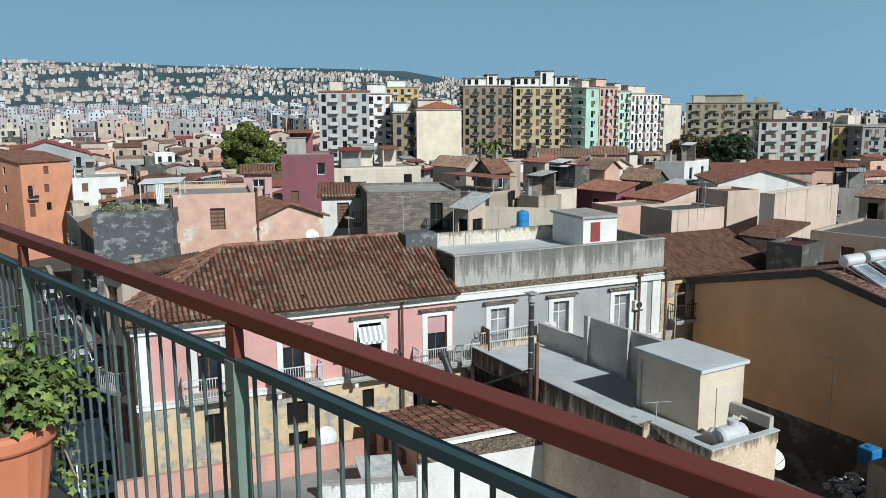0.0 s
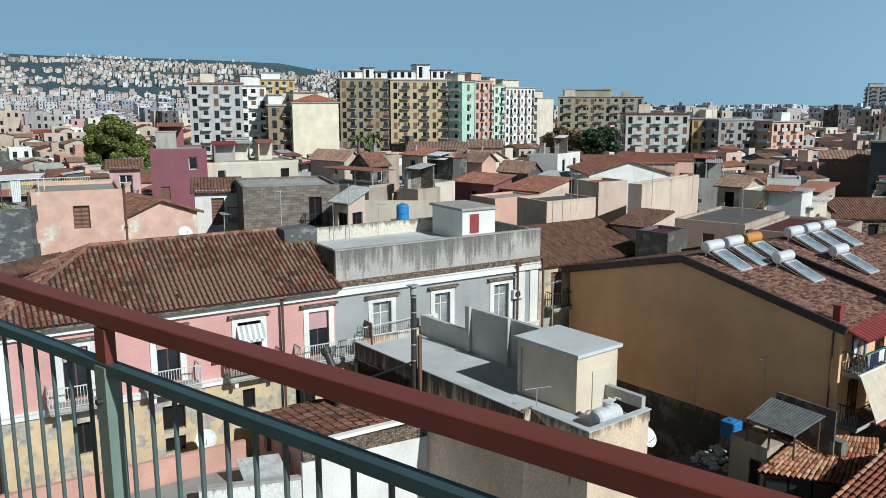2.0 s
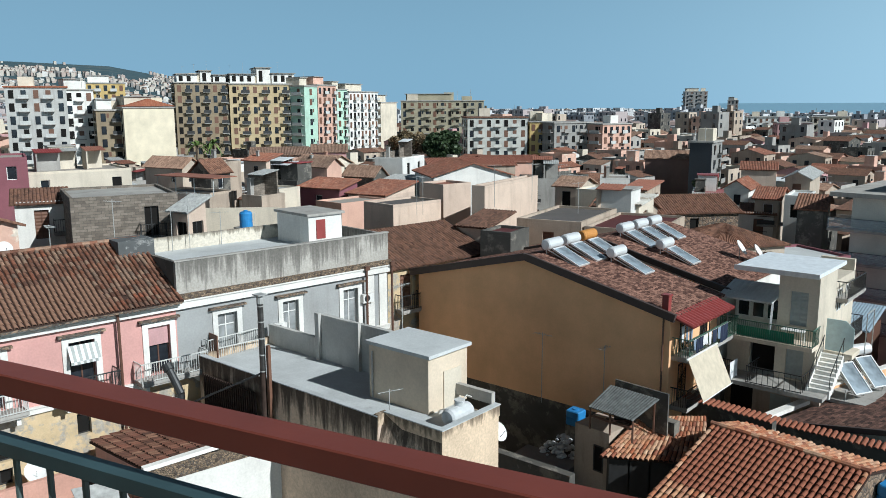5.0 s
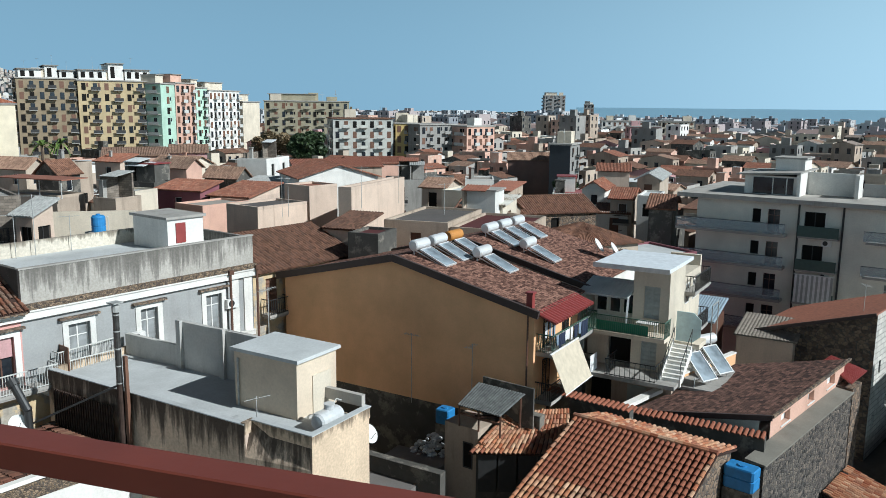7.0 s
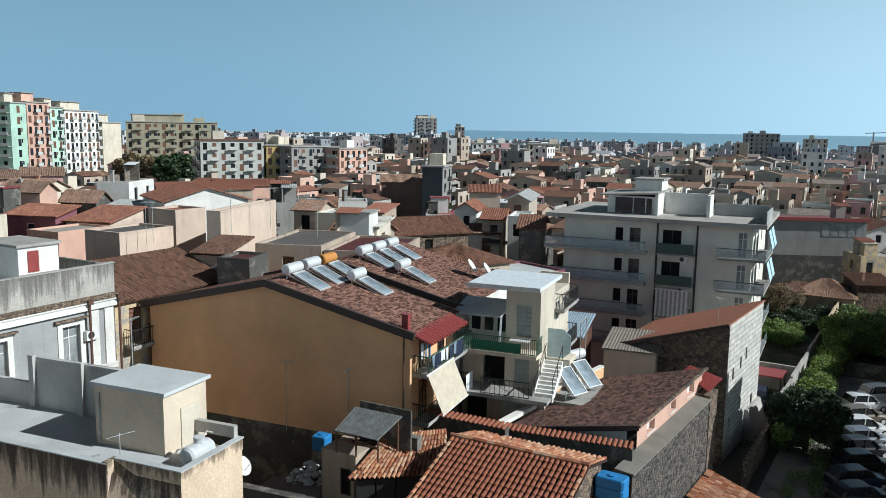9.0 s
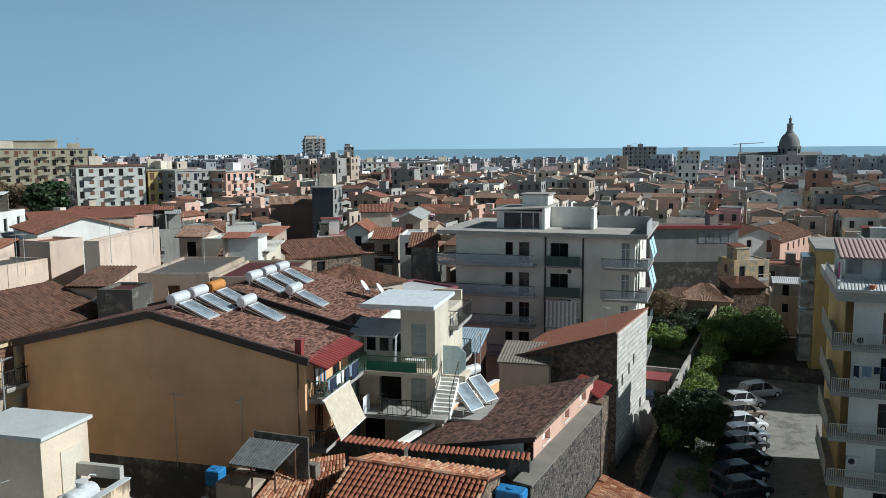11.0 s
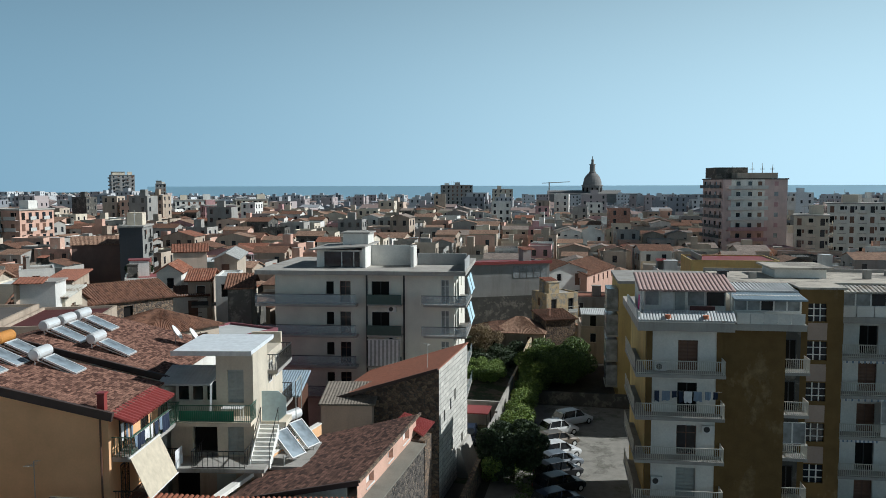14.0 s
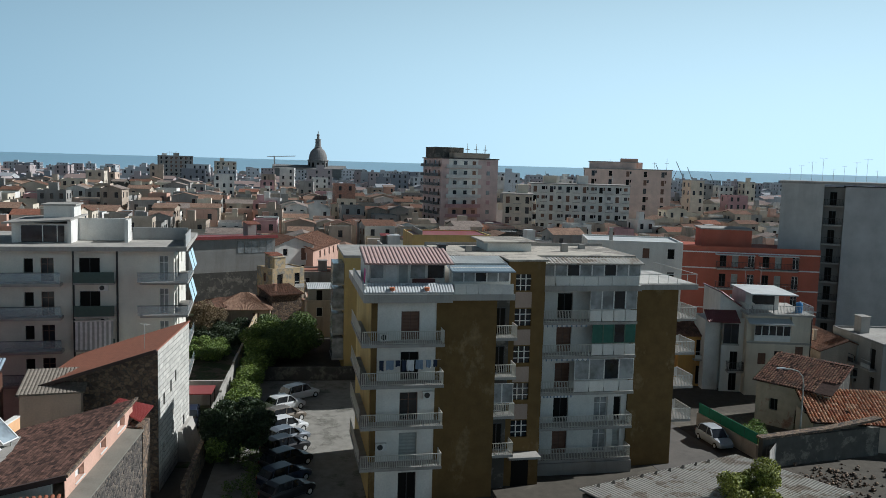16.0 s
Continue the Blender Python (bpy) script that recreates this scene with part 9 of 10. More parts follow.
house(-5.8, 61.7, 10, 7.3, 8, 18.4, "flat", BLOCKS, CONCRETE, "unfinished bare-block house with open roof", MID, extras=False)
house(-17.9, 90.2, 9, 5.8, 8, 19.7, "flat", MAROON, TERRACE, "deep rose house with a white roof railing", MID)
house(-16.7, 68.0, 13, 2.3, 6, 19.8, "gable_x", ROSE, TILES_FAR, "small pink house with a tiled canopy", MID)
house(-12.7, 94.2, 16, 10.5, 9, 17.9, "flat", CREAM, TERRACE, "cream house with an old peeling terrace", MID)
DARK_RED_ROOF = plain("dark_maroon_roof", (0.10, 0.035, 0.035), 0.8)
house(30.0, 88.2, -5, 9.4, 10, 16.9, "gable_y", WHITE, TILES_ORANGE, "bright white gabled house with an orange tiled roof", MID, rise=1.4, face="", extras=False)
house(25.3, 61.4, 41, 11.1, 1.2, 18.15, "flat", PEACH, BITUMEN, "big blank beige house wall", MID, face="", extras=False)
house(24.4, 69.0, 22, 3.4, 3.4, 17.6, "flat", PEACH, RUST_SHEET, "narrow beige house with a red roof edge", MID, extras=False, most=1, face="l")
house(18.9, 66.3, 25, 5.7, 4, 16.3, "flat", PEACH, BITUMEN, "low beige terrace house wall", MID, extras=False, face="")
house(16.6, 76.4, 27, 5.7, 4, 15.4, "flat", SALMON, TERRACE, "low salmon terrace house wall", MID, extras=False, face="")
house(14.6, 88.5, -50, 5.5, 3.2, 16.1, "shed", MAROON, TILES_ORANGE, "maroon house with an orange tiled lean-to", MID, rise=0.9, extras=False, most=1)
house(19.0, 83.8, -50, 4.6, 5.8, 15.7, "shed", PEACH, TILES_ORANGE, "peach wall house with an orange tiled roof", MID, rise=1.1, face="", extras=False)
house(9.8, 85.7, -50, 3.0, 3.2, 16.3, "flat", CREAM, GREY_SHEET, "cream house with a grey sheet roof", MID, extras=False, most=1)
house(11.6, 100.7, -50, 6.2, 3.2, 15.9, "flat", DARK_WALL, BITUMEN, "sooty house with a white roof edge", MID, most=1)
house(18.4, 111.9, -50, 5.0, 3.2, 16.8, "gable_x", SALMON, TILES_TAN, "dusty pink house with a weathered tiled roof", MID, face="", rise=1.2)
house(24.9, 112.5, -50, 5.1, 3.2, 15.2, "gable_x", DARK_WALL, TILES_TAN, "sooty house with a brown tiled roof", MID, rise=1.4, face="")
house(26.7, 99.1, -50, 4.4, 3.2, 15.4, "shed", DARK_WALL, GREY_SHEET, "low sooty house with a grey sheet roof", MID, rise=0.7, face="", extras=False)
house(12.8, 128.7, -50, 4.6, 3.2, 16.5, "shed", PEACH, TILES_ORANGE, "peach house with an orange tiled terrace roof", MID, rise=1.1)
house(4.0, 104.6, -50, 3.4, 3.2, 16.9, "gable_y", DARK_WALL, TILES_FAR, "sooty gabled house with a brown tiled roof", MID, rise=1.6, face="r")
house(6.7, 114.0, -50, 2.8, 3.2, 17.3, "flat", STAINED, BITUMEN, "stained house with a bare roof room", MID)
house(0.9, 59.8, -50, 1.5, 1.7, 17.6, "shed", PEACH, GREY_SHEET, "low peach house with a blue-grey sheet roof", MID, rise=1.1, most=1, extras=False)
house(7.4, 77.6, -50, 2.5, 3.2, 16.5, "flat", STAINED, TERRACE, "low stained house with a cluttered terrace", MID, most=1)
house(-1.4, 117.6, -50, 7.2, 3.2, 16.9, "gable_x", BEIGE, TILES_TAN, "beige house with a weathered tiled roof", MID, rise=1.3)
canopied = house(0.2, 83.2, -50, 6.7, 3.2, 16.7, "flat", STAINED, TERRACE, "old house under a red roof canopy", MID, extras=False, most=1)
canopy = part("roof_canopy", Shape().box(-0.4, 7.6, -0.2, 2.8, 18.3, 18.38), RUST_SHEET, canopied, "dull red sheet canopy on posts")
for u in (-0.2, 2.3, 4.8, 7.3):
    part("canopy_post", Shape().rod((u, 0.0, 16.7), (u, 0.0, 18.3), 0.05, 6), IRON_WHITE, canopy)
lw = thing("terrace_wall", 3.2, 66.1, 0, -15, "low weathered cream terrace wall", "wall")
part("wall", Shape().box(0, 6.0, 0, 0.3, 0, 17.0), CREAM, lw)
house(30.9, 118.2, -42, 4.6, 8, 17.0, "flat", WHITE, TERRACE, "white house with a cluttered terrace", MID)
house(23.0, 113.9, 46, 6.3, 6, 16.6, "gable_y", CREAM, TILES_TAN, "cream house with a weathered tiled roof", MID, rise=1.2)
house(26.0, 56.6, -48, 5.2, 9, 16.1, "flat", STAINED, BITUMEN, "low concrete house with a dark flat roof", MID, most=1, extras=False, face="f")
house(29.7, 52.7, -48, 5.4, 9, 15.8, "flat", STAINED, DARK_RED_ROOF, "low concrete house with a dark red roof", MID, most=1, extras=False, face="f")
house(20.9, 55.5, -50, 2.2, 4.0, 16.1, "shed", PEACH, TILES_FAR, "low peach house with an old tiled lean-to roof", MID, rise=0.8, face="", extras=False)
house(20.8, 51.2, -50, 2.3, 3.0, 16.2, "flat", DARK_WALL, DARK_RED_ROOF, "low sooty house with a dark red roof", MID, face="", extras=False)
house(41.0, 79.3, -50, 2.7, 4.9, 16.3, "gable_x", BEIGE, TILES_TAN, "beige house with a flat weathered roof", MID, rise=0.8, most=1)
house(48.2, 77.1, -50, 2.4, 6.0, 15.7, "shed", STAINED, RUST_SHEET, "stained house with a rusty roof", MID, rise=0.6, most=1)
aerial(20.6, 65.0, 15.9, 3.2, 30, 1)
aerial(21.4, 65.8, 15.8, 3.2, 70, 1)
aerial(30.5, 63.3, 16.8, 3.2, 110, 1)
aerial(25.2, 59.1, 17.1, 3.2, 150, 1)
aerial(32.1, 58.0, 15.6, 3.2, 190, 1)
house(33.4, 60.6, -50, 5.2, 5.0, 15.4, "flat", STAINED, BITUMEN, "low stained house with roof sheds", MID, most=1)
house(38.2, 66.8, -50, 5.0, 5.0, 15.2, "gable_x", STAINED, TILES_FAR, "low stained house with an old tiled roof", MID, rise=0.9, most=1, extras=False)
house(36.5, 62.3, -50, 3.6, 4.4, 16.4, "shed", CREAM, OLD_SHEET, "cream roof shed with a pale sheet roof", MID, rise=0.5, extras=False, most=1)
house(40.4, 73.6, -52, 4.4, 5, 16.2, "flat", CREAM, LIGHT_ROOF, "cream house with a pale flat roof", MID, extras=False, most=1)
house(44.0, 95.5, -27, 8.4, 6, 15.3, "flat", CONCRETE, BITUMEN, "low concrete house with sheds on its roof", MID)
house(59.8, 101.9, -31, 4.2, 6, 14.3, "flat", WHITE, TERRACE, "white house with a walled terrace", MID)
# rosy wall colour taken down to stand for shade on its front
house(101.9, 154.5, -36, 9.6, 8, 13.2, "gable_x", plaster("shade_dark_rosy_render", (0.24, 0.155, 0.13), 0.5), TILES_TAN, "tall rosy house, darkened for shade, with a weathered tiled roof", MID, face="")
house(95.8, 115.7, -41, 5.7, 8, 13.8, "gable_x", PEACH, TILES_ORANGE, "peach house with an orange tiled roof", MID)
house(26.9, 147.7, -12, 6.2, 8, 16.6, "gable_x", ROSE, TILES_TAN, "faded rose house with a tiled roof", MID)
house(14.5, 134.3, -8, 9.3, 8, 16.9, "shed", PINK_OLD, TILES_TAN, "faded pink house with a lean tiled roof", MID, rise=1.0)
house(44.5, 132.9, -10, 15.2, 10, 14.6, "gable_x", STAINED, RUST_SHEET, "long hall with a dull red sheet roof", MID, rise=1.0, face="", extras=False)
house(64.8, 157.3, -10, 12.7, 12, 13.1, "gable_x", SALMON, RUST_SHEET, "long market hall with a red roof", MID, rise=1.0, face="", extras=False)
house(44.5, 66.7, -11, 9.4, 7, 14.6, "gable_x", RUBBLE, TILES_FAR, "long stone house with an old tiled roof", MID)
house(70.4, 94.9, -38, 4.7, 8, 12.5, "flat", WHITE, RED_SHEET, "small white roof house with a red roof", MID)
house(66.3, 72.8, -50, 2.6, 10.0, 16.8, "gable_y", BEIGE, GREY_SHEET, "tall beige house with a grey gabled roof", MID, rise=0.7, face="f", extras=False)
house(59.6, 65.3, -50, 2.2, 6.0, 15.6, "flat", WHITE, LIGHT_ROOF, "small white house with a flat roof", MID, extras=False, most=1)
house(55.0, 58.6, -50, 2.2, 6.0, 15.6, "gable_x", DARK_WALL, TILES_FAR, "sooty low house with a brown tiled roof", MID, rise=1.0, extras=False, face="")
house(60.2, 70.3, -50, 2.4, 6.0, 15.1, "gable_x", BEIGE, TILES_ORANGE, "beige house with a low orange roof", MID, rise=0.9, extras=False, most=1)
house(62.8, 78.7, -50, 2.8, 6.0, 15.2, "gable_y", WHITE, TILES_ORANGE, "white gabled house with an orange roof", MID, rise=1.0, extras=False, most=1)
house(59.0, 70.8, -41, 3.2, 7, 13.5, "gable_x", WHITE, TILES_FAR, "white house with a tiled roof", MID)
house(48.2, 51.0, 0, 5.6, 6, 12.3, "flat", MAROON, LIGHT_ROOF, "low red-walled house with a striped sheet roof", MID, extras=False)
house(41.0, 51.9, -2, 6.5, 7, 13.9, "hip", BEIGE, TILES_FAR, "low house with a hipped tiled roof", MID)
party = house(116.9, 68.0, -43, 14.6, 9, 11.8, "flat", GREYWALL, RED_SHEET, "long grey and black party wall with a red edge", MID, face="rl")
part("lower_wall", Shape().box(0, 14.6, -0.3, -0.002, 0, 6.6), DARK_WALL, party, "sooty black lower wall")
part("red_edge", Shape().box(-0.3, 14.9, -0.5, -0.002, 12.0, 12.5), RED_SHEET, party, "faded red roof edge")
for i in range(5):
    part("window", Shape().box(8.0 + 1.25 * i, 9.1 + 1.25 * i, -0.06, -0.001, 9.6, 11.6), GLASS_PALE, party)
house(136.8, 62.3, -44, 7.6, 10, 9.6, "gable_y", WHITE, TILES_FAR, "pale gabled house with a tiled roof", MID)
house(141.3, 56.7, 5, 18.7, 10, 8.7, "gable_x", SALMON, TILES_FAR, "salmon street house with shuttered windows", MID)
house(118.4, 54.3, -36, 5.8, 5, 7.7, "flat", OLD_STONE, CONCRETE, "old roofless stone house", MID)
house(106.9, 59.4, -39, 9.9, 5, 3.3, "hip", DARK_WALL, TILES_FAR, "low dark outbuilding with an old tiled roof", MID)
house(113.0, 51.9, -42, 4.9, 5, 4.6, "shed", RUBBLE, TILES_FAR, "rough stone shed with a tiled roof", MID)
house(110.5, 5.2, -82, 12.6, 9, 15.4, "flat", WHITE, LIGHT_ROOF, "low white pavilion with pale roofs", MID)
house(*PX(30.75, 0.4), 23.5, 9.0, 9, 14.7, "gable_x", OLD_STONE, TILES_FAR, "old stone house with a carved portal and tiled roof", MID, styles=("shutter",), doors=1.0)
house(135.0, 36.0, -66, 14, 11, 12.7, "flat", YELLOW, RED_SHEET, "yellow house with dark red sheet roofs", MID, face="")


# added mostly out of sight; place and height set to shade the car park
house(83.0, 23.2, -66, 12.0, 9, 13.4, "flat", CREAM, CONCRETE, "cream balconied house added to shade a car park", MID, doors=0.8, extras=False)


def flats(x, y, yaw, w, d, h, wall, label, cols=6, floors=9, side=3, bays=True, rail="dark", roofmat=CONCRETE, back=None, styles=("dark", "shutter", "glass"), category="apartment block", flo=3.0, seed=1):
    """A block of flats: window rows, stacked balconies, roof huts and aerials."""
    rnd = random.Random(seed)
    t = thing("apartment_block", x, y, 0, yaw, label, category, "far apartment blocks")
    part("wall", Shape().box(0, w, 0, d, 0, h), wall, t)
    part("roof", Shape().box(-0.3, w + 0.3, -0.3, d + 0.3, h + 0.004, h + 0.35), roofmat, t)
    mats = [CONCRETE, {"dark": IRON, "pale": IRON_WHITE, "wall": wall}[rail]]
    near = math.hypot(x, y) < 255
    leaves, bal = {q: Shape() for q in sorted(set(styles))}, Shape()
    look_at = {"f": yaw - 90, "r": yaw, "l": yaw + 180}
    for key, long, n in (("f", w, cols), ("l", d, side), ("r", d, side)):
        if math.cos(radians(look_at[key])) * x + math.sin(radians(look_at[key])) * y > 0:
            continue
        place, _ = sides(w, d)[key]
        step = long / max(n, 1)

        def leaf(u, z, wide, high, style):
            px, py, pz = place(u - wide / 2, 0, z)
            at = pose(px, py, pz, 0, 0, TURN[key])
            if near:
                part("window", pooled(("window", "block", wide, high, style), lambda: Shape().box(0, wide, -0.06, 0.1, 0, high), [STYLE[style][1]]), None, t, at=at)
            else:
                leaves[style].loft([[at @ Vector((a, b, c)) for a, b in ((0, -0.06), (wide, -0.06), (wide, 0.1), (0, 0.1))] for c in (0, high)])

        for i in range(n):
            for k in range(floors):
                z = h - (k + 1) * flo + 0.5
                if z < 1:
                    continue
                c = step * (i + 0.5)
                leaf(c, z, 1.1, 1.9, rnd.choice(styles))
                if rnd.random() < 0.5 and step > 2.6:
                    leaf(c + 1.0, z + 0.9, 0.5, 1.0, rnd.choice(styles))
                if bays and (i % 2 == 1 or key != "f"):
                    a, b = c - step * 0.42, c + step * 0.42
                    px, py, pz = place(a, 0, z)
                    at, wide = pose(px, py, pz, 0, 0, TURN[key]), b - a
                    build = lambda: Shape().box(0, wide, -1.1, -0.001, -0.15, 0).box(0, wide, -1.1, -1.04, 0, 0.85, 1)
                    if near:
                        part("balcony", pooled(("balcony", "block", round(wide, 2), rail, wall.name), build, mats), None, t, at=at)
                    else:
                        one, n0 = build(), len(bal.v)
                        bal.v += [tuple(at @ Vector(p)) for p in one.v]
                        bal.f += [tuple(n0 + q for q in f) for f in one.f]
                        bal.s += one.s
    for style, sh in leaves.items():
        if sh.f:
            tagged(part("far_window", sh, STYLE[style][1], t), kind="stuff")
    if bal.f:
        tagged(part("far_balcony", bal, mats, t), kind="stuff")
    if floors > 7 and roofmat is CONCRETE:
        part("roof_storey", Shape().box(w * 0.06, w * 0.6, 2.0, d - 2, h + 0.354, h + 2.6), rnd.choice((WHITE, wall, CREAM)), t)
        part("roof_storey_slab", Shape().box(w * 0.04, w * 0.62, 1.6, d - 1.6, h + 2.604, h + 2.8), GREYWALL, t)
    for _ in range(max(1, int(w / 9))):
        a, b, q = rnd.uniform(0.5, w - 4.5), rnd.uniform(1, d - 4), rnd.uniform(1.8, 3.2)
        hut = part("roof_hut", Shape().box(a, a + rnd.uniform(3, 4.2), b, b + 3, h + 0.36, h + q), rnd.choice((WHITE, CREAM, wall)), t)
    for _ in range(max(2, int(w / 6))):
        a, b = rnd.uniform(0.5, w - 0.5), rnd.uniform(0.5, d - 0.5)
        m = Shape().rod((a, b, h + 0.3), (a, b, h + rnd.uniform(2.5, 4.5)), 0.05, 4)
        m.rod((a - 0.8, b, h + 2.6), (a + 0.8, b, h + 2.6), 0.04, 4)
        part("aerial", m, GREY_SHEET, t)
    KEEP.append((x + math.cos(radians(yaw)) * w / 2 - math.sin(radians(yaw)) * d / 2, y + math.sin(radians(yaw)) * w / 2 + math.cos(radians(yaw)) * d / 2, max(w, d) * 0.62))
    return t


OLIVE = plaster("olive_flats_paint", (0.34, 0.27, 0.18), 0.3)
RED_TILES = tile_field("red_tile_slope", [(0.42, 0.15, 0.08), (0.52, 0.22, 0.13), (0.36, 0.12, 0.07)], 0.3)
GREENISH = plaster("pale_green_flats_paint", (0.52, 0.72, 0.58), 0.15)
flats(-31.9, 212.6, 3, 13.0, 14, 29.2, PALE_CONCRETE, "grey-white ten-storey apartment tower", 5, 9, 3, True, "pale", RED_TILES, seed=3)
flats(-19.5, 213.5, 12, 6.5, 14, 28.6, WHITE, "white balconied apartment tower", 3, 9, 2, True, "wall", seed=4)
flats(-12.5, 207.5, 8, 6.2, 12, 23.8, OLIVE, "brown balconied apartment block", 2, 8, 2, True, "dark", seed=5)
cream_block = flats(-6.4, 204.5, 12, 11.5, 14, 24.4, plaster("bright_cream_paint", (0.80, 0.71, 0.54), 0.08), "cream block with a blank end wall and tiled roof", 0, 8, 3, False, seed=6)
part("tiled_roof", Shape().loft([[(-0.4, -0.5, 24.8), (11.9, -0.5, 24.8), (5.7, -0.5, 26.6)], [(-0.4, 14.5, 24.8), (11.9, 14.5, 24.8), (5.7, 14.5, 26.6)]]), RED_TILES, cream_block)
olive_flats = flats(6.4, 249.9, 2, 15.0, 16, 31.3, OLIVE, "olive ten-storey apartment block with balconies", 6, 9, 3, True, "dark", seed=7)
yellow_flats = flats(21.6, 249.6, 2, 21.0, 16, 31.0, plaster("yellow_flats_paint", (0.54, 0.43, 0.26), 0.25), "yellow ten-storey apartment block with balconies", 7, 9, 3, True, "dark", seed=8)
for block, rooms in ((olive_flats, ((0.8, 6.5, 2.6), (7.4, 10.5, 3.6), (11.0, 14.6, 2.4))), (yellow_flats, ((0.6, 7.8, 2.7), (8.4, 12.4, 4.6), (12.8, 19.6, 3.0)))):
    for a, b, q in rooms:
        room = part("penthouse", Shape().box(a, b, 1.5, 13.0, 31.3, 31.3 + q), WHITE, block, "white roof storey")
        part("penthouse_roof", Shape().box(a - 0.4, b + 0.4, 0.9, 13.4, 31.304 + q, 31.5 + q), GREYWALL, room)
        for k in range(int((b - a) / 2.2)):
            part("penthouse_window", Shape().box(a + 0.6 + 2.2 * k, a + 1.7 + 2.2 * k, 1.45, 1.497, 31.9, 31.2 + q * 0.85), DARK_IN, room)
for k in range(9):
    aerial(9.0 + 3.6 * k, 258.0 + (k * 5) % 7, 33.8, 2.6 + (k % 3) * 0.9, 40 * k)
flats(43.0, 246.0, 40, 6.0, 18, 30.4, GREENISH, "mint-green end of an apartment block", 1, 9, 4, True, "pale", seed=9)
flats(47.8, 250.0, 40, 9.0, 18, 30.8, SALMON, "peach apartment block with white balconies", 4, 9, 4, True, "pale", seed=10)
flats(55.0, 256.0, 40, 5.5, 18, 29.6, GREENISH, "mint-green apartment block with pale balconies", 2, 9, 4, True, "pale", seed=11)
flats(60.0, 261.0, 44, 18.0, 18, 29.0, WHITE, "white apartment block with stacked balconies", 8, 9, 4, True, "pale", seed=12)
flats(74.6, 276.0, 40, 10.0, 16, 25.6, CREAM, "cream apartment block with a blank end", 0, 8, 2, False, seed=13)
flats(85.4, 287.6, -19, 30.2, 14, 26.1, plaster("khaki_flats_paint", (0.40, 0.36, 0.26), 0.2), "khaki eight-storey apartment slab", 11, 8, 3, True, "wall", seed=14)
flats(86.7, 223.8, -14, 17.8, 14, 21.0, plaster("pale_grey_flats_paint", (0.60, 0.60, 0.55), 0.15), "pale apartment block with brown roof edge", 7, 7, 3, True, "wall", TILES_FAR, seed=15)
flats(104.5, 219.0, -20, 6.5, 12, 19.7, YELLOW, "yellow rendered apartment house with plain windows", 3, 6, 2, False, seed=16)
flats(109.0, 212.0, 10, 14.0, 14, 19.4, GREYWALL, "grey apartment house with open balconies", 5, 6, 3, True, "wall", seed=17)
flats(122.5, 208.0, 15, 12.0, 14, 19.0, SALMON, "salmon painted apartment house with pale balconies", 5, 6, 3, True, "pale", seed=18)
flats(-20.6, 299.3, 3, 12.3, 12, 32.3, YELLOW, "yellow apartment tower behind other blocks", 5, 9, 3, True, "pale", seed=19)
black_house = flats(107.2, 138.6, 40, 9.5, 4.5, 17.0, GREYWALL, "grey house front with balconies and a black-clad side", 2, 4, 0, True, "wall", seed=21)
part("cladding", Shape().box(-0.08, -0.004, 0, 4.5, 0, 17.3), BLACK_CLAD, black_house, "black-clad blank side wall")
ROSE_FLATS = plaster("dusty_pink_flats_paint", (0.74, 0.56, 0.52), 0.2)
rose_tower = flats(250.0, 57.6, -55.5, 19.6, 16.5, 26.9, ROSE_FLATS, "dusty pink apartment tower with roof aerials", 0, 8, 4, True, "dark", BITUMEN, seed=22)
part("roof_tank_room", Shape().box(-0.2, 9.5, 5.0, 14.0, 27.3, 30.6), DARK_WALL, rose_tower, "dark brick roof room")
part("terrace_storey", Shape().box(4.5, 16.8, 0.6, 6.0, 27.3, 28.9), BEIGE, rose_tower, "set-back roof storey")
for k in range(8):
    z = 24.2 - 3.1 * k
    part("balcony", Shape().box(1.2, 13.2, -1.3, -0.004, z - 0.2, z).box(1.2, 13.2, -1.3, -1.2, z, z + 0.9), WHITE if k not in (4, 5) else ROSE, rose_tower, "long pale balcony")
    part("bay_wall", Shape().box(2.5, 12.6, -0.06, -0.003, z, z + 2.8), WHITE if k < 5 else SALMON, rose_tower)
    for u, st in ((4.0, GLASS), (7.6, GLASS), (10.6, SHUTTER)):
        part("window", Shape().box(u, u + 1.2, -0.12, -0.062, z + 0.05, z + 2.1), st, rose_tower)
    part("window", Shape().box(15.6, 16.8, -0.06, 0.1, z + 0.8, z + 2.1), GLASS_PALE if k % 2 else ROSE, rose_tower)
for k in range(9):
    m = part("roof_aerial", Shape().rod((10.0 + k * 1.05, 3.0 + (k % 3) * 2.5, 27.2), (10.0 + k * 1.05, 3.0 + (k % 3) * 2.5, 30.6 + (k * 7 % 4) * 0.5), 0.06, 4), GREY_SHEET, rose_tower)
    part("antenna_head", Shape().bar((9.3 + k * 1.05, 3.0 + (k % 3) * 2.5, 30.1), (10.7 + k * 1.05, 3.0 + (k % 3) * 2.5, 30.1), 0.08, 0.08), GREY_SHEET, m)
flats(263.9, 30.8, -78, 32.0, 13, 19.6, WHITE, "long white apartment house with balconies", 12, 6, 3, True, "wall", seed=23)
big_pink = flats(300.2, 15.8, -86, 30.8, 14, 25.0, plaster("pink_beige_flats_paint", (0.76, 0.58, 0.50), 0.15), "pink-beige apartment block with a roof tower", 5, 8, 3, False, seed=24)
part("roof_tower", Shape().box(13, 19, 3, 9, 25.36, 29.0), SALMON, big_pink)
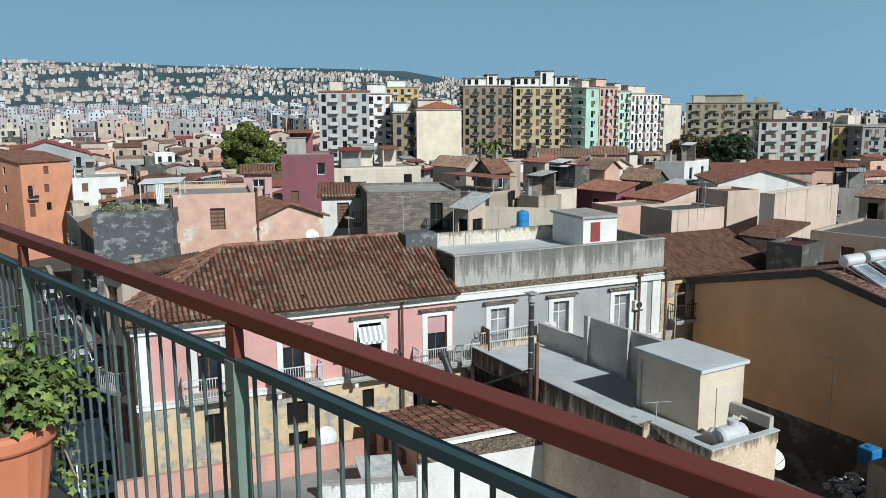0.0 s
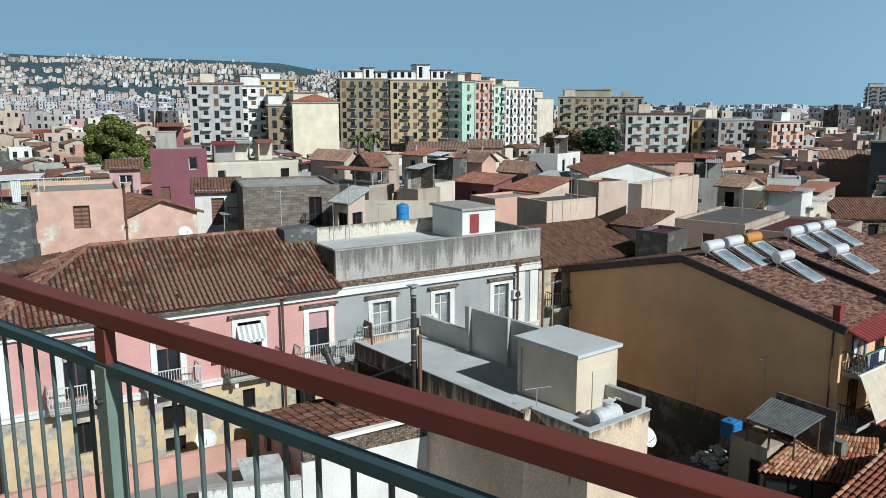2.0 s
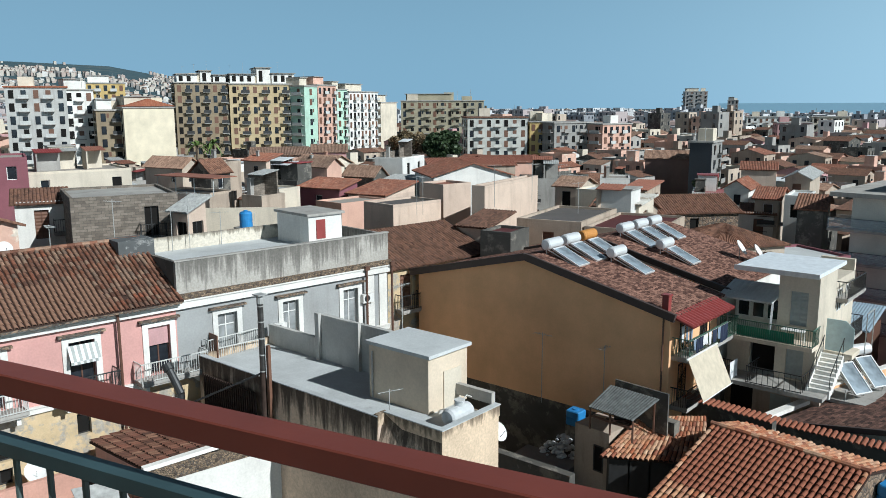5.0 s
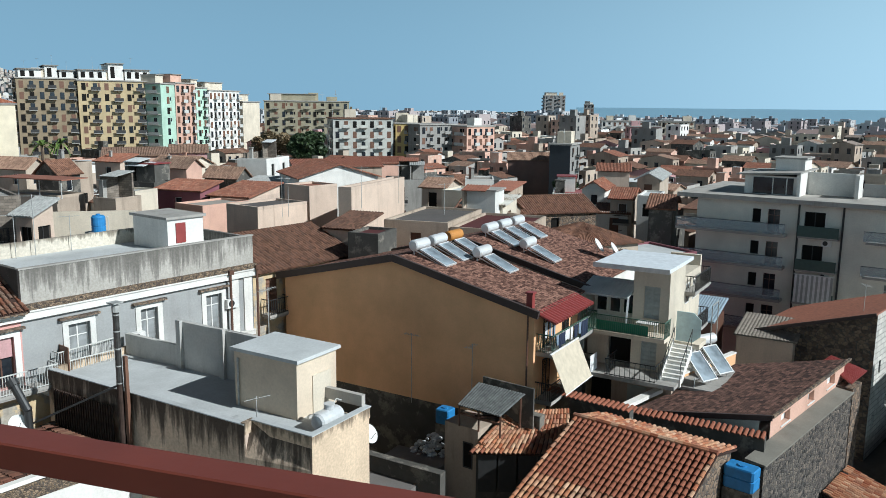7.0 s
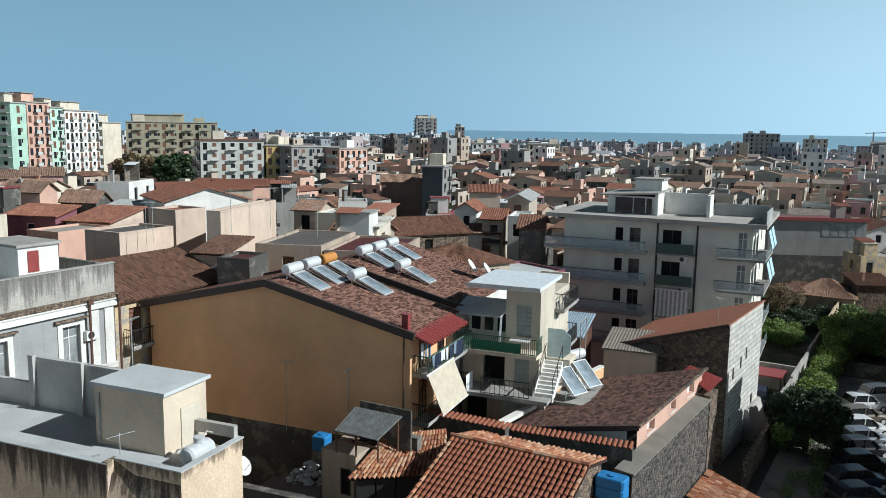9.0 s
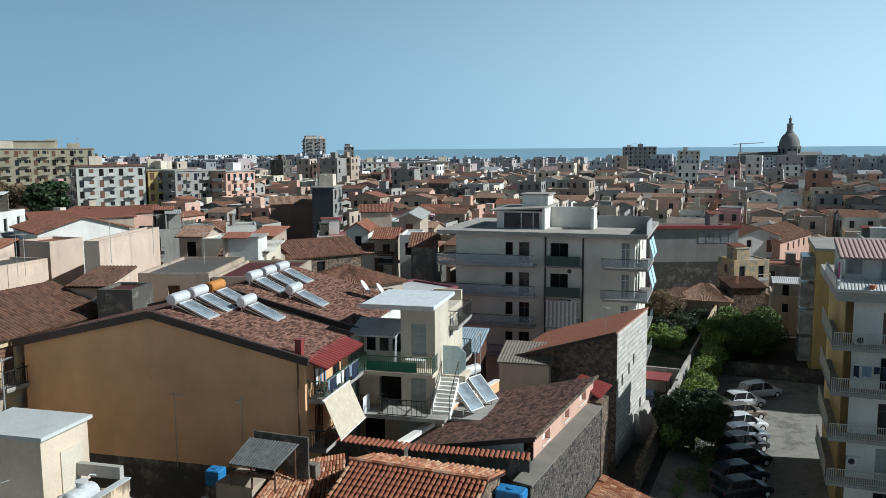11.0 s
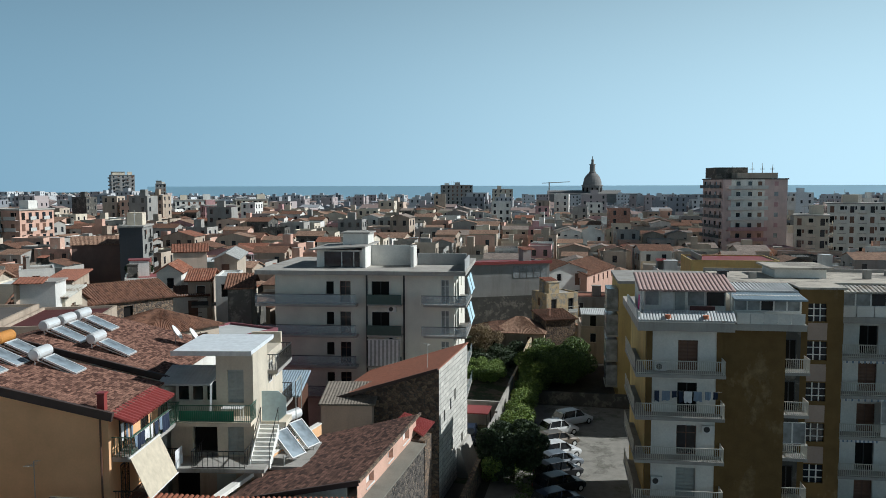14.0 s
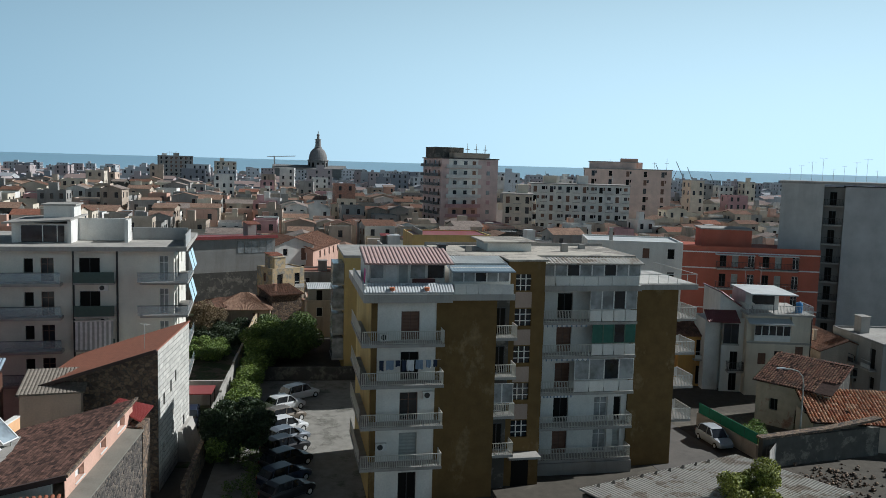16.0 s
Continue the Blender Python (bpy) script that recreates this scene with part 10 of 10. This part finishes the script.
flats(238.0, 36.0, -83, 8.6, 12, 16.8, CREAM, "cream terrace house with a flat roof", 3, 4, 2, True, "wall", seed=25)
flats(410.0, 567.6, -30, 17.5, 16, 34.4, plaster("grey_tower_paint", (0.32, 0.31, 0.30), 0.1), "grey high-rise tower far off", 5, 11, 4, True, "wall", seed=26)
flats(430.0, 539.9, -39, 8.1, 10, 27.2, GREYWALL, "slim grey tower far off", 3, 8, 3, False, seed=27)
flats(542.6, 339.9, -54, 24.4, 14, 25.6, GREYWALL, "grey twin-slab apartment tower", 7, 7, 3, False, seed=28)
flats(562.9, 305.2, -59, 15.7, 14, 22.3, CREAM, "cream apartment tower far off", 4, 7, 3, False, seed=29)
flats(268.8, 322.9, -36, 20.8, 14, 18.3, WHITE, "white terraced apartment house", 8, 5, 3, True, "wall", seed=30)
flats(283.0, 296.0, -36, 15.7, 12, 18.6, CREAM, "cream stepped apartment house", 6, 5, 3, True, "wall", seed=31)
flats(219.6, 246.6, -33, 12.0, 12, 17.6, ROSE, "pink apartment house with windows", 5, 5, 3, False, seed=32)


# ---- great church dome on the skyline ----
def church():
    t = thing("church", 830.0, 328.2, -4.0, -68, "great domed church of grey stone on the skyline", "church")
    STONE = plaster("grey_church_stone", (0.26, 0.25, 0.24), 0.3)
    part("nave", Shape().box(-48, 52, -14, 26, 0, 20.5), STONE, t)
    nr = Shape()
    slope(nr, (-48, -15, 20.5), (30, -15, 20.5), (30, 2, 24.0), (-48, 2, 24.0), 2.0, 0.1)
    part("nave_roof", nr, STONE, t)
    ring = lambda r, z: [(r * math.cos(2 * math.pi * i / 24), r * math.sin(2 * math.pi * i / 24), z) for i in range(24)]
    part("drum", Shape().loft([ring(10.4, 20.5), ring(10.4, 28.6), ring(11.5, 28.9), ring(11.5, 29.8), ring(10.0, 30.0)]), STONE, t)
    for i in range(12):
        a = 2 * math.pi * i / 12
        part("drum_window", Shape().box(-0.9, 0.9, -0.2, 0.2, 22.5, 27), DARK_IN, t, at=pose(10.45 * math.cos(a), 10.45 * math.sin(a), 0, 0, 0, math.degrees(a) + 90))
        part("pilaster", Shape().box(-0.5, 0.5, -0.5, 0.3, 20.6, 28.6), STONE, t, at=pose(10.5 * math.cos(a + 0.26), 10.5 * math.sin(a + 0.26), 0, 0, 0, math.degrees(a + 0.26) + 90))
    part("dome", Shape().loft([ring(9.9 * math.cos(q), 30.0 + 13.6 * math.sin(q)) for q in (0, 0.2, 0.4, 0.6, 0.8, 0.95, 1.1, 1.23)]), STONE, t)
    part("lantern", Shape().loft([ring(3.9, 42.6), ring(3.9, 44.0), ring(3.0, 44.2), ring(2.9, 51.2), ring(3.4, 51.4), ring(3.4, 52.0), ring(1.5, 52.3), ring(1.3, 55.5), ring(1.7, 55.7), ring(1.5, 57.0), ring(0.4, 57.8), ring(0.25, 61)]), STONE, t)
    return t


church()
KEEP.append((835, 325, 45))
cr = thing("tower_crane", 850.0, 388.0, 0, -50, "thin grey tower crane on the skyline", "crane")
part("mast", Shape().bar((0, 0, 0), (0, 0, 29), 1.2, 1.2), GREY_SHEET, cr)
part("jib", Shape().bar((-8, 0, 28), (24, 0, 29.5), 0.8, 0.8), GREY_SHEET, cr)

for k, (az, high, lean) in enumerate(((92.2, 26, 8), (92.9, 20, -6), (93.6, 30, 10), (94.2, 24, 7), (95.6, 17, 5))):
    h = thing("harbour_crane", 1180 * math.sin(radians(az)), 1180 * math.cos(radians(az)), 0, 0, "thin grey harbour crane far off", "crane", "harbour cranes")
    part("mast", Shape().bar((0, 0, 0), (0, 0, high * 0.7), 1.6, 1.6), GREY_SHEET, h)
    part("jib", Shape().bar((0, 0, high * 0.55), (0, lean, high * 1.25), 0.9, 0.9), GREY_SHEET, h)

# ---- trees of the middle distance ----
tree(-39.5, 165.4, 6, 16.5, 4.2, LEAF_OLIVE, 61, "broad evergreen tree among the roofs", 0.3, 900, 40)
tree(-34.0, 163.0, 4, 13.5, 4.4, LEAF_OLIVE, 62, "dark evergreen tree among the roofs", 0.28, 800, 30)
tree(-28.0, 160.0, 4, 10.0, 3.0, LEAF_DARK, 66, "small dark evergreen tree among the roofs", 0.25, 700, 22)
tree(71.6, 202.9, 6, 12.0, 4.5, LEAF_DARK, 63, "dark evergreen tree before apartment blocks", 0.45, 330, 26)
tree(66.0, 216.0, 6, 12.0, 5.0, LEAF_DRY, 64, "bare brown tree before apartment blocks", 0.4, 200, 26)
tree(104.0, 136.0, 0, 11.0, 3.0, LEAF_DARK, 65, "dark conifer beside a black house", 0.35, 330, 22)


def palm(x, y, z, high):
    t = thing("palm", x, y, z, 0, "tall palm with a tuft of fronds", "palm", "palms")
    part("trunk", Shape().rod((0, 0, -1), (0.2, 0, high), 0.35, 8, 0.25), BARK, t)
    sh, rnd = Shape(), random.Random(int(x))
    for i in range(26):
        a, up = rnd.uniform(0, 6.28), rnd.uniform(-0.2, 1.0)
        p = Vector((0.2, 0, high))
        for k in range(4):
            q = p + Vector((math.cos(a), math.sin(a), up - 0.45 * k)) * 0.75
            s = Vector((-math.sin(a), math.cos(a), 0)) * (0.28 - 0.05 * k)
            sh.face(p - s, p + s, q + s * 0.8, q - s * 0.8)
            p = q
    tagged(part("fronds", sh, LEAF, t), kind="stuff")
    return t


palm(8.6, 190.0, 3, 13.0)
palm(12.2, 190.0, 3, 13.5)

# ---- smaller houses between, one by one ----
rt = random.Random(77)
KEEP += [(*gx(36, 6), 11), (*gx(47, 6), 11), (*gx(58, 4), 11), (*gx(66, -3), 7)]
KEEP += [(78, 106, 7), (85, 115, 7), (92, 124, 8), (99, 133, 8), (-4, 42, 19), (14, 45, 22), (30, 36, 24), (60, 48, 20), (62, 40, 14), (66, 12, 24), (80, 30, 16), (95, 40, 12), (76, -8, 18), (90, 45, 10)]
SMALL = [(WHITE, "white"), (CREAM, "cream"), (BEIGE, "beige"), (STAINED, "stained"), (DARK_WALL, "sooty"), (GREYWALL, "grey"), (CONCRETE, "bare concrete"), (PINK_OLD, "faded pink"), (PEACH, "peach"), (BLOCKS, "bare-block"), (SALMON, "salmon"), (ROSE, "dusty pink"), (YELLOW, "yellow")]
OFTEN = (11, 14, 13, 12, 10, 10, 9, 8, 6, 6, 5, 3, 2)


def roof_frame(parent, a, b, z, w, d, high):
    """A bare pergola frame on a terrace."""
    fr = part("pergola", Shape().bar((a, b, z + high), (a + w, b, z + high), 0.07, 0.09), FRAME_WHITE, parent, "white pergola frame")
    part("beam", Shape().bar((a, b + d, z + high), (a + w, b + d, z + high), 0.07, 0.09), FRAME_WHITE, fr)
    for u in (a, a + w):
        part("post", Shape().bar((u, b, z), (u, b, z + high), 0.07, 0.07), FRAME_WHITE, fr)


def annexe(t, w, d, h, rnd, wall):
    """A lower or higher addition on part of a house's roof, with its own little roof."""
    u, v, q = w * rnd.uniform(0.35, 0.6), d * rnd.uniform(0.3, 0.5), rnd.uniform(1.9, 2.7)
    a, b = rnd.choice((0.22, w - u - 0.22)), rnd.choice((d - v - 0.22, d - v - 0.22, 0.22))
    room = part("roof_room", Shape().box(a, a + u, b, b + v, h + 0.06, h + q), wall, t)
    sh = Shape()
    slope(sh, (a - 0.25, b - 0.35, h + q), (a + u + 0.25, b - 0.35, h + q), (a + u + 0.25, b + v + 0.2, h + q + 0.4), (a - 0.25, b + v + 0.2, h + q + 0.4), 0.25, 0.04, 0.05)
    part("room_roof", sh, rnd.choice((TILES_ORANGE, TILES_TAN, GREY_SHEET, RUST_SHEET, LIGHT_ROOF)), room)
    part("room_door", Shape().box(a + u * 0.3, a + u * 0.3 + 0.8, b - 0.03, b - 0.001, h + 0.08, h + q - 0.25), rnd.choice((DARK_IN, SHUTTER, SHUTTER_GREY)), room)


CELL = 8.6
for i in range(-22, 23):
    for j in range(-4, 24):
        p = GX * (i * CELL) + GY * (j * CELL)
        x, y = p.x + rt.uniform(-0.9, 0.9), p.y + rt.uniform(-0.9, 0.9)
        r, a = math.hypot(x, y), bearing(x, y)
        w, d, k, st, q = rt.uniform(5.0, 8.4), rt.uniform(6, 8.6), rt.random(), rt.choice(("gable_x", "gable_y", "shed", "shed", "hip")), rt.choices(range(13), OFTEN)[0]
        h = rt.triangular(6.8, 10.8, 8.6) if a < 45 else rt.triangular(4.8, 9.2, 6.8)
        if a < 12:
            h += 2.2
        if not (62 < r < 180 and -36 < a < 112) or clear_of(x, y, 2.6):
            continue
        m, word = SMALL[q]
        ang = GRID + rt.choice((0, 0, -90))
        fx, fy = at_local(x, y, ang, -w / 2, -d / 2)
        if k < 0.42:
            tone = rt.choices((TILES_FAR, TILES_TAN, TILES_ORANGE), (5, 4, 2))[0]
            house(fx, fy, ang, w, d, h, st, m, tone, word + " old town house with a clay-tiled roof", MID, rise=min(w, d) * 0.15, most=1, keep=False, doors=0.3)
        else:
            t = house(fx, fy, ang, w, d, h, "flat", m, rt.choice((TERRACE, TERRACE, LIGHT_ROOF, BITUMEN, BITUMEN, RED_PAVE)), word + " town house with a cluttered roof terrace", MID, most=1, keep=False, doors=0.3)
            if rt.random() < 0.5:
                annexe(t, w, d, h, rt, rt.choice((m, WHITE, CREAM, CONCRETE)))
            elif rt.random() < 0.3:
                roof_frame(t, 0.4, 0.5, h + 0.06, w * 0.5, d * 0.4, 2.2)
        if rt.random() < 0.26:
            aerial(*at_local(fx, fy, ang, w / 2, d / 2), h + 0.2, rt.uniform(2, 3.6), rt.uniform(0, 180), 1)
        if rt.random() < 0.16 and k >= 0.42:
            water_tank(*at_local(fx, fy, ang, w * 0.25, d * 0.3), h + 0.06, 0.45, 1.1, rt.choice((BLUE_PLASTIC, BLUE_PLASTIC, PALE_PLASTIC)), "round plastic water tank on a roof terrace")
        if rt.random() < 0.2 and k >= 0.42:
            dish(*at_local(fx, fy, ang, w * 0.7, 0.4), h + 0.06, 150, 0.45, 0.9)

# ---- balcony ----
RAIL_YAW = 43.27
rail_way = Vector((-math.sin(radians(RAIL_YAW)), math.cos(radians(RAIL_YAW)), 0))
rail_out = Vector((math.cos(radians(RAIL_YAW)), math.sin(radians(RAIL_YAW)), 0))


RAIL_AT = rail_out * 1.04
FLOOR_Z = 23.33


def balcony_rail():
    t = thing("balcony_railing", RAIL_AT.x, RAIL_AT.y, FLOOR_Z, RAIL_YAW + 90, "red-topped green iron railing along a balcony", "railing")
    top = 1.164
    part("handrail", Shape().loft([[(x, y - 0.016, top - z) for y, z in ((-0.028, 0.042), (0.028, 0.042), (0.030, 0.040), (0.030, 0.0025), (0.0275, 0), (-0.0275, 0), (-0.030, 0.0025), (-0.030, 0.040))] for x in (-2.4, 6.6)]), RAIL_RED, t, "oxide-red square handrail")
    part("lower_rail", Shape().box(-2.4, 6.6, -0.018, 0.018, top - 0.162, top - 0.135), RAIL_GREEN, t)
    part("bottom_rail", Shape().box(-2.4, 6.6, -0.016, 0.016, 0.09, 0.115), RAIL_GREEN, t)
    bar = Shape().rod((0, 0, 0.11), (0, 0, top - 0.17), 0.0062, 8).mesh("bar", BAR_GREEN)
    post = Shape().box(-0.024, 0.024, -0.022, 0.022, 0, top - 0.144).mesh("post", POST_GREEN)
    stub = Shape().box(-0.023, 0.023, -0.015, 0.015, top - 0.144, top - 0.046).mesh("post_top", RAIL_RED)
    bolt = Shape().rod((0, 0.02, 0.93), (0, 0.036, 0.93), 0.008, 8).mesh("bolt", IRON)
    for k in range(-2, 3):
        s = 1.93 + 1.82 * k
        p = part("post", post, None, t, "worn pale green post", at=pose(s, 0, 0))
        part("post_top", stub, None, p)
        part("bolt", bolt, None, p)
        for i in range(1, 19):
            part("bar", bar, None, t, at=pose(s - 1.82 * i / 19, 0, 0))
    return t


balcony_rail()
slab = Shape().box(-2.6, 6.8, 0.05, 2.2, -0.3, 0)
tagged(part("balcony_floor", slab, TERRACE, at=pose(RAIL_AT.x, RAIL_AT.y, FLOOR_Z, 0, 0, RAIL_YAW + 90)), "grey paved balcony floor slab", "floor", kind="structure")
own = Shape().box(-4.5, 14, 2.2, 2.6, -FLOOR_Z, 10)
tagged(part("wall_behind", own, CREAM, at=pose(RAIL_AT.x, RAIL_AT.y, FLOOR_Z, 0, 0, RAIL_YAW + 90)), "cream wall of the building with the balcony", "wall", kind="structure")


def pot_plant():
    x, y = at_local(RAIL_AT.x, RAIL_AT.y, RAIL_YAW + 90, 2.87, 0.385)
    t = thing("potted_plant", x, y, FLOOR_Z + 0.075, 0, "bushy green ivy geranium in a ribbed terracotta pot", "potted plant")
    part("stand", Shape().box(-0.16, 0.16, -0.16, 0.16, -0.075, 0.22), IRON, t)
    rings = []
    for z, r in ((0.22, 0.125), (0.25, 0.13), (0.535, 0.172), (0.54, 0.192), (0.55, 0.198), (0.585, 0.2), (0.6, 0.192), (0.605, 0.18), (0.55, 0.16)):
        rings.append([((r + (0.004 if z < 0.536 else 0) * (i % 2)) * math.cos(2 * math.pi * i / 36), (r + (0.004 if z < 0.536 else 0) * (i % 2)) * math.sin(2 * math.pi * i / 36), z) for i in range(36)])
    pot = part("pot", Shape().loft(rings), TERRACOTTA, t, "ribbed terracotta pot")
    part("soil", Shape().rod((0, 0, 0.54), (0, 0, 0.575), 0.16, 16), SOIL, pot)
    rnd = random.Random(11)
    stems, tips = Shape(), []
    for k in range(26):
        a = rnd.uniform(0, 6.28)
        r = rnd.uniform(0.04, 0.25)
        high = rnd.uniform(0.66, 0.85 - 0.5 * max(0.0, r - 0.12)) if k < 24 else rnd.uniform(0.30, 0.40)
        r = r if k < 24 else 0.24
        tip = Vector((math.cos(a) * r, math.sin(a) * r, high))
        mid = Vector((math.cos(a) * r * 0.6, math.sin(a) * r * 0.6, 0.66 + 0.06 * rnd.random()))
        stems.rod((0.03 * math.cos(a), 0.03 * math.sin(a), 0.56), mid, 0.008, 5).rod(mid, tip, 0.006, 5, 0.004)
        tips += [tip, mid.lerp(tip, 0.5)]
    tagged(part("stems", stems, plain("pale_woody_stem", (0.30, 0.24, 0.17), 0.8), t), kind="stuff")
    lv = Shape()
    for tip in tips:
        for _ in range(22):
            p = tip + Vector((rnd.gauss(0, 0.045), rnd.gauss(0, 0.045), rnd.gauss(0, 0.035)))
            nor = Vector((rnd.gauss(0, 0.55), rnd.gauss(0, 0.55), 1)).normalized()
            nor = (nor + Vector((p.x, p.y, 0)) * 2.0).normalized()
            out = nor.cross(Vector((rnd.uniform(-1, 1), rnd.uniform(-1, 1), 0.1))).normalized()
            side = nor.cross(out)
            k, n0 = rnd.uniform(0.015, 0.027), len(lv.v)
            # five pointed lobes round a notch at the stalk
            edge = [(-0.15, 0.0), (-0.75, 0.55), (-0.15, 0.62), (0.25, 1.0), (0.45, 0.5), (1.15, 0.0), (0.45, -0.5), (0.25, -1.0), (-0.15, -0.62), (-0.75, -0.55)]
            lv.v += [tuple(p)] + [tuple(p + out * (a * k) + side * (b * k) - nor * (0.3 * k * (a * a + b * b))) for a, b in edge]
            for j in range(10):
                lv.f.append((n0, n0 + 1 + j, n0 + 1 + (j + 1) % 10))
                lv.s.append(0)
    tagged(part("leaves", lv, leafy("geranium_leaf", (0.035, 0.07, 0.014), (0.15, 0.20, 0.045)), t), kind="stuff")
    return t


pot_plant()

# ---- joined town beyond ----
far_town("near_roofs", 178, 420, 8.8, 5, 2.6, "low houses with clay-tile and terrace roofs, crowded together")
far_town("far_city", 420, 1200, 13.0, 7, 3.0, "crowded distant town houses and flats", 0.12, cool=True)
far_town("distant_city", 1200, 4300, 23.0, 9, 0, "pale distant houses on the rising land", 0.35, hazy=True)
